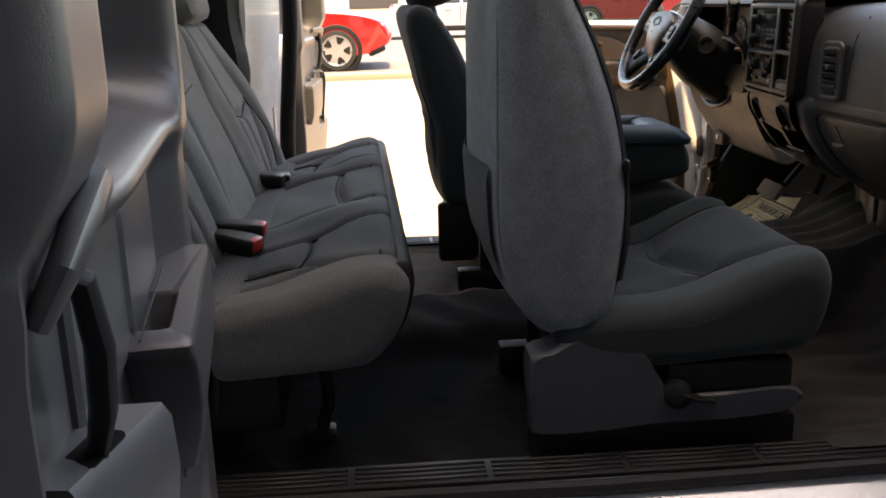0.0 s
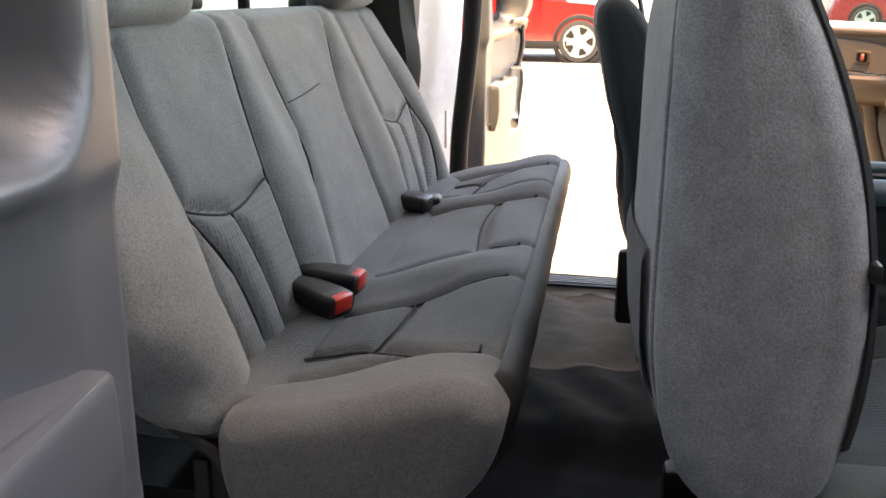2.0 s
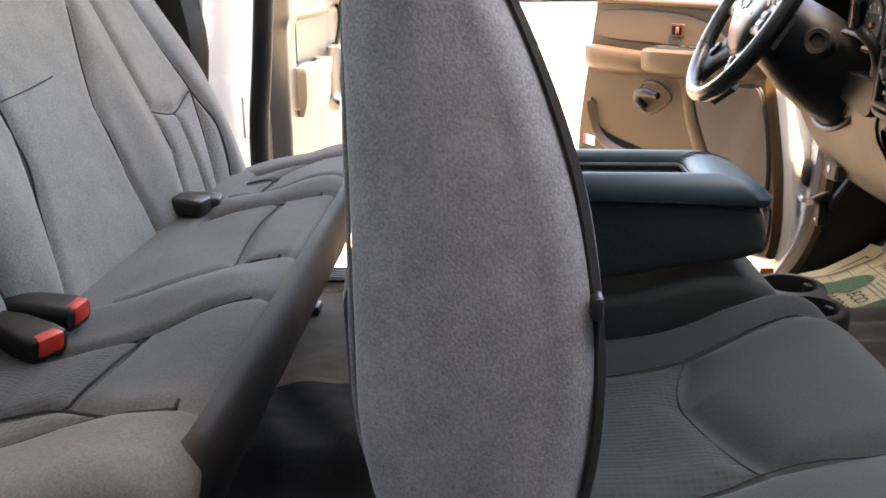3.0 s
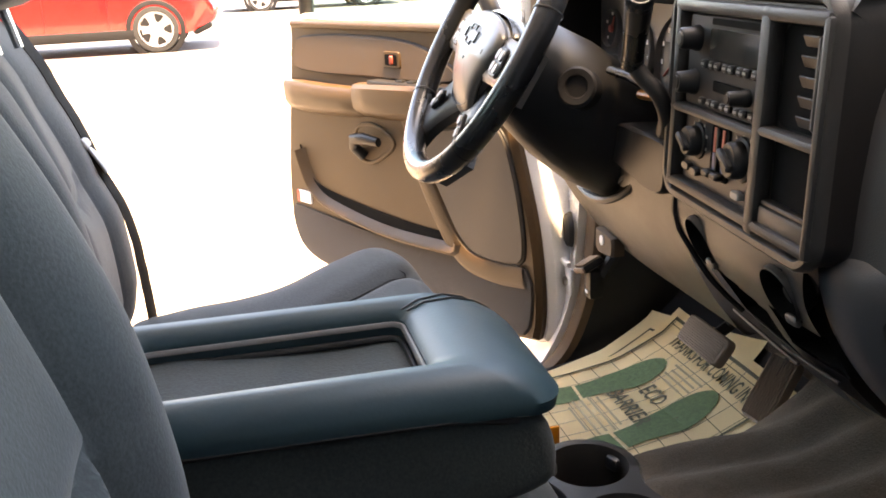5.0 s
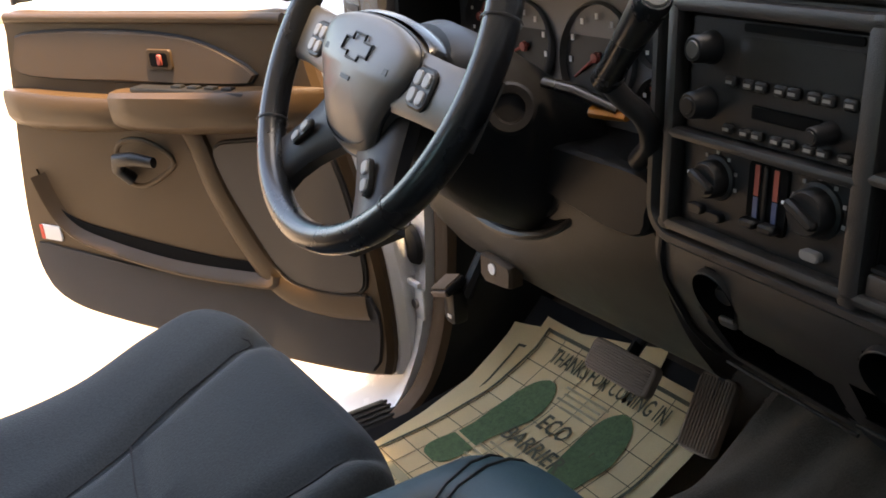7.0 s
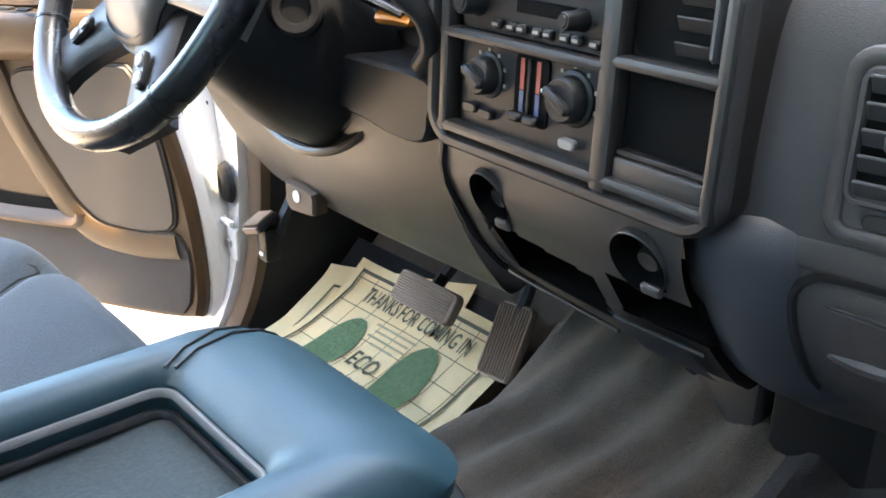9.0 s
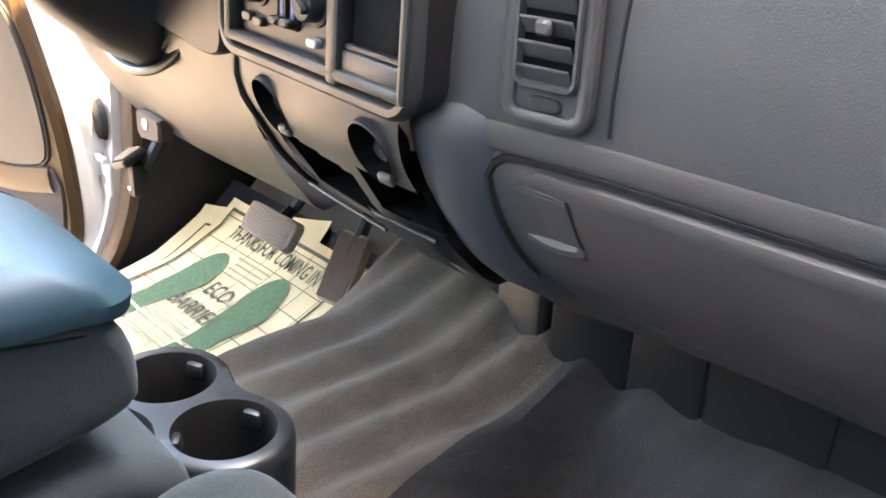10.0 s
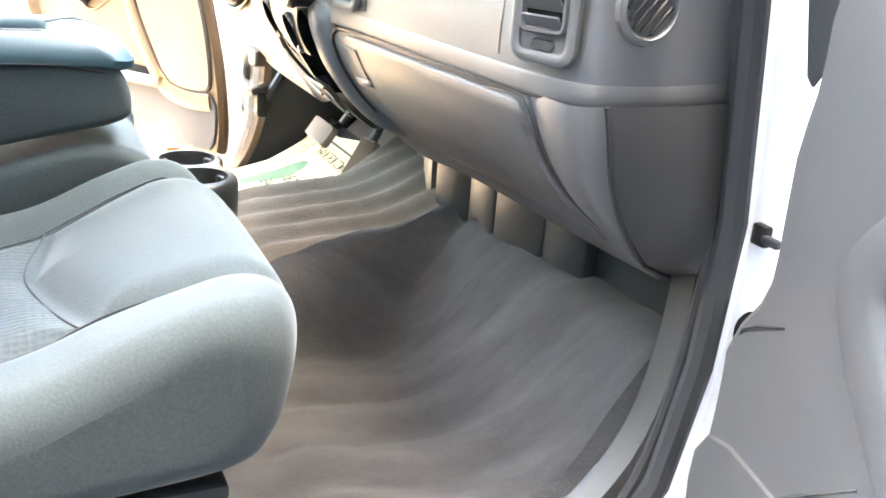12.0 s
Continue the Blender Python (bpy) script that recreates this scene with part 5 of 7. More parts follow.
slots = ((0.066, -0.076, 1.040, 0.984), (-0.096, -0.176, 1.042, 1.014))
cut = []
for f in bm.faces:
    c = f.calc_center_median()
    for ya, yb, za, zb in slots:
        hi = 0.012 + za - (0.012 * (ya - c.y) / (ya - yb) if ya > 0 else 0)
        if yb < c.y < ya and zb < c.z < hi and c.x < 0.84:
            cut.append(f)
    for yc, zc, w, h in ((0.028, 1.080, 0.040, 0.056), (-0.138, 1.082, 0.046, 0.054)):
        if ((c.y - yc) / (w * 0.53)) ** 2 + ((c.z - zc) / (h * 0.49)) ** 2 < 1 and c.x < 0.84:
            cut.append(f)
bmesh.ops.delete(bm, geom=list(set(cut)), context="FACES")
part("stack_base", bm, STACK, dash, "grey panel below the centre stack")


def low_x(y, z):
    a = float(np.interp(y, [q[1] for q in LOW][::-1], [q[0] for q in LOW][::-1]))
    return a + float(np.interp(z, [0.958, 0.978, 1.01, 1.045, 1.075, 1.10, 1.125], [0.105, 0.082, 0.052, 0.028, 0.008, 0.0, 0.002]))


def dimple(y, z, w, h, inner):
    """A deep oval socket let into the panel, with a moulded tab at its lower rim."""
    d = Vector((-1, 0, -0.45)).normalized()
    c = Vector((low_x(y, z) - 0.001, y, z))
    up = Vector((-0.45, 0, 1)).normalized()
    sd = Vector((0, 1, 0))
    ring = (lambda f, o: [c + d * o + f * (w / 2 * math.cos(t) * sd + h / 2 * math.sin(t) * up) for t in np.linspace(0, 2 * math.pi, 32, endpoint=False)])
    bm = B()
    vs = grid(bm, [ring(f, o) for f, o in ((1.07, -0.004), (1.06, 0.0018), (1.03, 0.0026), (1.0, 0.002))], False, True)
    s = part("socket", bm, STACK, dash, "oval power socket let into the panel")
    bm = B()
    vs = grid(bm, [ring(f, o) for f, o in ((1.0, 0.003), (0.94, -0.010), (0.86, -0.022), (0.4, -0.026))], False, True)
    cap(bm, vs[-1])
    part("socket_well", bm, DARK, s)
    bm = B()
    lathe(bm, [(0.010, -0.02), (0.0095, 0.0), (0.0085, 0.002), (0.006, 0.0008), (0.0, 0.001)], c - d * 0.008 - sd * 0.002 - up * 0.004, d, 20, False)
    part("socket_insert", bm, STACK if inner else BLACK, s)
    bm = B()
    box(bm, (0, 0, 0), (0.006, 0.018, 0.010), 0.003, Matrix.Translation(c + d * 0.000 - up * h * 0.46 - sd * 0.006) @ Matrix.Rotation(radians(-24), 4, "Y"), 3)
    part("socket_tab", bm, DASH, s)


dimple(0.028, 1.080, 0.040, 0.056, False)
dimple(-0.138, 1.082, 0.046, 0.054, True)
# open trays under the sockets
# tray walls are coloured near black for the shade inside
for ya, yb, za, zb in slots:
    bm = B()
    rows = []
    for u in np.linspace(0, 1, 12):
        y = ya + (yb - ya) * u
        hi = 0.012 + (za - 0.012 * u if ya > 0 else za)
        rows.append([(low_x(y, z) + o, y, z + dz) for z, o, dz in ((hi, 0.003, 0.001), (hi, 0.06, 0.004), ((hi + zb) / 2, 0.07, 0), (zb, 0.06, -0.002), (zb, 0.003, -0.001))])
    vs = grid(bm, rows)
    cap(bm, vs[0]), cap(bm, vs[-1])
    tr = part("tray_mouth", bm, DARK, dash, "open tray slot with shade put in its colour")
    bm = B()
    tube(bm, [(low_x(y, zb) - 0.009, y, zb - 0.003) for y in np.linspace(ya + 0.002, yb - 0.002, 10)], 0.0020, 8)
    part("tray_lip", bm, BEZEL, tr)
bm = B()
rows = [[(low_x(y, z) - 0.010, y - 0.10 * (1.014 - z), z) for z in np.linspace(1.014, 0.962, 6)] for y in np.linspace(-0.086, -0.158, 8)]
grid(bm, rows)
bmesh.ops.solidify(bm, geom=bm.faces[:], thickness=0.006)
part("ashtray_front", bm, BOLSTER, dash, "grey ashtray front hanging open")
bm = B()
tube(bm, [(low_x(0.088, z) - 0.002, 0.088 + 0.018 * (1.12 - z) / 0.15, z) for z in np.linspace(1.118, 0.962, 16)], 0.0035, 6)
part("panel_seam", bm, BLACK, dash)

# driver's side
DF = [(0.845, 0.705), (0.81, 0.665), (0.785, 0.60), (0.772, 0.50), (0.765, 0.38), (0.765, 0.25), (0.766, 0.104)]
bm = B()
sweep(bm, DF, [(0.03, 1.165), (0.004, 1.155), (0.0, 1.13), (0.006, 1.09), (0.024, 1.04), (0.052, 0.99), (0.078, 0.955), (0.094, 0.936), (0.112, 0.930), (0.16, 0.95)], 60, mprof=40)
part("knee_panel", bm, KNEE, dash, "taupe knee panel below the column")
# bowl under the column
bm = B()
cc = Vector((0.775, 0.322, 1.125))
arc = [Vector((0.776 - 0.014 * math.sin(t) ** 2, 0.332 - 0.126 * math.cos(t), 1.130 - 0.074 * math.sin(t))) for t in np.linspace(0.0, math.pi, 32)]
tube(bm, arc, [0.0055 * max(0.15, math.sin(t)) ** 0.5 for t in np.linspace(0.0, math.pi, 32)], 8)
bw = part("column_bowl", bm, KNEE, dash, "scooped recess under the steering column")
bm = B()
vs = grid(bm, [[p + Vector((-0.0035, 0, 0)) for p in arc], [Vector((0.772, p.y * 0.9 + 0.032, 1.128 - (1.128 - p.z) * 0.86)) for p in arc], [Vector((0.775, p.y * 0.3 + 0.225, 1.13)) for p in arc]])
part("bowl_inside", bm, DARK, bw)
bm = B()
tube(bm, [Vector((0.772, 0.325 - 0.098 * math.cos(t), 1.130 - 0.052 * math.sin(t))) for t in np.linspace(0.35, math.pi - 0.35, 24)], 0.005, 8)
part("tilt_ring", bm, KNEE, bw)
# black plate added to paint the shade the column throws on the panel
bm = B()
plate(bm, smooth_line([(-0.262, 1.168), (-0.105, 1.168), (-0.100, 1.135), (-0.108, 1.112), (-0.150, 1.108), (-0.205, 1.116), (-0.250, 1.128)], 40, True), -0.004, 0.012, Matrix(((0, 0, -1, 0.766), (-1, 0, 0, 0), (0, 1, 0, 0), (0, 0, 0, 1))), 0.004)
part("column_shade", bm, BLACK, dash, "black plate painting the column's shade on the knee panel")
# cluster hood, dials and left vent
bm = B()
sweep(bm, [(0.86, 0.735), (0.80, 0.71), (0.775, 0.66), (0.765, 0.55), (0.762, 0.40), (0.765, 0.25), (0.762, 0.10), (0.752, -0.05), (0.745, -0.205)], [(0.34, 1.30), (0.20, 1.335), (0.07, 1.345), (0.02, 1.337), (0.0, 1.325), (0.006, 1.313), (0.03, 1.310)], 60, mprof=24)
part("brow", bm, DASH_UP, dash, "dashboard top edge over the dials")
bm = B()
box(bm, (0.862, 0.335, 1.24), (0.01, 0.45, 0.18))
cl = part("gauge_panel", bm, GAUGE, dash, "instrument cluster with pale-ringed dials")
bm = B()
prism(bm, [(0.77, 1.165), (0.86, 1.158), (0.86, 1.165), (0.77, 1.172)], 0.10, 0.54)
for y in (0.105, 0.535):
    box(bm, (0.815, y, 1.24), (0.09, 0.012, 0.15), 0.003)
part("cluster_surround", bm, BLACK, cl)


def dial(y, z, r, ang):
    bm = B()
    lathe(bm, [(r, 0.0), (r, 0.007), (r * 0.95, 0.009), (r * 0.92, 0.004), (r * 0.9, 0.0)], (0.857, y, z), (-1, 0, 0.1), 32, False)
    d = part("dial", bm, TRIM, cl, "round dial with pale rim")
    bm = B()
    lathe(bm, [(r * 0.92, 0.0), (r * 0.9, 0.001), (0, 0.001)], (0.856, y, z), (-1, 0, 0.1), 28, False)
    part("dial_face", bm, BLACK, d)
    for k in range(9 if r > 0.03 else 5):
        a = radians(220 - 260 * k / (8 if r > 0.03 else 4))
        bm = B()
        box(bm, (0.8535, y - r * 0.74 * math.cos(a), z + r * 0.74 * math.sin(a)), (0.001, 0.004, 0.006 if r > 0.03 else 0.004), 0, Matrix.Identity(4))
        part("numeral_bar", bm, PALE, d)
    bm = B()
    a = radians(ang)
    tube(bm, [(0.852, y + r * 0.15 * math.cos(a), z - r * 0.15 * math.sin(a)), (0.852, y - r * 0.72 * math.cos(a), z + r * 0.72 * math.sin(a))], [0.0022, 0.0012], 6)
    lathe(bm, [(0.006, 0), (0.005, 0.004), (0, 0.005)], (0.853, y, z), (-1, 0, 0), 14, False)
    part("needle", bm, WRED, d)


for y, z, r, a in ((0.275, 1.235, 0.056, 215), (0.395, 1.235, 0.050, 200), (0.186, 1.262, 0.030, 110), (0.186, 1.197, 0.030, 120), (0.478, 1.262, 0.028, 60), (0.478, 1.197, 0.028, 60)):
    dial(y, z, r, a)
bm = B()
box(bm, (0.80, 0.628, 1.242), (0.06, 0.19, 0.15), 0.012, Matrix.Translation((0.8, 0.628, 0)) @ Matrix.Rotation(radians(-14), 4, "Z") @ Matrix.Translation((-0.8, -0.628, 0)))
part("side_panel", bm, DASH, dash)
for y, w in ((0.66, 0.085), (0.582, 0.036)):
    m = Matrix.Translation((0.768 + 0.24 * (y - 0.60), y, 1.252)) @ Matrix.Rotation(radians(-14), 4, "Z") @ Matrix(((0, 0, -1, 0), (-1, 0, 0, 0), (0, 1, 0, 0), (0, 0, 0, 1)))
    bm = B()
    ridge(bm, rrect(w, 0.066, 0.012, 5), 0.008, 0.006, 0.0, m)
    v = part("driver_vent", bm, TAN, dash, "dark vent with pale rim")
    # flat near-black plate in place of a shaded vent opening
    bm = B()
    plate(bm, rrect(w - 0.004, 0.062, 0.011, 5), 0.0, 0.003, m)
    part("throat", bm, DARK, v)
    if w > 0.05:
        for k in range(3):
            bm = B()
            box(bm, (0, -0.018 + 0.018 * k, 0.006), (w - 0.012, 0.010, 0.002), 0.0008, m, 1)
            part("slat", bm, BLACK, v)
bm = B()
prism(bm, [(1.02, 1.29), (1.22, 1.30), (1.22, 1.312), (1.02, 1.304)], -0.74, 0.72)
part("defroster_deck", bm, DASH_UP, dash, "dark deck below the windscreen")
# hood release and ducting under the dash
bm = B()
plate(bm, [(-0.471, 0.968), (-0.436, 0.971), (-0.407, 0.966), (-0.404, 0.958), (-0.406, 0.938), (-0.420, 0.934), (-0.462, 0.931), (-0.472, 0.940)], -0.020, 0.0, Matrix(((0, 0, -1, 0.825), (-1, 0, 0, 0), (0, 1, 0, 0), (0, 0, 0, 1))), 0.004)
rel = part("hood_release", bm, TAN_CLOTH, dash, "taupe bonnet release handle")
bm = B()
lathe(bm, [(0.0075, -0.001), (0.0075, 0.0012), (0.0, 0.0016)], (0.8245, 0.442, 0.955), (-1, 0, 0), 16, False)
part("emblem", bm, PALE, rel, "pale round symbol")
heater = thing("heater_box", (1.15, -0.2, 0.62), "black heater housing and ducts under the dashboard", "heater")
bm = B()
box(bm, (1.20, -0.02, 0.95), (0.16, 0.40, 0.22), 0.02)
box(bm, (1.25, -0.40, 0.92), (0.16, 0.42, 0.24), 0.03)
part("housing", bm, BLACK, heater)


def duct(x0, y0, x1, y1, z0, z1, material):
    """An upright housing board from one plan point to another, its edges rounded."""
    a, b = Vector((x0, y0, 0)), Vector((x1, y1, 0))
    L = (b - a).length
    m = Matrix.Translation(((x0 + x1) / 2, (y0 + y1) / 2, (z0 + z1) / 2)) @ Matrix.Rotation(math.atan2(y1 - y0, x1 - x0), 4, "Z")
    bm = B()
    box(bm, (0, 0.02, 0), (L, 0.04, z1 - z0), 0.008, m)
    part("duct", bm, material, heater)


for x0, y0, x1, y1, tone in ((1.020, -0.130, 1.045, -0.045, STACK), (1.055, -0.042, 1.072, 0.052, BLACK), (1.085, 0.056, 1.11, 0.130, KICK), (1.040, -0.222, 1.022, -0.126, BEZEL), (1.036, -0.312, 1.042, -0.214, BLACK), (1.049, -0.424, 1.038, -0.304, BEZEL), (1.060, -0.512, 1.052, -0.414, BLACK), (1.090, -0.66, 1.080, -0.504, BLACK)):
    duct(x0, y0, x1, y1, 0.60, 1.0, tone)

# ---- steering wheel and column ----
WC, WU, WV, WN = Vector((0.615, 0.308, 1.274)), Vector((0, -1, 0)), Vector((0.5, 0, 0.866)), Vector((-0.866, 0, 0.5))
turn = radians(-6)
WA, WB = WU * math.cos(turn) + WV * math.sin(turn), WV * math.cos(turn) - WU * math.sin(turn)
WM = Matrix(((WA.x, WB.x, WN.x, WC.x), (WA.y, WB.y, WN.y, WC.y), (WA.z, WB.z, WN.z, WC.z), (0, 0, 0, 1)))
wheel = thing("steering_wheel", WC, "black leather steering wheel with silver-grey hub", "steering wheel")
bm = B()
R0 = 0.177
rows = []
for k in range(128):
    t = 2 * math.pi * k / 128
    row = []
    for j in range(20):
        p = 2 * math.pi * j / 20
        grip = 0.0138
        r = R0 + grip * math.cos(p)
        row.append(WM @ Vector((r * math.cos(t), r * math.sin(t), 1.12 * grip * math.sin(p))))
    rows.append(row)
grid(bm, rows, True, True)
rim = part("rim", bm, LEATHER, wheel)
for t in (20, 160, 218, 322):
    bm = B()
    a = radians(t)
    lathe(bm, [(0.0168, -0.001), (0.0171, 0), (0.0168, 0.001)], WM @ Vector((R0 * math.cos(a), R0 * math.sin(a), 0)), (WM.to_3x3() @ Vector((-math.sin(a), math.cos(a), 0))), 16, False)
    part("rim_joint", bm, BLACK, rim)
bm = B()
side_ = [(0.050, 0.027), (0.086, 0.014), (0.084, -0.014), (0.068, -0.036), (0.055, -0.058), (0.047, -0.078), (0.028, -0.090)]
hub = smooth_line([(0.0, 0.031)] + side_ + [(0.0, -0.094)] + [(-a, b) for a, b in side_[::-1]], 90, True)
c0 = np.array([0, -0.022])
hub_h = (lambda b: float(np.interp(b, [-0.095, -0.075, -0.05, -0.02, 0.035], [-0.020, -0.012, -0.002, 0.004, 0.004])))
rows = [[WM @ Vector((*(c0 + (p - c0) * f), d + hub_h(c0[1] + (p[1] - c0[1]) * f))) for p in hub] for f, d in ((1.0, -0.03), (1.0, -0.001), (0.975, 0.004), (0.92, 0.007), (0.8, 0.0095), (0.5, 0.012), (0.2, 0.0130))]
vs = grid(bm, rows, False, True)
cap(bm, vs[-1])
hb = part("hub_cover", bm, SILVER, wheel, "silver-grey padded hub cover")
bm = B()
E = [(-0.026, -0.007), (-0.012, -0.007), (-0.012, -0.012), (0.010, -0.012), (0.011, -0.007), (0.026, -0.007), (0.028, 0.006), (0.012, 0.006), (0.012, 0.012), (-0.010, 0.012), (-0.011, 0.006), (-0.024, 0.006)]
ridge(bm, E, 0.0026, 0.002, 0.0166, WM @ Matrix.Translation((0, -0.002, 0)))
part("emblem", bm, BLACK, hb, "plain cross-shaped badge outline")
bm = B()
tube(bm, [WM @ Vector((p[0] * 1.01, p[1], hub_h(p[1]) - 0.002)) for p in hub[::2]], 0.0018, 6, True)
part("hub_seam", bm, BLACK, hb)
for a in (-0.06, 0.06):
    bm = B()
    box(bm, (a, -0.012, 0.0142), (0.008, 0.006, 0.001), 0, WM)
    part("horn_mark", bm, BEZEL, hb)
bm = B()
box(bm, (-0.002, -0.031, 0.0152), (0.018, 0.004, 0.001), 0, WM)
part("lettering_bar", bm, BEZEL, hb)
for s in (-1, 1):
    bm = B()
    rows = []
    for x, b0, b1, d in ((0.050, -0.042, 0.020, 0.001), (0.075, -0.040, 0.018, 0.002), (0.105, -0.038, 0.017, 0.002), (0.135, -0.037, 0.017, 0.0), (0.172, -0.040, 0.020, -0.004)):
        rows.append([WM @ Vector((s * x, b, dd)) for b, dd in ((b0, d - 0.02), (b0, d - 0.004), (b0 + 0.006, d), (b1 - 0.006, d), (b1, d - 0.004), (b1, d - 0.02))])
    vs = grid(bm, rows, False, True)
    cap(bm, vs[0]), cap(bm, vs[-1])
    sp = part("spoke", bm, SILVER, wheel)
    bm = B()
    plate(bm, rrect(0.034, 0.037, 0.010, 5, s * 0.106, -0.011), -0.002, 0.0045, WM, 0.002)
    pad = part("button_pad", bm, BLACK, sp, "four-way button pad")
    for dx, dy in ((-1, -1), (1, -1), (-1, 1), (1, 1)):
        bm = B()
        plate(bm, rrect(0.011, 0.013, 0.004, 3, s * 0.106 + dx * 0.0068, -0.011 + dy * 0.0076), 0.0045, 0.0066, WM, 0.001)
        part("button", bm, TRIM_LIGHT, pad)
    bm = B()
    rows = []
    for t, w in ((-0.25, 0.046), (0.05, 0.040), (0.30, 0.033), (0.55, 0.028), (0.8, 0.028), (1.05, 0.036)):
        c = Vector((s * (0.040 + 0.066 * t), -0.062 - 0.082 * t, -0.017 + 0.011 * t))
        n = Vector((0.80, s * 0.60, 0)).normalized() if s > 0 else Vector((0.80, -0.60, 0)).normalized()
        rows.append([WM @ (c + n * o * w + Vector((0, 0, d))) for o, d in ((-1, -0.016), (-1, -0.003), (-0.7, 0.004), (0.7, 0.004), (1, -0.003), (1, -0.016))])
    vs = grid(bm, rows, False, True)
    cap(bm, vs[0]), cap(bm, vs[-1])
    sp = part("lower_spoke", bm, BEZEL, wheel, "black lower spoke")
    bm = B()
    m = WM @ Matrix.Translation((s * 0.0735, -0.100, -0.006)) @ Matrix.Rotation(radians(-s * 53), 4, "Z")
    plate(bm, rrect(0.036, 0.014, 0.0065, 5), 0.0, 0.005, m, 0.0015)
    pad = part("button_pad", bm, BEZEL, sp)
    for o in (-0.0085, 0.0085):
        bm = B()
        plate(bm, rrect(0.013, 0.009, 0.004, 4, o, 0), 0.005, 0.0072, m, 0.001)
        part("button", bm, TRIM_LIGHT, pad)
bm = B()
rows = [[WM @ Vector((c0[0] + (p[0] - c0[0]) * f, c0[1] + (p[1] - c0[1]) * f + lift, d)) for p in hub] for f, lift, d in ((0.97, 0.006, -0.004), (1.0, 0.009, -0.010), (1.0, 0.009, -0.022), (0.92, 0.006, -0.036), (0.72, 0.0, -0.058))]
vs = grid(bm, rows, False, True)
part("hub_back", bm, LEATHER, wheel, "black rolled back of the hub")

column = thing("steering_column", (0.72, 0.308, 1.16), "black plastic steering column cover with stalks", "steering column")
ax = -WN
bm = B()
rows = []
for d, w, h, lo in ((0.045, 0.062, 0.045, 0.062), (0.06, 0.072, 0.055, 0.080), (0.12, 0.080, 0.058, 0.100), (0.18, 0.084, 0.052, 0.110), (0.24, 0.080, 0.045, 0.108)):
    c = WC + ax * d
    rows.append([c + WU * (w * math.cos(t)) + WV * ((h if math.sin(t) > 0 else lo) * math.sin(t)) for t in np.linspace(0, 2 * math.pi, 32, endpoint=False)])
vs = grid(bm, rows, False, True)
cap(bm, vs[0]), cap(bm, vs[-1])
part("column_cover", bm, BLACK, column)
bm = B()
ci = Vector((0.703, 0.222, 1.218))
lathe(bm, [(0.024, -0.02), (0.024, 0.010), (0.021, 0.013), (0.014, 0.012), (0.012, 0.007), (0.0, 0.007)], ci, Vector((-0.55, -0.75, 0.25)), 26, False)
part("ignition_lock", bm, RUBBER, column, "black ignition lock ring")
# column shifter and turn stalk
bm = B()
tube(bm, smooth_line([(0.720, 0.114, 1.258), (0.729, 0.104, 1.241), (0.742, 0.093, 1.224), (0.753, 0.096, 1.200), (0.762, 0.12, 1.178)], 18), 0.0092, 10)
sh = part("shift_lever", bm, BLACK, column, "black column gear lever with long grip")
bm = B()
p0, p1 = Vector((0.722, 0.118, 1.252)), Vector((0.690, 0.030, 1.330))
d = (p1 - p0).normalized()
L = (p1 - p0).length
lathe(bm, [(0.008, 0), (0.013, 0.006), (0.0115, 0.03), (0.0140, L - 0.012), (0.0140, L - 0.003), (0.012, L), (0.0, L)], p0, d, 20, False)
gp2 = part("grip", bm, LEATHER, sh)
bm = B()
lathe(bm, [(0.0105, 0), (0.009, 0.0015), (0.0, 0.0015)], p1, d, 18, False)
part("grip_cap", bm, SILVER, gp2)
bm = B()
tube(bm, [(0.742, 0.222, 1.236), (0.757, 0.195, 1.230), (0.770, 0.150, 1.216)], [0.008, 0.010, 0.009], 10, flat=0.6)
ts = part("turn_stalk", bm, LEATHER, column, "grey turn signal stalk")
bm = B()
tube(bm, [(0.765, 0.178, 1.212), (0.769, 0.155, 1.212), (0.771, 0.142, 1.210)], [0.011, 0.010, 0.006], 10, flat=0.6)
part("stalk_tip", bm, AMBER, ts, "amber stalk tip")


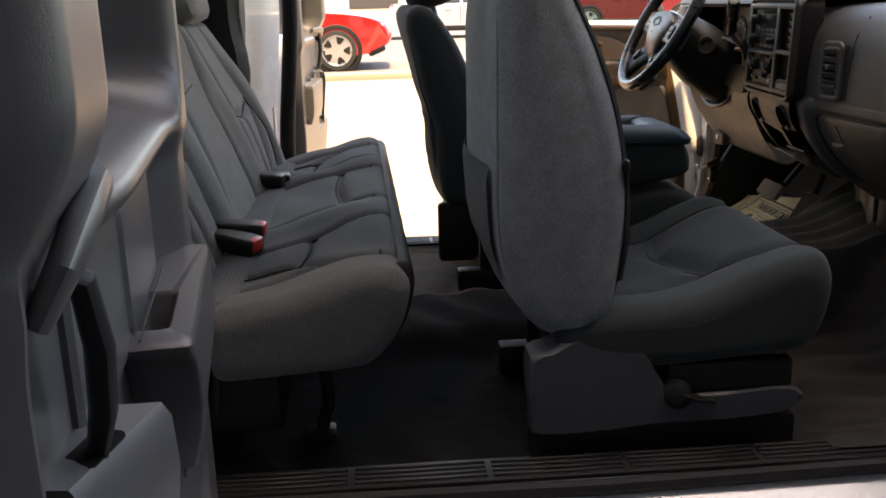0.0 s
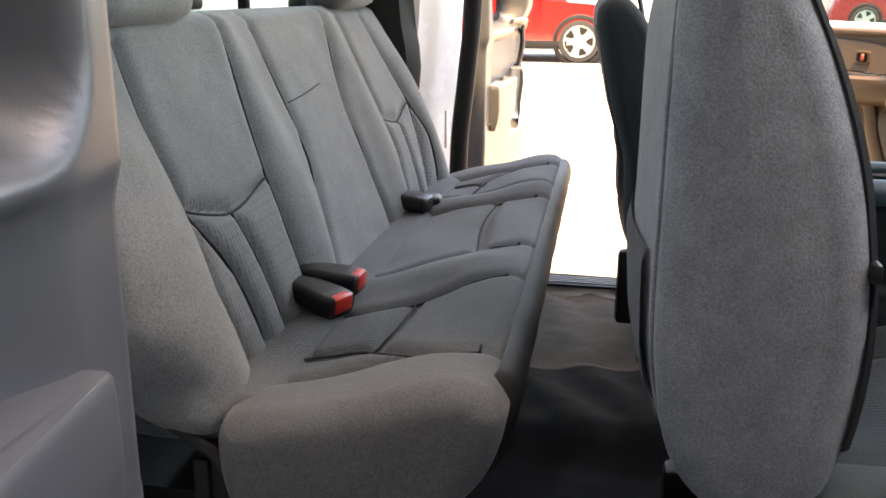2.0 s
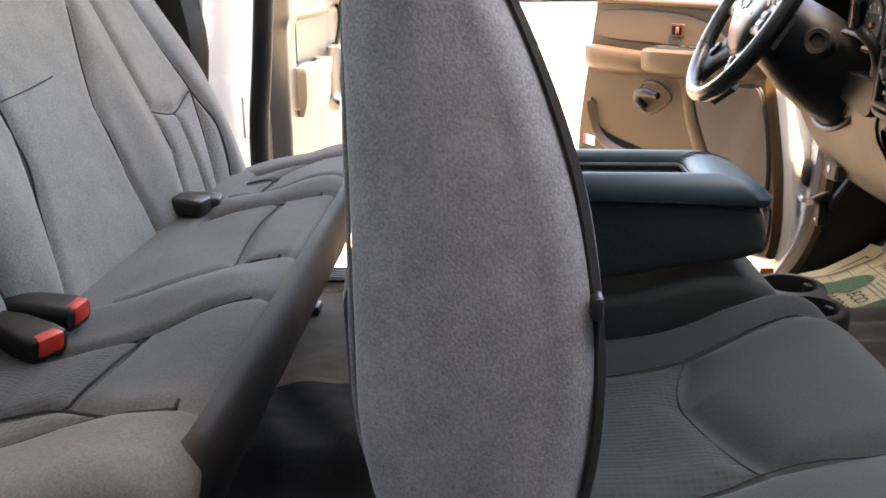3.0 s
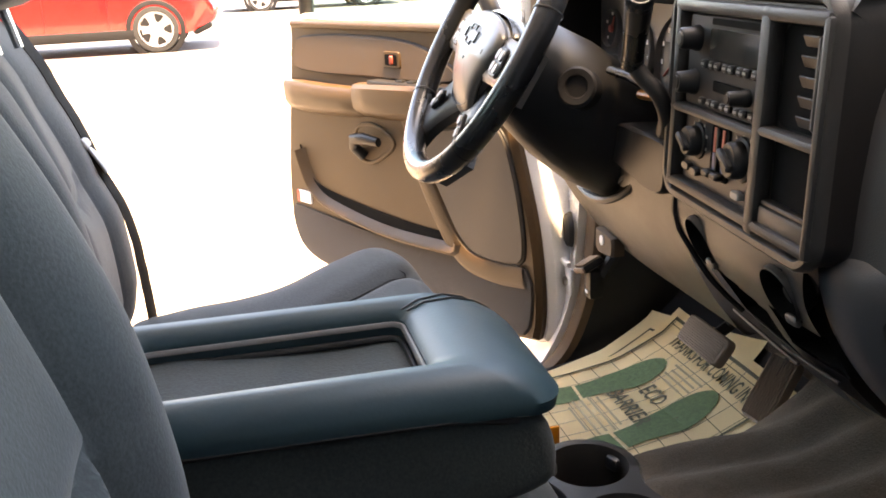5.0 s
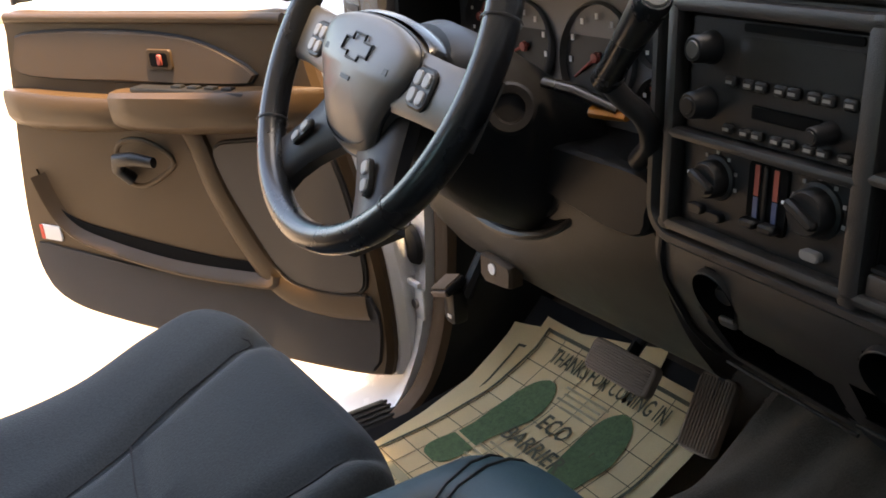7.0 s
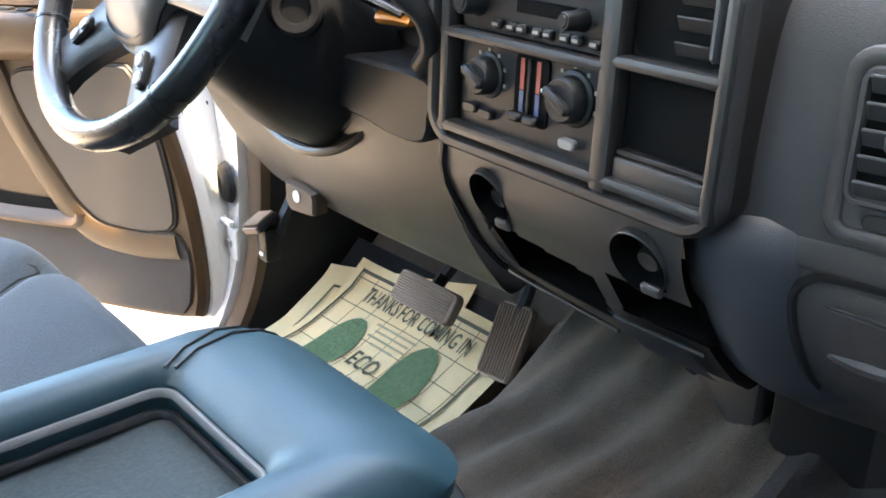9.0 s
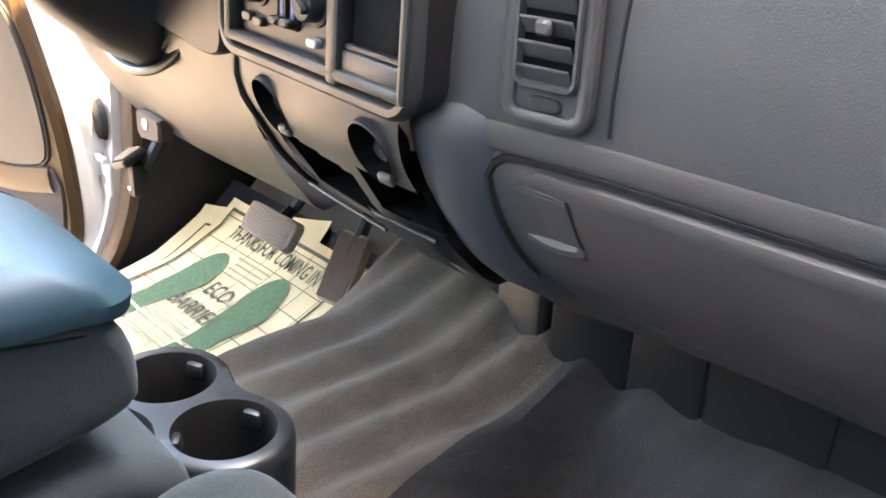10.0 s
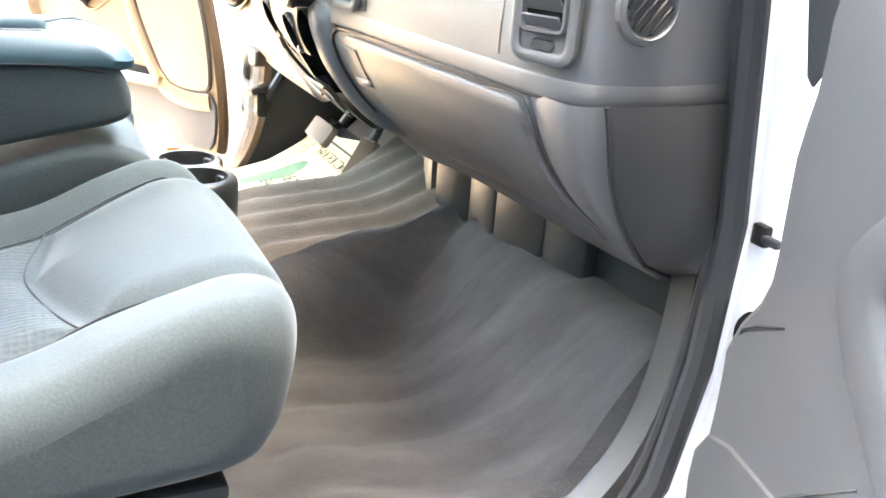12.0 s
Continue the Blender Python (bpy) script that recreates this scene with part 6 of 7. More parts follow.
# ---- doors ----
def front_door(side):
    near_side = side < 0
    e = thing("passenger_door" if near_side else "driver_door", (0.85, side * 0.80, 0.62), "grey front door standing open with moulded armrest and map pocket" if near_side else "taupe front door standing open with moulded armrest and map pocket", "car door")
    M = Matrix(((-0.48, 0, -0.877, 0.808), (side * 0.877, 0, -side * 0.48, side * 0.771), (0, 1, 0, 0), (0, 0, 0, 1)))
    if near_side:
        M = Matrix(((-0.08, 0, -0.997, 0.967), (-0.997, 0, 0.08, -0.836), (0, 1, 0, 0), (0, 0, 0, 1)))
    plastic = DOOR_DARK if near_side else TAN
    out = smooth_line([(-0.03, 0.69), (0.02, 0.655), (0.30, 0.650), (0.60, 0.655), (0.745, 0.675), (0.805, 0.73), (0.812, 0.85), (0.79, 1.0), (0.765, 1.12), (0.745, 1.22), (0.735, 1.25), (0.60, 1.252), (0.20, 1.252), (0.09, 1.245), (0.055, 1.15), (0.01, 1.0), (-0.025, 0.85)], 90, True)
    if near_side:
        out[:, 0] = np.where(out[:, 0] < 0.3, 0.3 + (out[:, 0] - 0.3) * (0.30 - np.interp(out[:, 1], [0.65, 0.912, 0.928, 0.96, 0.985, 1.1, 1.24], [-0.014, -0.012, 0.004, 0.022, 0.026, 0.024, 0.046])) / (0.30 - np.interp(out[:, 1], [0.65, 0.69, 0.85, 1.0, 1.15, 1.245], [0.02, -0.03, -0.025, 0.01, 0.055, 0.09])), out[:, 0])
        out[:, 1] = np.where(out[:, 1] < 0.85, 0.85 + (out[:, 1] - 0.85) * 1.45, out[:, 1])
    big = (out - out.mean(0)) * 1.035 + out.mean(0)
    bm = B()
    plate(bm, big, -0.14, -0.022, M, 0.012)
    part("shell", bm, WHITE, e, "white painted door shell")
    bm = B()
    plate(bm, out, -0.024, 0.0, M, 0.010)
    pan = part("door_panel", bm, plastic, e)
    if near_side:
        # black wedge laid on the shell to paint the gap's shade
        bm = B()
        plate(bm, [(0.012, 1.143), (0.024, 1.162), (0.037, 1.198), (0.032, 1.262), (-0.022, 1.262), (-0.012, 1.209), (0.004, 1.150)], -0.021, -0.018, M)
        part("gap_shade", bm, BLACK, e, "black plate painting the shaded gap between door and fender")
    # carpeted foot of the panel
    bm = B()
    low = smooth_line([(-0.012, 0.69), (0.03, 0.668), (0.30, 0.664), (0.60, 0.668), (0.74, 0.688), (0.79, 0.735), (0.793, 0.80), (0.70, 0.800), (0.45, 0.788), (0.15, 0.794), (-0.005, 0.806)], 60, True)
    plate(bm, low, -0.004, 0.005, M, 0.003)
    part("carpet_foot", bm, CARPET if not near_side else DOOR_DARK, pan, "dark carpeted kick strip")
    # upper cloth insert
    bm = B()
    ins = smooth_line([(0.715, 1.145), (0.718, 1.19), (0.69, 1.213), (0.50, 1.222), (0.30, 1.212), (0.19, 1.175), (0.165, 1.150), (0.24, 1.142), (0.50, 1.138)], 60, True)
    plate(bm, ins, -0.002, 0.008, M, 0.004)
    part("cloth_insert", bm, TAN_CLOTH if not near_side else DOOR_DARK, pan, "padded insert above the armrest")
    bm = B()
    ridge(bm, ins, 0.007, 0.005, -0.001, M)
    part("insert_seam", bm, BLACK, pan)
    # sill band under the glass
    bm = B()
    tube(bm, [M @ Vector((s, 1.243, 0.002)) for s in np.linspace(0.10, 0.725, 16)], 0.009, 10)
    part("glass_ledge", bm, plastic, pan)
    # armrest
    bm = B()
    rows = []
    pod = ((0.475, 1.118, 1.078, 0.0), (0.470, 1.122, 1.072, 0.030), (0.455, 1.126, 1.068, 0.046), (0.40, 1.130, 1.066, 0.054), (0.30, 1.134, 1.070, 0.056), (0.20, 1.138, 1.078, 0.052), (0.12, 1.142, 1.088, 0.040), (0.06, 1.142, 1.096, 0.012), (0.04, 1.14, 1.10, 0.0))
    pad_ = ((0.775, 1.108, 1.066, 0.002), (0.755, 1.114, 1.060, 0.024), (0.70, 1.116, 1.056, 0.036), (0.60, 1.114, 1.056, 0.040), (0.52, 1.114, 1.060, 0.040), (0.46, 1.114, 1.066, 0.038), (0.42, 1.114, 1.070, 0.0))
    whole = ((0.765, 1.118, 1.079, 0.003), (0.745, 1.122, 1.074, 0.025), (0.66, 1.122, 1.072, 0.038), (0.50, 1.112, 1.064, 0.045), (0.40, 1.112, 1.062, 0.049), (0.34, 1.124, 1.072, 0.054), (0.22, 1.136, 1.086, 0.051), (0.12, 1.142, 1.099, 0.037), (0.06, 1.142, 1.109, 0.010), (0.04, 1.14, 1.114, 0.0))
    arm_row = (lambda s, zt, zb, d: [M @ Vector((s, z, q)) for z, q in ((zt, -0.002), (zt + 0.002, d * 0.5), (zt, d * 0.86), (zt - 0.008, d), ((zt + zb) / 2, d), (zb + 0.008, d * 0.93), (zb, d * 0.75), (zb - 0.012, d * 0.3), (zb - 0.016, -0.002))])
    if not near_side:
        grid(bm, [arm_row(*r) for r in pad_])
        part("arm_pad", bm, plastic, pan, "padded rear length of the armrest")
        bm = B()
    for s, zt, zb, d in whole if near_side else pod:
        rows.append(arm_row(0.36 + (s - 0.04) * 0.55 if near_side else s, zt, zb, d))
    vs = grid(bm, rows)
    arm = part("armrest", bm, plastic, pan)
    bm = B()
    box(bm, (0.28, 1.133, 0.030), (0.24, 0.012, 0.032), 0.005, M)
    sw = part("switch_panel", bm, BEZEL, arm, "dark window switch panel")
    for k, s in enumerate((0.20, 0.235, 0.27, 0.305)):
        bm = B()
        box(bm, (s, 1.140, 0.030), (0.022, 0.007, 0.014), 0.003, M)
        part("switch", bm, BLACK, sw)
    # lock slide, inside handle
    bm = B()
    plate(bm, rrect(0.055, 0.034, 0.006, 4, 0.356, 1.178), 0.004, 0.011, M, 0.002)
    lk = part("lock_slide", bm, plastic, pan, "door lock slide in a square surround")
    bm = B()
    plate(bm, rrect(0.038, 0.022, 0.004, 4, 0.356, 1.178), 0.010, 0.0125, M)
    part("lock_well", bm, DARK, lk)
    bm = B()
    box(bm, (0.352, 1.178, 0.014), (0.010, 0.018, 0.006), 0.002, M, 1)
    part("lock_tab", bm, WRED, lk)
    bm = B()
    o = smooth_line([(0.515, 0.99), (0.50, 1.025), (0.45, 1.035), (0.40, 1.022), (0.375, 1.0), (0.41, 0.972), (0.46, 0.95), (0.50, 0.958)], 40, True)
    ridge(bm, o, 0.010, 0.004, 0.0, M)
    plate(bm, o, -0.002, 0.0012, M)
    cupn = part("handle_cup", bm, plastic, pan, "recessed cup behind the inside handle")
    bm = B()
    tube(bm, [M @ Vector(v) for v in ((0.480, 0.962, 0.004), (0.492, 0.985, 0.022), (0.480, 1.004, 0.030), (0.44, 1.010, 0.032), (0.395, 1.006, 0.028))], [0.016, 0.014, 0.013, 0.013, 0.010], 12, flat=0.8)
    part("inside_handle", bm, BLACK, pan, "black pull handle")
    # sweeping crease, speaker panel and map pocket
    if near_side:
        for ln in ([(0.004, 0.912, -0.002), (0.012, 0.925, 0.0), (0.03, 0.936, 0.0005), (0.06, 0.948, 0.0)], [(0.06, 0.772, 0.0), (0.11, 0.815, 0.0005), (0.17, 0.862, 0.0)]):
            bm = B()
            tube(bm, [M @ Vector(v) for v in ln], [0.001] + [0.0022] * (len(ln) - 2) + [0.001], 6)
            part("fold", bm, BLACK, pan)
    bm = B()
    sp = smooth_line([(0.275, 1.035), (0.20, 1.052), (0.08, 1.065), (0.045, 1.05), (0.012, 0.95), (0.0, 0.835), (0.03, 0.808), (0.115, 0.806), (0.17, 0.83), (0.22, 0.90), (0.265, 0.98)], 60, True)
    if near_side:
        sp = sp * 0.6 + np.array([0.30, 0.40])
    plate(bm, sp, -0.002, 0.007 if not near_side else 0.002, M, 0.004 if not near_side else 0.001)
    part("speaker_panel", bm, KICK if not near_side else DOOR_DARK, pan, "dark speaker panel")
    bm = B()
    ridge(bm, sp, 0.006, 0.004 if not near_side else 0.001, 0.0, M)
    part("speaker_rim", bm, BLACK if not near_side else plastic, pan)
    bm = B()
    cr = smooth_line([(0.325, 1.075), (0.305, 1.03), (0.283, 0.96), (0.225, 0.86), (0.165, 0.797), (0.08, 0.783), (0.0, 0.79)] if not near_side else [(0.24, 1.12), (0.165, 1.075), (0.128, 1.025), (0.138, 0.985), (0.165, 0.94), (0.22, 0.87), (0.30, 0.80)], 30)
    band(bm, cr, [(-0.030, -0.002), (-0.022, 0.007), (-0.012, 0.010), (0.010, 0.010), (0.018, 0.007), (0.022, -0.002)], M)
    part("swept_rib", bm, plastic, pan)
    # map pocket: a flat shade-black plate for its long mouth, a thin moulded lip below
    bm = B()
    lip = smooth_line([(0.745, 0.945), (0.722, 0.890), (0.690, 0.850), (0.62, 0.822), (0.42, 0.797), (0.215, 0.799), (0.183, 0.806), (0.178, 0.822)], 44)
    band(bm, lip, [(-0.012, -0.001), (-0.006, 0.014), (0.0, 0.018), (0.007, 0.015), (0.016, 0.004), (0.028, -0.001)], M)
    mp = part("map_pocket", bm, plastic, pan, "long moulded map pocket")
    bm = B()
    mo = smooth_line([(0.742, 0.958), (0.716, 0.906), (0.668, 0.868), (0.52, 0.848), (0.33, 0.835), (0.20, 0.834), (0.183, 0.822), (0.20, 0.804), (0.42, 0.800), (0.64, 0.826), (0.700, 0.860)], 60, True)
    plate(bm, mo, -0.001, 0.003, M)
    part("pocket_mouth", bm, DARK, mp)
    bm = B()
    plate(bm, rrect(0.058, 0.030, 0.004, 3, 0.742, 0.828), -0.01, 0.004, M, 0.001)
    rf = part("reflector", bm, PALE, pan, "white and red door reflector")
    bm = B()
    plate(bm, rrect(0.010, 0.03, 0.002, 3, 0.766, 0.828), 0.003, 0.0048, M)
    part("red_end", bm, RED, rf)
    # window frame and glass
    bm = B()
    fr = [(0.10, 1.24), (0.20, 1.40), (0.42, 1.75), (0.60, 1.80), (0.71, 1.77), (0.735, 1.50), (0.742, 1.24)]
    tube(bm, [M @ Vector((s, z, -0.05)) for s, z in smooth_line(fr, 40)], 0.018, 10)
    part("window_frame", bm, BLACK, e, "black window frame")
    bm = B()
    g = [(0.10, 1.23), (0.20, 1.40), (0.42, 1.74), (0.60, 1.79), (0.705, 1.76), (0.73, 1.50), (0.735, 1.23)]
    plate(bm, g, -0.056, -0.052, M)
    gl = part("window_glass", bm, TINT, e)
    gl.visible_shadow = False
    return e


front_door(1)
front_door(-1)


def rear_door(side):
    e = thing("rear_access_door", (-0.42, side * 1.0, 0.62), "grey rear access door swung open with armrest shelf and pocket", "car door", "rear access doors")
    c_, s_ = (0.13, 0.991) if side < 0 else (0.05, 0.9987)
    M = Matrix(((c_, 0, s_, -0.40), (side * s_, 0, -side * c_, side * 0.95), (0, 1, 0, 0), (0, 0, 0, 1)))
    W = 0.775
    bm = B()
    plate(bm, smooth_line([(0.016, 0.625), (0.30, 0.605), (0.73, 0.615), (0.75, 0.80), (0.75, 1.205), (0.30, 1.21), (0.016, 1.205), (0.014, 0.9)], 70, True), -0.13, -0.02, M, 0.012)
    part("shell", bm, WHITE, e, "white painted door shell")
    # one moulded skin: hinge column, belt and lower swell, drawn in round the window
    cx, cz, hx, hz, rr = 0.3475, 1.511, 0.2625, 0.249, 0.045

    def sdf(s, z):
        qx, qy = abs(s - cx) - hx + rr, abs(z - cz) - hz + rr
        return math.hypot(max(qx, 0), max(qy, 0)) + min(max(qx, qy), 0) - rr

    def skin(s, z):
        col = 0.036 * (1 - float(step(s, 0.085, 0.165))) + 0.048 * max(float(step(s, 0.590, 0.63) * step(z, 1.19, 1.31)), 0.45 * float(step(s, 0.715, 0.755)))
        belt = 0.034 * math.exp(-((min(z, 1.222) - 1.222) / 0.022) ** 2) * (1 - 0.6 * float(step(s, 0.45, 0.60)))
        low = (0.037 * float(step(1.0 - 0.06 * float(step(s, 0.425, 0.435)) - z, 0.0, 0.05)) - 0.03 * float(step(0.92 - z, 0, 0.3)))
        d = max(col, belt, low) + 0.25 * min(col, belt)
        if z > 1.15:
            d -= (d + 0.052) * (1 - float(step(sdf(s, z), 0.0, 0.036)))
        if s > W - 0.03:
            d -= 0.08 * ((s - W + 0.03) / 0.03) ** 2
        if s < 0.012:
            d -= 0.030 * ((0.012 - s) / 0.024) ** 2 * 1.6
        return d - 0.004

    bm = B()
    vs = []
    for s in np.linspace(-0.012, W, 100):
        row = []
        for z in np.linspace(0.60, 1.80, 170):
            k = sdf(s, z)
            a, b = s, z
            if -0.013 < k < 0:
                gx, gz = (sdf(s + 1e-4, z) - k) / 1e-4, (sdf(s, z + 1e-4) - k) / 1e-4
                a, b, k = s - gx * k, z - gz * k, 0
            row.append(bm.verts.new(M @ Vector((a, b, skin(a, b)))) if k >= 0 else None)
        vs.append(row)
    for i in range(99):
        for j in range(169):
            q = (vs[i][j], vs[i + 1][j], vs[i + 1][j + 1], vs[i][j + 1])
            if all(v is not None for v in q):
                bm.faces.new(q)
    for v in [v for v in bm.verts if not v.link_faces]:
        bm.verts.remove(v)
    pan = part("door_panel", bm, TRIM_DOOR, e, smooth=60)
    # sunken insert: a flat field with a raised pad towards the hinge
    for s0, s1, z0, z1, d in ((0.183, 0.60, 1.075, 1.203, 0.004), (0.188, 0.392, 1.085, 1.200, 0.008)):
        bm = B()
        plate(bm, rrect(s1 - s0, z1 - z0, 0.012, 5, (s0 + s1) / 2, (z0 + z1) / 2), -0.010, d, M, 0.004)
        part("insert_panel", bm, TRIM_DOOR, pan)
    # black bars paint the shadow line along the insert's edges
    bm = B()
    tube(bm, [M @ Vector(v) for v in ((0.60, 1.206, 0.001), (0.40, 1.206, 0.001), (0.205, 1.205, 0.002), (0.187, 1.196, 0.002), (0.184, 1.15, 0.002), (0.184, 1.095, 0.002))], 0.0042, 6)
    part("insert_shadow_line", bm, BLACK, pan)
    bm = B()
    tube(bm, [M @ Vector((u, 1.0865, 0.0135)) for u in np.linspace(0.19, 0.41, 9)], 0.0010, 6)
    part("insert_shadow_line", bm, BLACK, pan)
    # armrest shelf with a cup recess, its near end scooped out under the top
    bm = B()
    rows = []
    for w, h, r, a, b, z, reach in ((0.314, 0.050, 0.005, 0.247, 0.0205, 0.955, -0.020), (0.318, 0.060, 0.005, 0.247, 0.0240, 0.985, -0.030), (0.318, 0.064, 0.006, 0.247, 0.0250, 1.010, -0.032), (0.318, 0.064, 0.007, 0.247, 0.0250, 1.035, -0.028), (0.318, 0.064, 0.008, 0.247, 0.0250, 1.052, -0.018), (0.318, 0.064, 0.008, 0.247, 0.0250, 1.064, -0.006), (0.318, 0.063, 0.008, 0.247, 0.0245, 1.072, 0.004), (0.317, 0.062, 0.007, 0.247, 0.0245, 1.079, 0.008), (0.312, 0.058, 0.006, 0.247, 0.0240, 1.084, 0.006), (0.114, 0.036, 0.008, 0.322, 0.0175, 1.084, 0.0), (0.108, 0.031, 0.007, 0.322, 0.0175, 1.080, 0.0), (0.086, 0.020, 0.005, 0.316, 0.0175, 1.026, 0.0)):
        rows.append([M @ Vector((u + (reach * (u - 0.25) / 0.156 if u > 0.25 else 0.0), z, v)) for u, v in rrect(w, h, r, 5, a, b)])
    vs = grid(bm, rows, False, True)
    cap(bm, vs[-1])
    shf = part("armrest_shelf", bm, TRIM_DOOR, pan, "moulded armrest shelf with cup recess", smooth=50)
    bm = B()
    tube(bm, [M @ Vector((s, 0.978 - 0.10 * (s - 0.06), 0.033)) for s in (0.05, 0.20, 0.38)], 0.0025, 6)
    part("crease", bm, TRIM_DOOR, pan)
    # release lever in its cup at the free edge
    bm = B()
    rows = []
    for u in np.linspace(0, 1, 9):
        s_, dd = 0.690 - 0.13 * u, 0.010 + 0.034 * u
        rows.append([M @ Vector((s_, z, q)) for z, q in ((1.110 - 0.012 * u, -0.004), (1.108 - 0.012 * u, dd), (1.098 - 0.012 * u, dd + 0.006), (1.05, dd + 0.008), (0.98, dd), (0.90, dd * 0.6 + 0.01))])
    grid(bm, rows)
    cup = part("lever_cup", bm, TRIM_DOOR, pan, "pale cup round the release lever")
    bm = B()
    plate(bm, rrect(0.050, 0.022, 0.008, 4, 0.0, 0.0), 0.0, 0.0012, M @ Matrix.Translation((0.640, 1.1045, 0.014)) @ Matrix.Rotation(radians(19), 4, "Y") @ Matrix.Rotation(radians(-90), 4, "X"))
    part("lever_well", bm, DARK, cup)
    bm = B()
    tube(bm, [M @ Vector(v) for v in ((0.672, 1.222, 0.008), (0.668, 1.214, 0.026), (0.660, 1.175, 0.029), (0.650, 1.135, 0.025), (0.640, 1.100, 0.016))], [0.008, 0.011, 0.0115, 0.011, 0.008], 10, flat=0.7)
    part("release_lever", bm, BLACK, pan, "black release lever")
    bm = B()
    tube(bm, [M @ Vector(v) for v in ((0.712, 1.205, 0.012), (0.708, 1.230, 0.026), (0.685, 1.246, 0.032), (0.62, 1.252, 0.030), (0.530, 1.250, 0.012))], [0.010, 0.012, 0.013, 0.013, 0.010], 10, flat=0.7)
    part("grab_end", bm, TRIM_DOOR, pan)
    # window: surround, seal, glass and badge
    bm = B()
    hole = rrect(2 * hx, 2 * hz, rr, 8, cx, cz)
    ridge(bm, hole, 0.024, 0.010, -0.052, M)
    part("window_seal", bm, RUBBER, e, "black rubber window seal")
    bm = B()
    plate(bm, hole, -0.054, -0.050, M)
    gl = part("window_glass", bm, TINT, e)
    gl.visible_shadow = False
    bm = B()
    plate(bm, rrect(0.078, 0.023, 0.007, 4, 0.160, 1.2845), -0.0495, -0.047, M)
    bd = part("badge", bm, BLACK, e, "black badge at the corner of the glass")
    bm = B()
    for q0, q1 in (((0.185, 1.2910), (0.185, 1.2780)), ((0.185, 1.2780), (0.166, 1.2780)), ((0.154, 1.2910), (0.136, 1.2910)), ((0.154, 1.2910), (0.154, 1.2845)), ((0.154, 1.2845), (0.136, 1.2845)), ((0.136, 1.2845), (0.136, 1.2780)), ((0.136, 1.2780), (0.154, 1.2780))):
        box(bm, ((q0[0] + q1[0]) / 2, (q0[1] + q1[1]) / 2, -0.0465), (abs(q0[0] - q1[0]) + 0.0018, abs(q0[1] - q1[1]) + 0.0018, 0.001), 0, M)
    part("badge_mark", bm, BUTTON, bd)
    return e


rear_door(-1)
rear_door(1)

# ---- between the front seats ----
console = thing("centre_console", (0.36, -0.115, 0.62), "folded centre seat with blue-black vinyl armrest tray", "console")
bm = B()


def cons_disp(y, p, q, nr):
    return 0.003 * np.sin(30 * p) * np.clip(nr[:, 1], 0, 1)


stuffed(bm, [(0.17, 0.80), (0.17, 0.90), (0.30, 0.915), (0.45, 0.945), (0.53, 0.935), (0.552, 0.90), (0.55, 0.82), (0.52, 0.79), (0.30, 0.78)], -0.215, 0.02, 0.02, 30, 80, cons_disp, 0.003)
part("seat_cushion", bm, FABRIC_MID, console, "charcoal centre seat cushion")
bm = B()
stuffed(bm, [(0.17, 0.94), (0.17, 1.048), (0.30, 1.054), (0.46, 1.052), (0.508, 1.040), (0.522, 1.00), (0.505, 0.975), (0.40, 0.955), (0.28, 0.935)], -0.210, -0.018, 0.014, 24, 80, cons_disp, 0.002)
part("folded_back", bm, FABRIC_MID, console, "charcoal cloth underside of the armrest")
# armrest lid: a padded rim round a sunken tray
bm = B()
ring_o = rrect(0.36, 0.196, 0.036, 8, 0.345, -0.115)
ring_i = rrect(0.225, 0.118, 0.014, 8, 0.320, -0.115)
O, I = np.array(ring_o), np.array(ring_i)
Z = lambda x: 1.078 - 0.013 * float(step(x, 0.44, 0.53))
rows = []
for f, dz, k in ((0.0, -0.027, -0.006), (0.0, -0.023, 0.003), (0.0, -0.013, 0.005), (0.06, -0.003, 0), (0.2, 0.004, 0), (0.45, 0.008, 0), (0.75, 0.006, 0), (0.93, 0.001, 0), (1.0, -0.006, 0), (1.0, -0.030, 0)):
    row = []
    for o, i in zip(O, I):
        p = o + (i - o) * f
        if k:
            c = np.array([0.345, -0.115])
            p = p + (p - c) / np.linalg.norm(p - c) * k
        row.append((p[0], p[1], Z(p[0]) + dz))
    rows.append(row)
vs = grid(bm, rows, False, True)
lid = part("armrest_lid", bm, VINYL, console, "padded blue-black vinyl rim")
bm = B()
plate(bm, ring_i, 1.046, 1.049)
tray = part("tray_floor", bm, BLACK, lid, "sunken black tray")
for z, i2 in ((1.072, 0.0), (1.061, 0.003)):
    bm = B()
    ridge(bm, rrect(0.223 - 2 * i2, 0.116 - 2 * i2, 0.013, 6, 0.320, -0.115), 0.005, 0.004, z - 0.006)
    part("tray_rim", bm, TRIM if z > 1.07 else BLACK, tray)
bm = B()
for i in (3, 5):
    tube(bm, [Vector(rows[k][i]) + Vector((0, 0, 0.0006)) for k in range(2, 8)], 0.0011, 6)
part("stitching", bm, BLACK, lid, "double stitched seam")
bm = B()
tube(bm, [(0.19, -0.2115, 1.0525), (0.36, -0.2125, 1.0515), (0.44, -0.2125, 1.0500), (0.49, -0.2080, 1.0400)], 0.003, 6)
part("lid_gap", bm, BLACK, console)

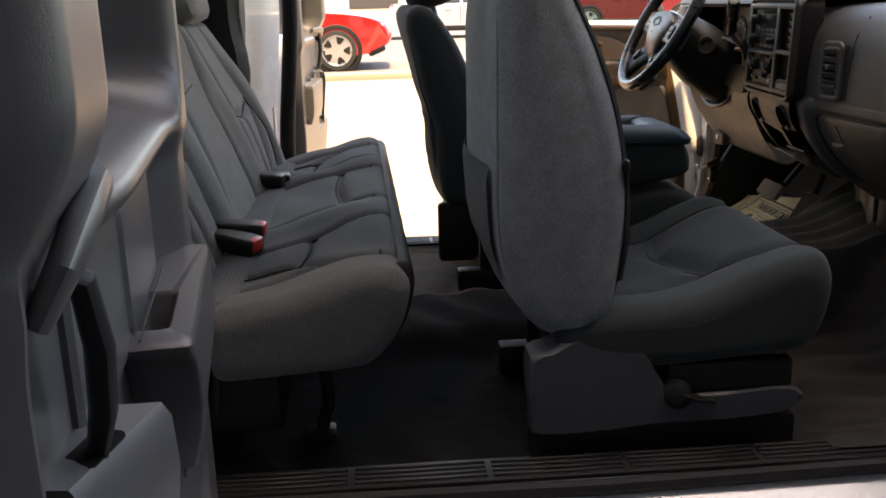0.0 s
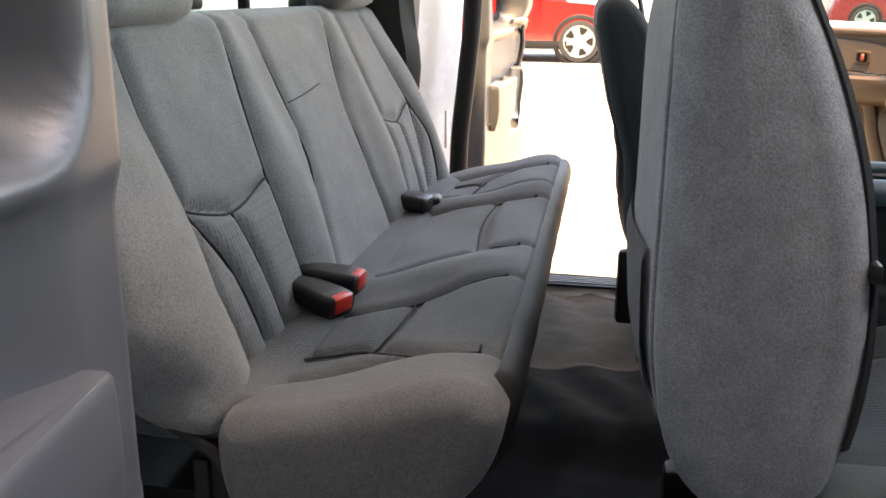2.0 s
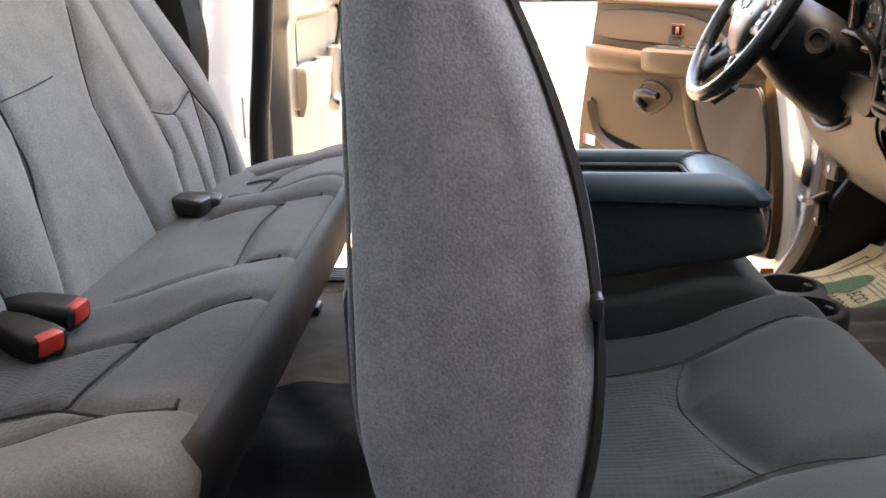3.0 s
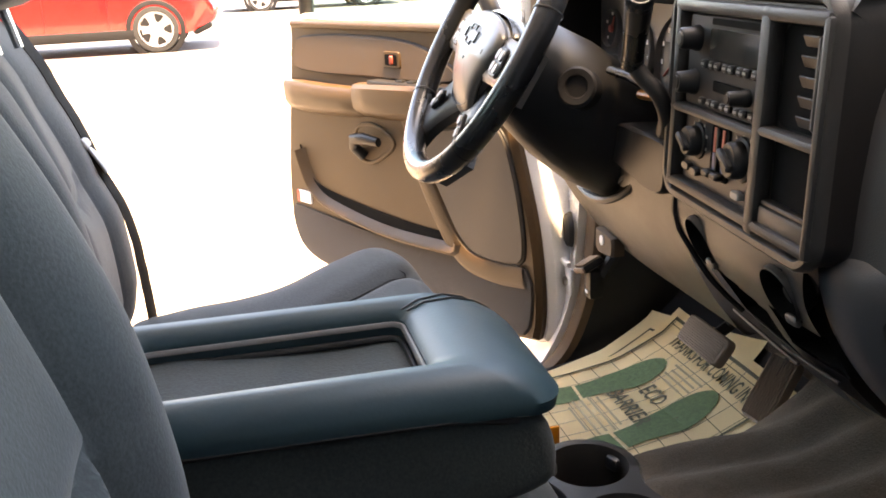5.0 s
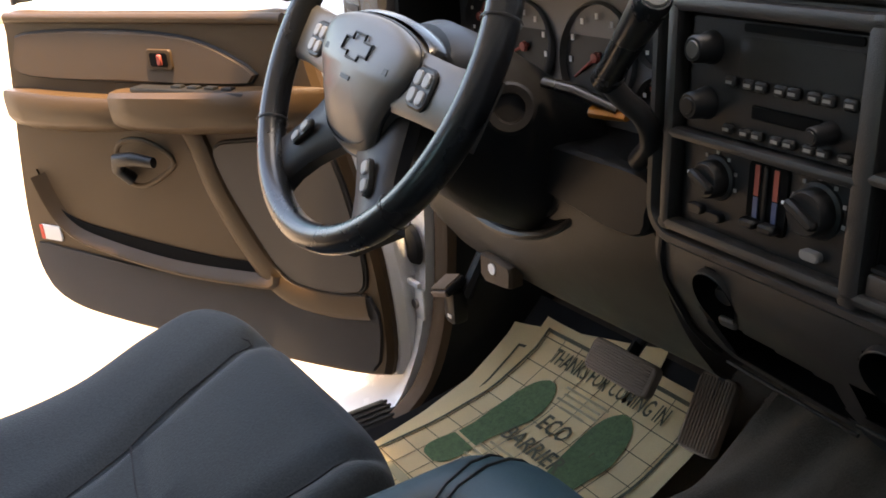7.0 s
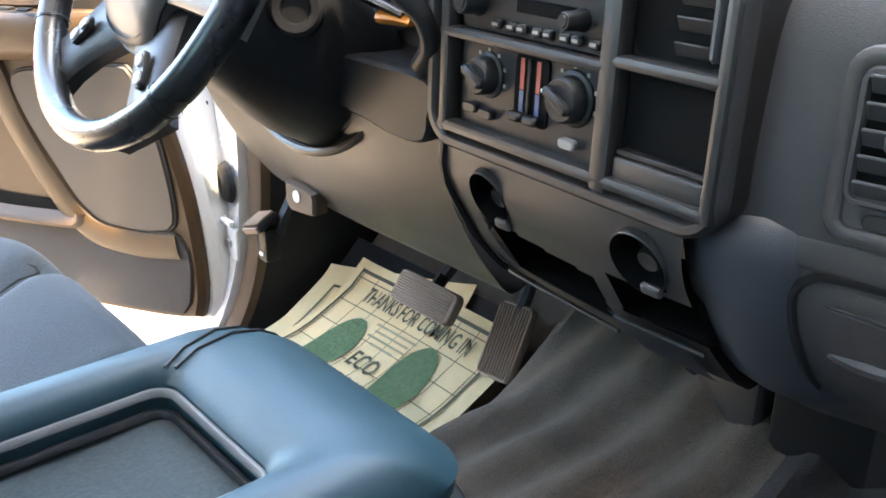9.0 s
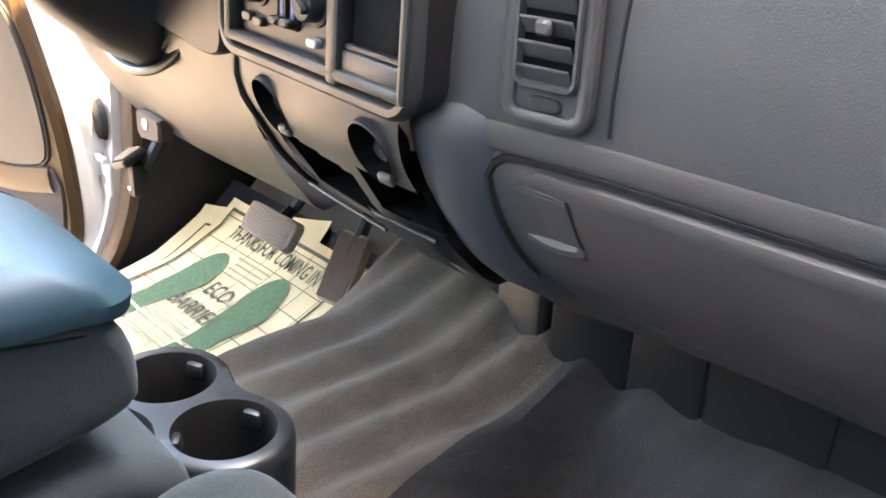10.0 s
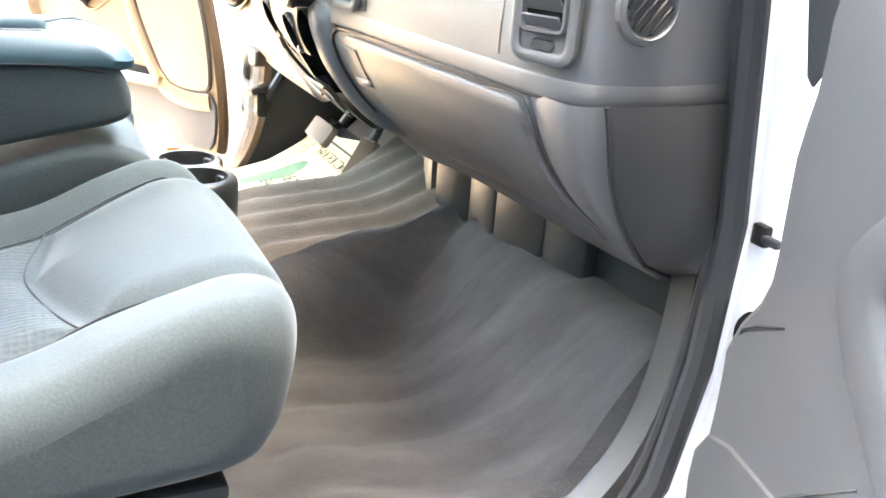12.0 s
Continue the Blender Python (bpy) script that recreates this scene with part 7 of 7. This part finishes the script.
cups = thing("cup_holder", (0.62, -0.075, 0.70), "dark plastic double cup holder on the hump", "cup holder")
half = [(0.0, 0.1015), (0.030, 0.092), (0.049, 0.066), (0.051, 0.040), (0.043, 0.014), (0.041, 0.0), (0.043, -0.014), (0.051, -0.040), (0.049, -0.066), (0.030, -0.092)]
eight = smooth_line(half + [(0.0, -0.1015)] + [(-a, b) for a, b in half[:0:-1]], 72, True)
CX, CY, CZ = 0.617, -0.0735, 0.876
bm = B()
rows = [[bm.verts.new((CX + a * f * 1.06, CY + b * (1 - (1 - f) * 0.5) * 1.03, CZ + z)) for a, b in eight] for f, z in ((0.90, -0.21), (0.99, -0.03), (1.0, -0.012), (0.975, -0.004), (0.92, -0.0005))]
for r0, r1 in zip(rows[:-1], rows[1:]):
    for k in range(72):
        bm.faces.new((r0[k], r0[(k + 1) % 72], r1[(k + 1) % 72], r1[k]))
edges = [bm.edges.get((rows[-1][k], rows[-1][(k + 1) % 72])) for k in range(72)]
for y in (-0.122, -0.025):
    ring = [bm.verts.new((CX + 0.0415 * math.cos(2 * math.pi * k / 36), y + 0.0415 * math.sin(2 * math.pi * k / 36), CZ)) for k in range(36)]
    edges += [bm.edges.new((ring[k], ring[(k + 1) % 36])) for k in range(36)]
bmesh.ops.triangle_fill(bm, use_beauty=True, use_dissolve=False, edges=edges)
body = part("holder_body", bm, CUP, cups, smooth=50)
for y in (-0.122, -0.025):
    bm = B()
    lathe(bm, [(0.0418, 0.0), (0.0408, -0.003), (0.038, -0.03), (0.035, -0.11), (0.0, -0.112)], (CX, y, CZ), (0, 0, 1), 36, False)
    part("well", bm, BLACK, body, "glossy black cup well")
for y in (-0.122, -0.025):
    for a in (25, 145, 265):
        bm = B()
        c = Vector((0.617 + 0.038 * math.cos(radians(a)), y + 0.038 * math.sin(radians(a)), 0.862))
        box(bm, (0, 0, 0), (0.010, 0.018, 0.016), 0.0045, Matrix.Translation(c) @ Matrix.Rotation(radians(a), 4, "Z"))
        part("grip_flap", bm, CUP, cups)
bm = B()
box(bm, (0.612, 0.075, 0.852), (0.022, 0.004, 0.030), 0.0015)
leaf = tagged(part("orange_tag", bm, AMBER), "orange plastic tag beside the cup holder", "tag")

# ---- driver's footwell ----
def mat_z(x):
    return float(np.interp(x, [0.60, 0.66, 0.81, 0.913, 0.968, 1.005, 1.06, 1.10], [0.645, 0.648, 0.657, 0.674, 0.698, 0.716, 0.765, 0.81]))


bm = B()
rows = [[(x, y, mat_z(x) - 0.008) for y in np.linspace(0.262, 0.66, 12)] for x in np.linspace(0.62, 1.07, 26)]
grid(bm, rows)
bmesh.ops.solidify(bm, geom=bm.faces[:], thickness=0.012)
tagged(part("floor_mat", bm, RUBBER), "black rubber mat in the driver's footwell", "floor mat")


def sheet_paper(name, ox, oy, turn, w, h, dz, label):
    """A thin paper sheet, x ahead and y to the left of its middle, laid over the mat."""
    bm = B()
    c, s = math.cos(radians(turn)), math.sin(radians(turn))

    def at(u, v, lift=0.0):
        x, y = ox + u * c - v * s, oy + u * s + v * c
        curl = 0.006 * math.sin(9 * v + 2) * math.sin(7 * u + 1) + 0.02 * max(0.0, abs(v) / (w / 2) - 0.8) * max(0, u / h + 0.2)
        return Vector((x, y, mat_z(x) + dz + curl * 0.6 + lift))

    rows = [[at(u, v) for v in np.linspace(-w / 2, w / 2, 26)] for u in np.linspace(-h / 2, h / 2, 34)]
    grid(bm, rows)
    bmesh.ops.solidify(bm, geom=bm.faces[:], thickness=0.0012)
    return tagged(part(name, bm, PAPER), label, "floor paper", "paper floor mats"), at


under, uat = sheet_paper("paper_mat", 0.859, 0.489, 10, 0.300, 0.380, 0.001, "kraft paper floor sheet with a black border under another")
PX, PY = 0.850, 0.4270
paper, pat = sheet_paper("paper_mat", PX, PY, 0, 0.364, 0.384, 0.007, "kraft paper floor sheet printed with green shoe soles and lettering")


def ink(name, faces, material, lift=0.0018, at=None, owner=None):
    """Printed shapes: polygons of (ahead, left) pairs pressed onto a sheet."""
    bm = B()
    for poly in faces:
        vs = [bm.verts.new(at(x, y, lift) if at else pat(x - PX, y - PY, lift)) for x, y in poly]
        cap(bm, vs)
    return part(name, bm, material, owner or paper, smooth=0)


def strip(x0, y0, x1, y1, w, n=14):
    out = []
    d = np.array([x1 - x0, y1 - y0])
    L = np.linalg.norm(d)
    o = np.array([-d[1], d[0]]) / L * w / 2
    for k in range(n):
        a, b = np.array([x0, y0]) + d * k / n, np.array([x0, y0]) + d * (k + 1) / n
        out.append([a - o, b - o, b + o, a + o])
    return out


lines = []
for k in range(9):
    lines += strip(0.672, 0.279 + 0.0382 * k, 1.026, 0.279 + 0.0382 * k, 0.0012)
for k in range(10):
    lines += strip(0.672 + 0.0386 * k, 0.274, 0.672 + 0.0386 * k, 0.588, 0.0012)
tagged(ink("printed_grid", lines, TAN, 0.0012), kind="stuff")
bord = strip(0.672, 0.272, 1.028, 0.272, 0.0045) + strip(0.672, 0.590, 1.028, 0.590, 0.0045) + strip(1.028, 0.270, 1.028, 0.592, 0.0045) + strip(0.672, 0.272, 0.672, 0.590, 0.0045)
ink("printed_border", bord, INK, 0.0016)
ink("printed_border", strip(-0.17, 0.112, 0.158, 0.112, 0.0045) + strip(0.158, 0.114, 0.158, -0.12, 0.0045), INK, 0.0016, uat, under)


def sole(x0, y0, x1, y1, w):
    """A shoe sole from heel to toe as two rows of quads with a gap at the instep."""
    d = np.array([x1 - x0, y1 - y0])
    L = np.linalg.norm(d)
    d = d / L
    o = np.array([-d[1], d[0]])
    out = []
    prof = [(0.0, 0.35), (0.03, 0.62), (0.08, 0.78), (0.16, 0.82), (0.24, 0.78), (0.275, 0.74)], [(0.30, 0.70), (0.42, 0.70), (0.55, 0.86), (0.68, 1.0), (0.80, 0.98), (0.90, 0.80), (0.96, 0.55), (1.0, 0.2)]
    for pr in prof:
        pts = smooth_line(pr, 12)
        for (a, wa), (b, wb) in zip(pts[:-1], pts[1:]):
            p, q = np.array([x0, y0]) + d * a * L, np.array([x0, y0]) + d * b * L
            for f0, f1 in ((-0.5, -0.17), (-0.17, 0.17), (0.17, 0.5)):
                out.append([p + o * f0 * w * wa, q + o * f0 * w * wb, q + o * f1 * w * wb, p + o * f1 * w * wa])
    return out


ink("green_sole", sole(0.752, 0.522, 0.968, 0.508, 0.070), GREEN)
ink("green_sole", sole(0.748, 0.340, 0.980, 0.362, 0.070), GREEN)


def words(text, x, y, size, wide, name="lettering"):
    """Built-in lettering that reads from left to right across the sheet, its top ahead."""
    cu = bpy.data.curves.new("letters", "FONT")
    cu.body, cu.size, cu.resolution_u, cu.offset = text, 1.0, 2, 0.012
    ob = bpy.data.objects.new("letters", cu)
    scene.collection.objects.link(ob)
    me = bpy.data.meshes.new_from_object(ob.evaluated_get(bpy.context.evaluated_depsgraph_get()))
    bpy.data.objects.remove(ob)
    bm = B()
    bm.from_mesh(me)
    bpy.data.meshes.remove(me)
    xs_ = [v.co.x for v in bm.verts]
    k = wide / (max(xs_) - min(xs_))
    for v in bm.verts:
        v.co = pat(x + v.co.y * size - PX, y - (v.co.x - min(xs_)) * k - PY, 0.0022)
    return part(name, bm, INK, paper, smooth=0)


words("THANKS FOR COMING IN", 0.992, 0.548, 0.032, 0.238)
words("ECO", 0.898, 0.462, 0.040, 0.056)
words("BARRIER", 0.852, 0.486, 0.040, 0.122)
bars = []
for k, wd in enumerate((0.09, 0.075, 0.085, 0.05)):
    bars += strip(0.972 - 0.010 * k, 0.435 + wd / 2, 0.972 - 0.010 * k, 0.435 - wd / 2, 0.0035, 5)
for k, wd in enumerate((0.10, 0.12, 0.11, 0.12, 0.08)):
    bars += strip(0.835 - 0.013 * k, 0.435 + wd / 2, 0.835 - 0.013 * k, 0.435 - wd / 2, 0.004, 6)
bars += strip(0.700, 0.55, 0.700, 0.33, 0.014, 12)
tagged(ink("small_print", bars, FAINT), kind="stuff")


def pedal(name, label, c, w, h, tilt, yaw, arm):
    e = thing(name, c, label, "pedal")
    m = Matrix.Translation(c) @ Matrix.Rotation(radians(yaw), 4, "Z") @ Matrix.Rotation(radians(tilt), 4, "Y") @ Matrix(((0, 0, -1, 0), (-1, 0, 0, 0), (0, 1, 0, 0), (0, 0, 0, 1)))
    bm = B()
    plate(bm, rrect(w, h, 0.010, 4), -0.010, 0.004, m, 0.002)
    p = part("pad", bm, PEDAL, e, "worn grey rubber pad")
    n = int(max(w, h) / 0.009)
    for k in range(n):
        bm = B()
        if w > h:
            box(bm, (0, -h / 2 + h * (k + 0.5) / n * 0.94 + h * 0.03, 0.0055), (w * 0.9, h / n * 0.5, 0.003), 0.001, m, 1)
        else:
            box(bm, (-w / 2 + w * (k + 0.5) / n * 0.9 + w * 0.05, 0, 0.0055), (w / n * 0.5, h * 0.92, 0.003), 0.001, m, 1)
        part("tread", bm, PEDAL, p)
    bm = B()
    tube(bm, [m @ Vector((0, 0, -0.006))] + [Vector(v) for v in arm], 0.009, 8)
    part("arm", bm, BLACK, e, "black steel pedal arm")


pedal("brake_pedal", "wide grey rubber brake pedal over the paper", (0.938, 0.330, 0.822), 0.115, 0.044, 35, 0, [(0.99, 0.35, 0.83), (1.04, 0.30, 0.93), (1.06, 0.29, 1.05)])
pedal("accelerator_pedal", "long grey ribbed accelerator pedal", (0.983, 0.224, 0.785), 0.052, 0.100, 32, 8, [(1.02, 0.225, 0.84), (1.06, 0.22, 0.95)])
brake = thing("parking_brake_pedal", (0.89, 0.645, 0.78), "black parking brake pedal with worn ribbed pad", "pedal")
mp_ = Matrix.Translation((0.892, 0.660, 0.838)) @ Matrix.Rotation(radians(-18), 4, "X") @ Matrix.Rotation(radians(-24), 4, "Y")
bm = B()
box(bm, (0, 0, 0), (0.042, 0.046, 0.014), 0.005, mp_)
pd = part("pad", bm, BLACK, brake)
for k in range(6):
    bm = B()
    box(bm, (-0.001, -0.0185 + k * 0.0074, 0.0085), (0.036, 0.004, 0.005), 0.0012, mp_, 1)
    part("rib", bm, PEDAL, pd)
bm = B()
box(bm, (-0.0215, 0.0, 0.001), (0.004, 0.044, 0.010), 0.0015, mp_)
part("worn_edge", bm, PEDAL, pd, "worn pale front edge")
bm = B()
box(bm, (0.897, 0.652, 0.806), (0.030, 0.032, 0.056), 0.009)
tube(bm, [(0.91, 0.645, 0.82), (0.985, 0.635, 0.95), (1.05, 0.62, 1.05)], 0.012, 8)
arm_ = part("arm", bm, BLACK, brake)
bm = B()
box(bm, (0.8815, 0.648, 0.794), (0.002, 0.010, 0.006), 0.0008)
part("tag", bm, PALE, arm_, "small white tag")


# ---- parked cars and buildings ----
def car(name, label, x, y, zg, length, height, width, paint, turn=0.0, suv=True):
    """A parked car whose nose points along +x; x, y: the middle of its near side."""
    e = thing(name, (x, y + width / 2, zg), label, "car")
    T = Matrix.Translation((x, y + width / 2, zg)) @ Matrix.Rotation(radians(turn), 4, "Z")
    L, H, Wd = length, height, width
    belt = 0.60 * H
    lower = smooth_line([(-0.49 * L, 0.22), (-0.5 * L, 0.45), (-0.485 * L, 0.75), (-0.45 * L, belt + 0.05), (-0.30 * L, belt + 0.06), (0.0, belt + 0.02), (0.20 * L, belt - 0.0), (0.36 * L, belt - 0.05), (0.45 * L, belt - 0.14), (0.487 * L, 0.74), (0.5 * L, 0.60), (0.497 * L, 0.47), (0.462 * L, 0.36), (0.40 * L, 0.27), (0.20 * L, 0.24), (-0.2 * L, 0.24)], 90, True)
    bm = B()
    rows = []
    for o, f, dz in ((-0.5, 0.97, 0.0), (-0.49, 0.985, 0), (-0.46, 1.0, 0), (-0.3, 1.012, 0.01), (0, 1.016, 0.015), (0.3, 1.012, 0.01), (0.46, 1.0, 0), (0.49, 0.985, 0), (0.5, 0.97, 0)):
        rows.append([T @ Vector((a * f, o * Wd, b + dz * (b > 0.5))) for a, b in lower])
    vs = grid(bm, rows, False, True)
    cap(bm, vs[0]), cap(bm, vs[-1])
    body = part("body", bm, paint, e)
    gh = [(-0.46 * L, belt), (-0.43 * L, belt + 0.28), (-0.36 * L, H - 0.06), (-0.20 * L, H), (0.02 * L, H - 0.02), (0.10 * L, H - 0.10), (0.25 * L, belt - 0.03)] if suv else [(-0.36 * L, belt), (-0.25 * L, H - 0.05), (-0.10 * L, H), (0.06 * L, H - 0.03), (0.24 * L, belt - 0.03)]
    bm = B()
    pr = smooth_line(gh, 30)
    rows = [[T @ Vector((a, s * Wd * (0.49 - 0.11 * max(0, (b - belt) / (H - belt))), b)) for a, b in pr] for s in (-1, -0.8, 0.8, 1)]
    vs = grid(bm, rows)
    cap(bm, vs[0]), cap(bm, vs[-1])
    part("cabin", bm, paint, e)
    # side glass
    for s in (-1, 1):
        for a0, a1 in (((-0.40, -0.27), (-0.255, -0.07), (-0.055, 0.135)) if suv else ((-0.24, -0.06), (-0.045, 0.15))):
            bm = B()
            pts = []
            for a, top in ((a0, 0), (a1, 0), (a1, 1), (a0, 1)):
                xx = a * L - (0.03 * L * top if a > 0.1 else 0)
                b = belt + 0.06 if not top else min(H - 0.13, float(np.interp(xx, pr[:, 0], pr[:, 1])) - 0.09)
                pts.append(T @ Vector((xx, s * (Wd * (0.49 - 0.11 * max(0, (b - belt) / (H - belt))) + 0.006), b)))
            vs = [bm.verts.new(p) for p in pts]
            bm.faces.new(vs)
            bmesh.ops.solidify(bm, geom=bm.faces[:], thickness=0.01)
            part("side_window", bm, CARGLASS, e)
        bm = B()
        box(bm, (0.14 * L, s * (Wd / 2 + 0.06), belt + 0.10), (0.12, 0.16, 0.12), 0.03, T)
        part("door_mirror", bm, paint, e)
        bm = B()
        box(bm, (0.0, s * (Wd / 2 - 0.01), 0.29), (L * 0.50, 0.05, 0.15), 0.02, T)
        part("sill_cladding", bm, BLACK, e)
        for a in (-0.135, 0.055):
            bm = B()
            box(bm, (a * L, s * (Wd / 2 + 0.012), belt - 0.10), (0.16, 0.02, 0.03), 0.008, T)
            part("door_handle", bm, paint, e)
        bm = B()
        plate(bm, smooth_line([(0.345, 0.88), (0.40, 0.865), (0.455, 0.80), (0.478, 0.74), (0.455, 0.715), (0.41, 0.75), (0.37, 0.80)], 30, True) * np.array([L, 1.0]), -0.04, 0.008, T @ Matrix(((1, 0, 0, 0), (0, 0, s, s * (Wd / 2 - 0.012)), (0, 1, 0, 0), (0, 0, 0, 1))), 0.01)
        part("headlamp", bm, LAMPGLASS, e, "clear swept-back headlamp")
        bm = B()
        plate(bm, smooth_line([(0.415, 0.60), (0.455, 0.61), (0.478, 0.58), (0.47, 0.51), (0.43, 0.50)], 24, True) * np.array([L, 1.0]), -0.04, 0.006, T @ Matrix(((1, 0, 0, 0), (0, 0, s, s * (Wd / 2 - 0.016)), (0, 1, 0, 0), (0, 0, 0, 1))), 0.01)
        part("fog_lamp", bm, LAMPGLASS, e, "fog lamp in the bumper corner")
        bm = B()
        box(bm, (0.445 * L, s * Wd * 0.30, 0.34), (0.32, Wd * 0.40, 0.14), 0.05, T @ Matrix.Translation((0.445 * L, 0, 0.34)) @ Matrix.Rotation(radians(-22), 4, "Y") @ Matrix.Translation((-0.445 * L, 0, -0.34)))
        part("bumper_lip", bm, BLACK, e, "black lower bumper lip")
        for a in (-0.062, 0.142, -0.262):
            bm = B()
            tube(bm, [T @ Vector((a * L + 0.02 * k, s * (Wd / 2 + 0.001), 0.40 + (belt - 0.36) * k)) for k in (0.0, 0.5, 1.0)], 0.006, 6)
            part("door_seam", bm, BLACK, e)
        bm = B()
        box(bm, (-0.462 * L, s * (Wd * 0.42), 0.85), (0.12, 0.2, 0.2), 0.03, T)
        part("tail_lamp", bm, RED, e)
        for a in (-0.305, 0.292):
            c = T @ Vector((a * L, s * (Wd / 2 - 0.09), 0.345))
            ax_ = T.to_3x3() @ Vector((0, s, 0))
            bm = B()
            lathe(bm, [(0.440, 0.075), (0.436, 0.098), (0.425, 0.104), (0.362, 0.104), (0.355, 0.06)], c, ax_, 36, False)
            part("wheel_arch", bm, BLACK, e, "black wheel arch trim")
            bm = B()
            lathe(bm, [(0.22, -0.11), (0.33, -0.11), (0.345, -0.08), (0.345, 0.08), (0.33, 0.108), (0.27, 0.112), (0.262, 0.10)], c, ax_, 36, False)
            w = part("tyre", bm, TYRE, e)
            bm = B()
            lathe(bm, [(0.264, 0.098), (0.258, 0.110), (0.245, 0.108), (0.235, 0.100), (0.10, 0.112), (0.0, 0.112)], c, ax_, 36, False)
            part("rim", bm, ALLOY, w)
            for k in range(5):
                q = T @ Matrix.Translation((a * L, s * (Wd / 2 - 0.09), 0.345)) @ Matrix.Rotation(radians(72 * k + 18), 4, "Y") @ Matrix(((1, 0, 0, 0), (0, 0, s, 0), (0, 1, 0, 0), (0, 0, 0, 1)))
                bm = B()
                plate(bm, smooth_line([(-0.066, 0.218), (0.0, 0.226), (0.066, 0.218), (0.030, 0.130), (0.0, 0.112), (-0.030, 0.130)], 24, True), 0.09, 0.1135, q)
                part("rim_gap", bm, BLACK, w)
            bm = B()
            lathe(bm, [(0.05, 0.08), (0.047, 0.114), (0, 0.117)], c, ax_, 20, False)
            part("hub_cap", bm, ALLOY, w)
    bm = B()
    ws = [T @ Vector((a * L, s * Wd * k, b)) for a, b, k, s in ((0.235, belt + 0.01, 0.44, -1), (0.235, belt + 0.01, 0.44, 1), (0.115, H - 0.13, 0.39, 1), (0.115, H - 0.13, 0.39, -1))]
    bm.faces.new([bm.verts.new(p + Vector((0.03, 0, 0.03))) for p in ws])
    bmesh.ops.solidify(bm, geom=bm.faces[:], thickness=0.01)
    part("windscreen", bm, CARGLASS, e)
    bm = B()
    box(bm, (0.492 * L, 0, 0.52), (0.06, Wd * 0.5, 0.14), 0.02, T)
    part("grille", bm, BLACK, e)
    return e


car("parked_suv", "bright red compact suv parked on the asphalt", -2.05, 14.0, ground_z(0, 14.5) + 0.012, 4.44, 1.64, 1.85, CARRED)
car("parked_car", "silver car parked far across the lot", 2.6, 24.0, ground_z(0, 24.5), 4.6, 1.5, 1.8, CARSILVER, 0, False)
car("parked_car", "dark maroon suv parked far across the lot", 7.6, 25.0, ground_z(0, 25.5), 4.7, 1.7, 1.85, CARMAROON)
car("parked_car", "silver car parked far across the lot", 13.5, 26.0, ground_z(0, 26.5), 4.6, 1.6, 1.8, CARSILVER)

shop = thing("shop_building", (0, 48, ground_z(0, 48)), "long low cream building across the lot", "building")
bm = B()
box(bm, (5, 52, ground_z(0, 48) + 2.2), (90, 8, 4.4), 0.05)
part("wall", bm, SIDING, shop)
bm = B()
box(bm, (5, 52, ground_z(0, 48) + 4.55), (91, 9, 0.35), 0.05)
part("roof", bm, ROOFING, shop)
for k in range(14):
    bm = B()
    box(bm, (-36 + 6 * k, 47.98, ground_z(0, 48) + 1.5), (2.6, 0.1, 1.9), 0.03)
    part("window", bm, CARGLASS, shop)

# unseen block added only to keep sun and sky off the near side
tall = thing("shading_block", (0, -3.6, 0.06), "unseen plain block added to shade the truck", "building")
bm = B()
box(bm, (0, -6.6, 7.5), (90, 6, 14.9), 0.05)
part("wall", bm, SHADE_WALL, tall)
bm = B()
box(bm, (0, -6.65, 15.05), (90.4, 6.0, 0.25), 0.05)
part("roof", bm, ROOFING, tall)

barn = thing("sided_building", (-9, 12, 0.06), "cream horizontal-sided building behind the truck", "building")
bm = B()
box(bm, (-10.5, 17.0, 1.9), (2.6, 30, 3.7))
wall_b = part("wall", bm, SIDING, barn)
for k in range(24):
    bm = B()
    prism(bm, [(-9.2, 0.15 + 0.15 * k), (-9.17, 0.15 + 0.15 * k), (-9.185, 0.29 + 0.15 * k), (-9.2, 0.29 + 0.15 * k)], 2, 32)
    part("siding_board", bm, SIDING, wall_b)
bm = B()
prism(bm, [(-12.2, 3.7), (-8.9, 3.7), (-8.9, 3.85), (-10.5, 4.7), (-12.2, 3.85)], 1.7, 32.3)
part("roof", bm, ROOFING, barn)
bm = B()
box(bm, (-9.14, 9.5, 0.62), (0.08, 6.0, 0.75), 0.01)
gd = part("low_window", bm, DARK, barn, "dark low strip window")
bm = B()
box(bm, (-8.4, 9.0, 0.21), (0.2, 7.0, 0.30), 0.03)
tagged(part("parking_kerb", bm, YELLOW), "yellow painted parking kerb by the building", "kerb")
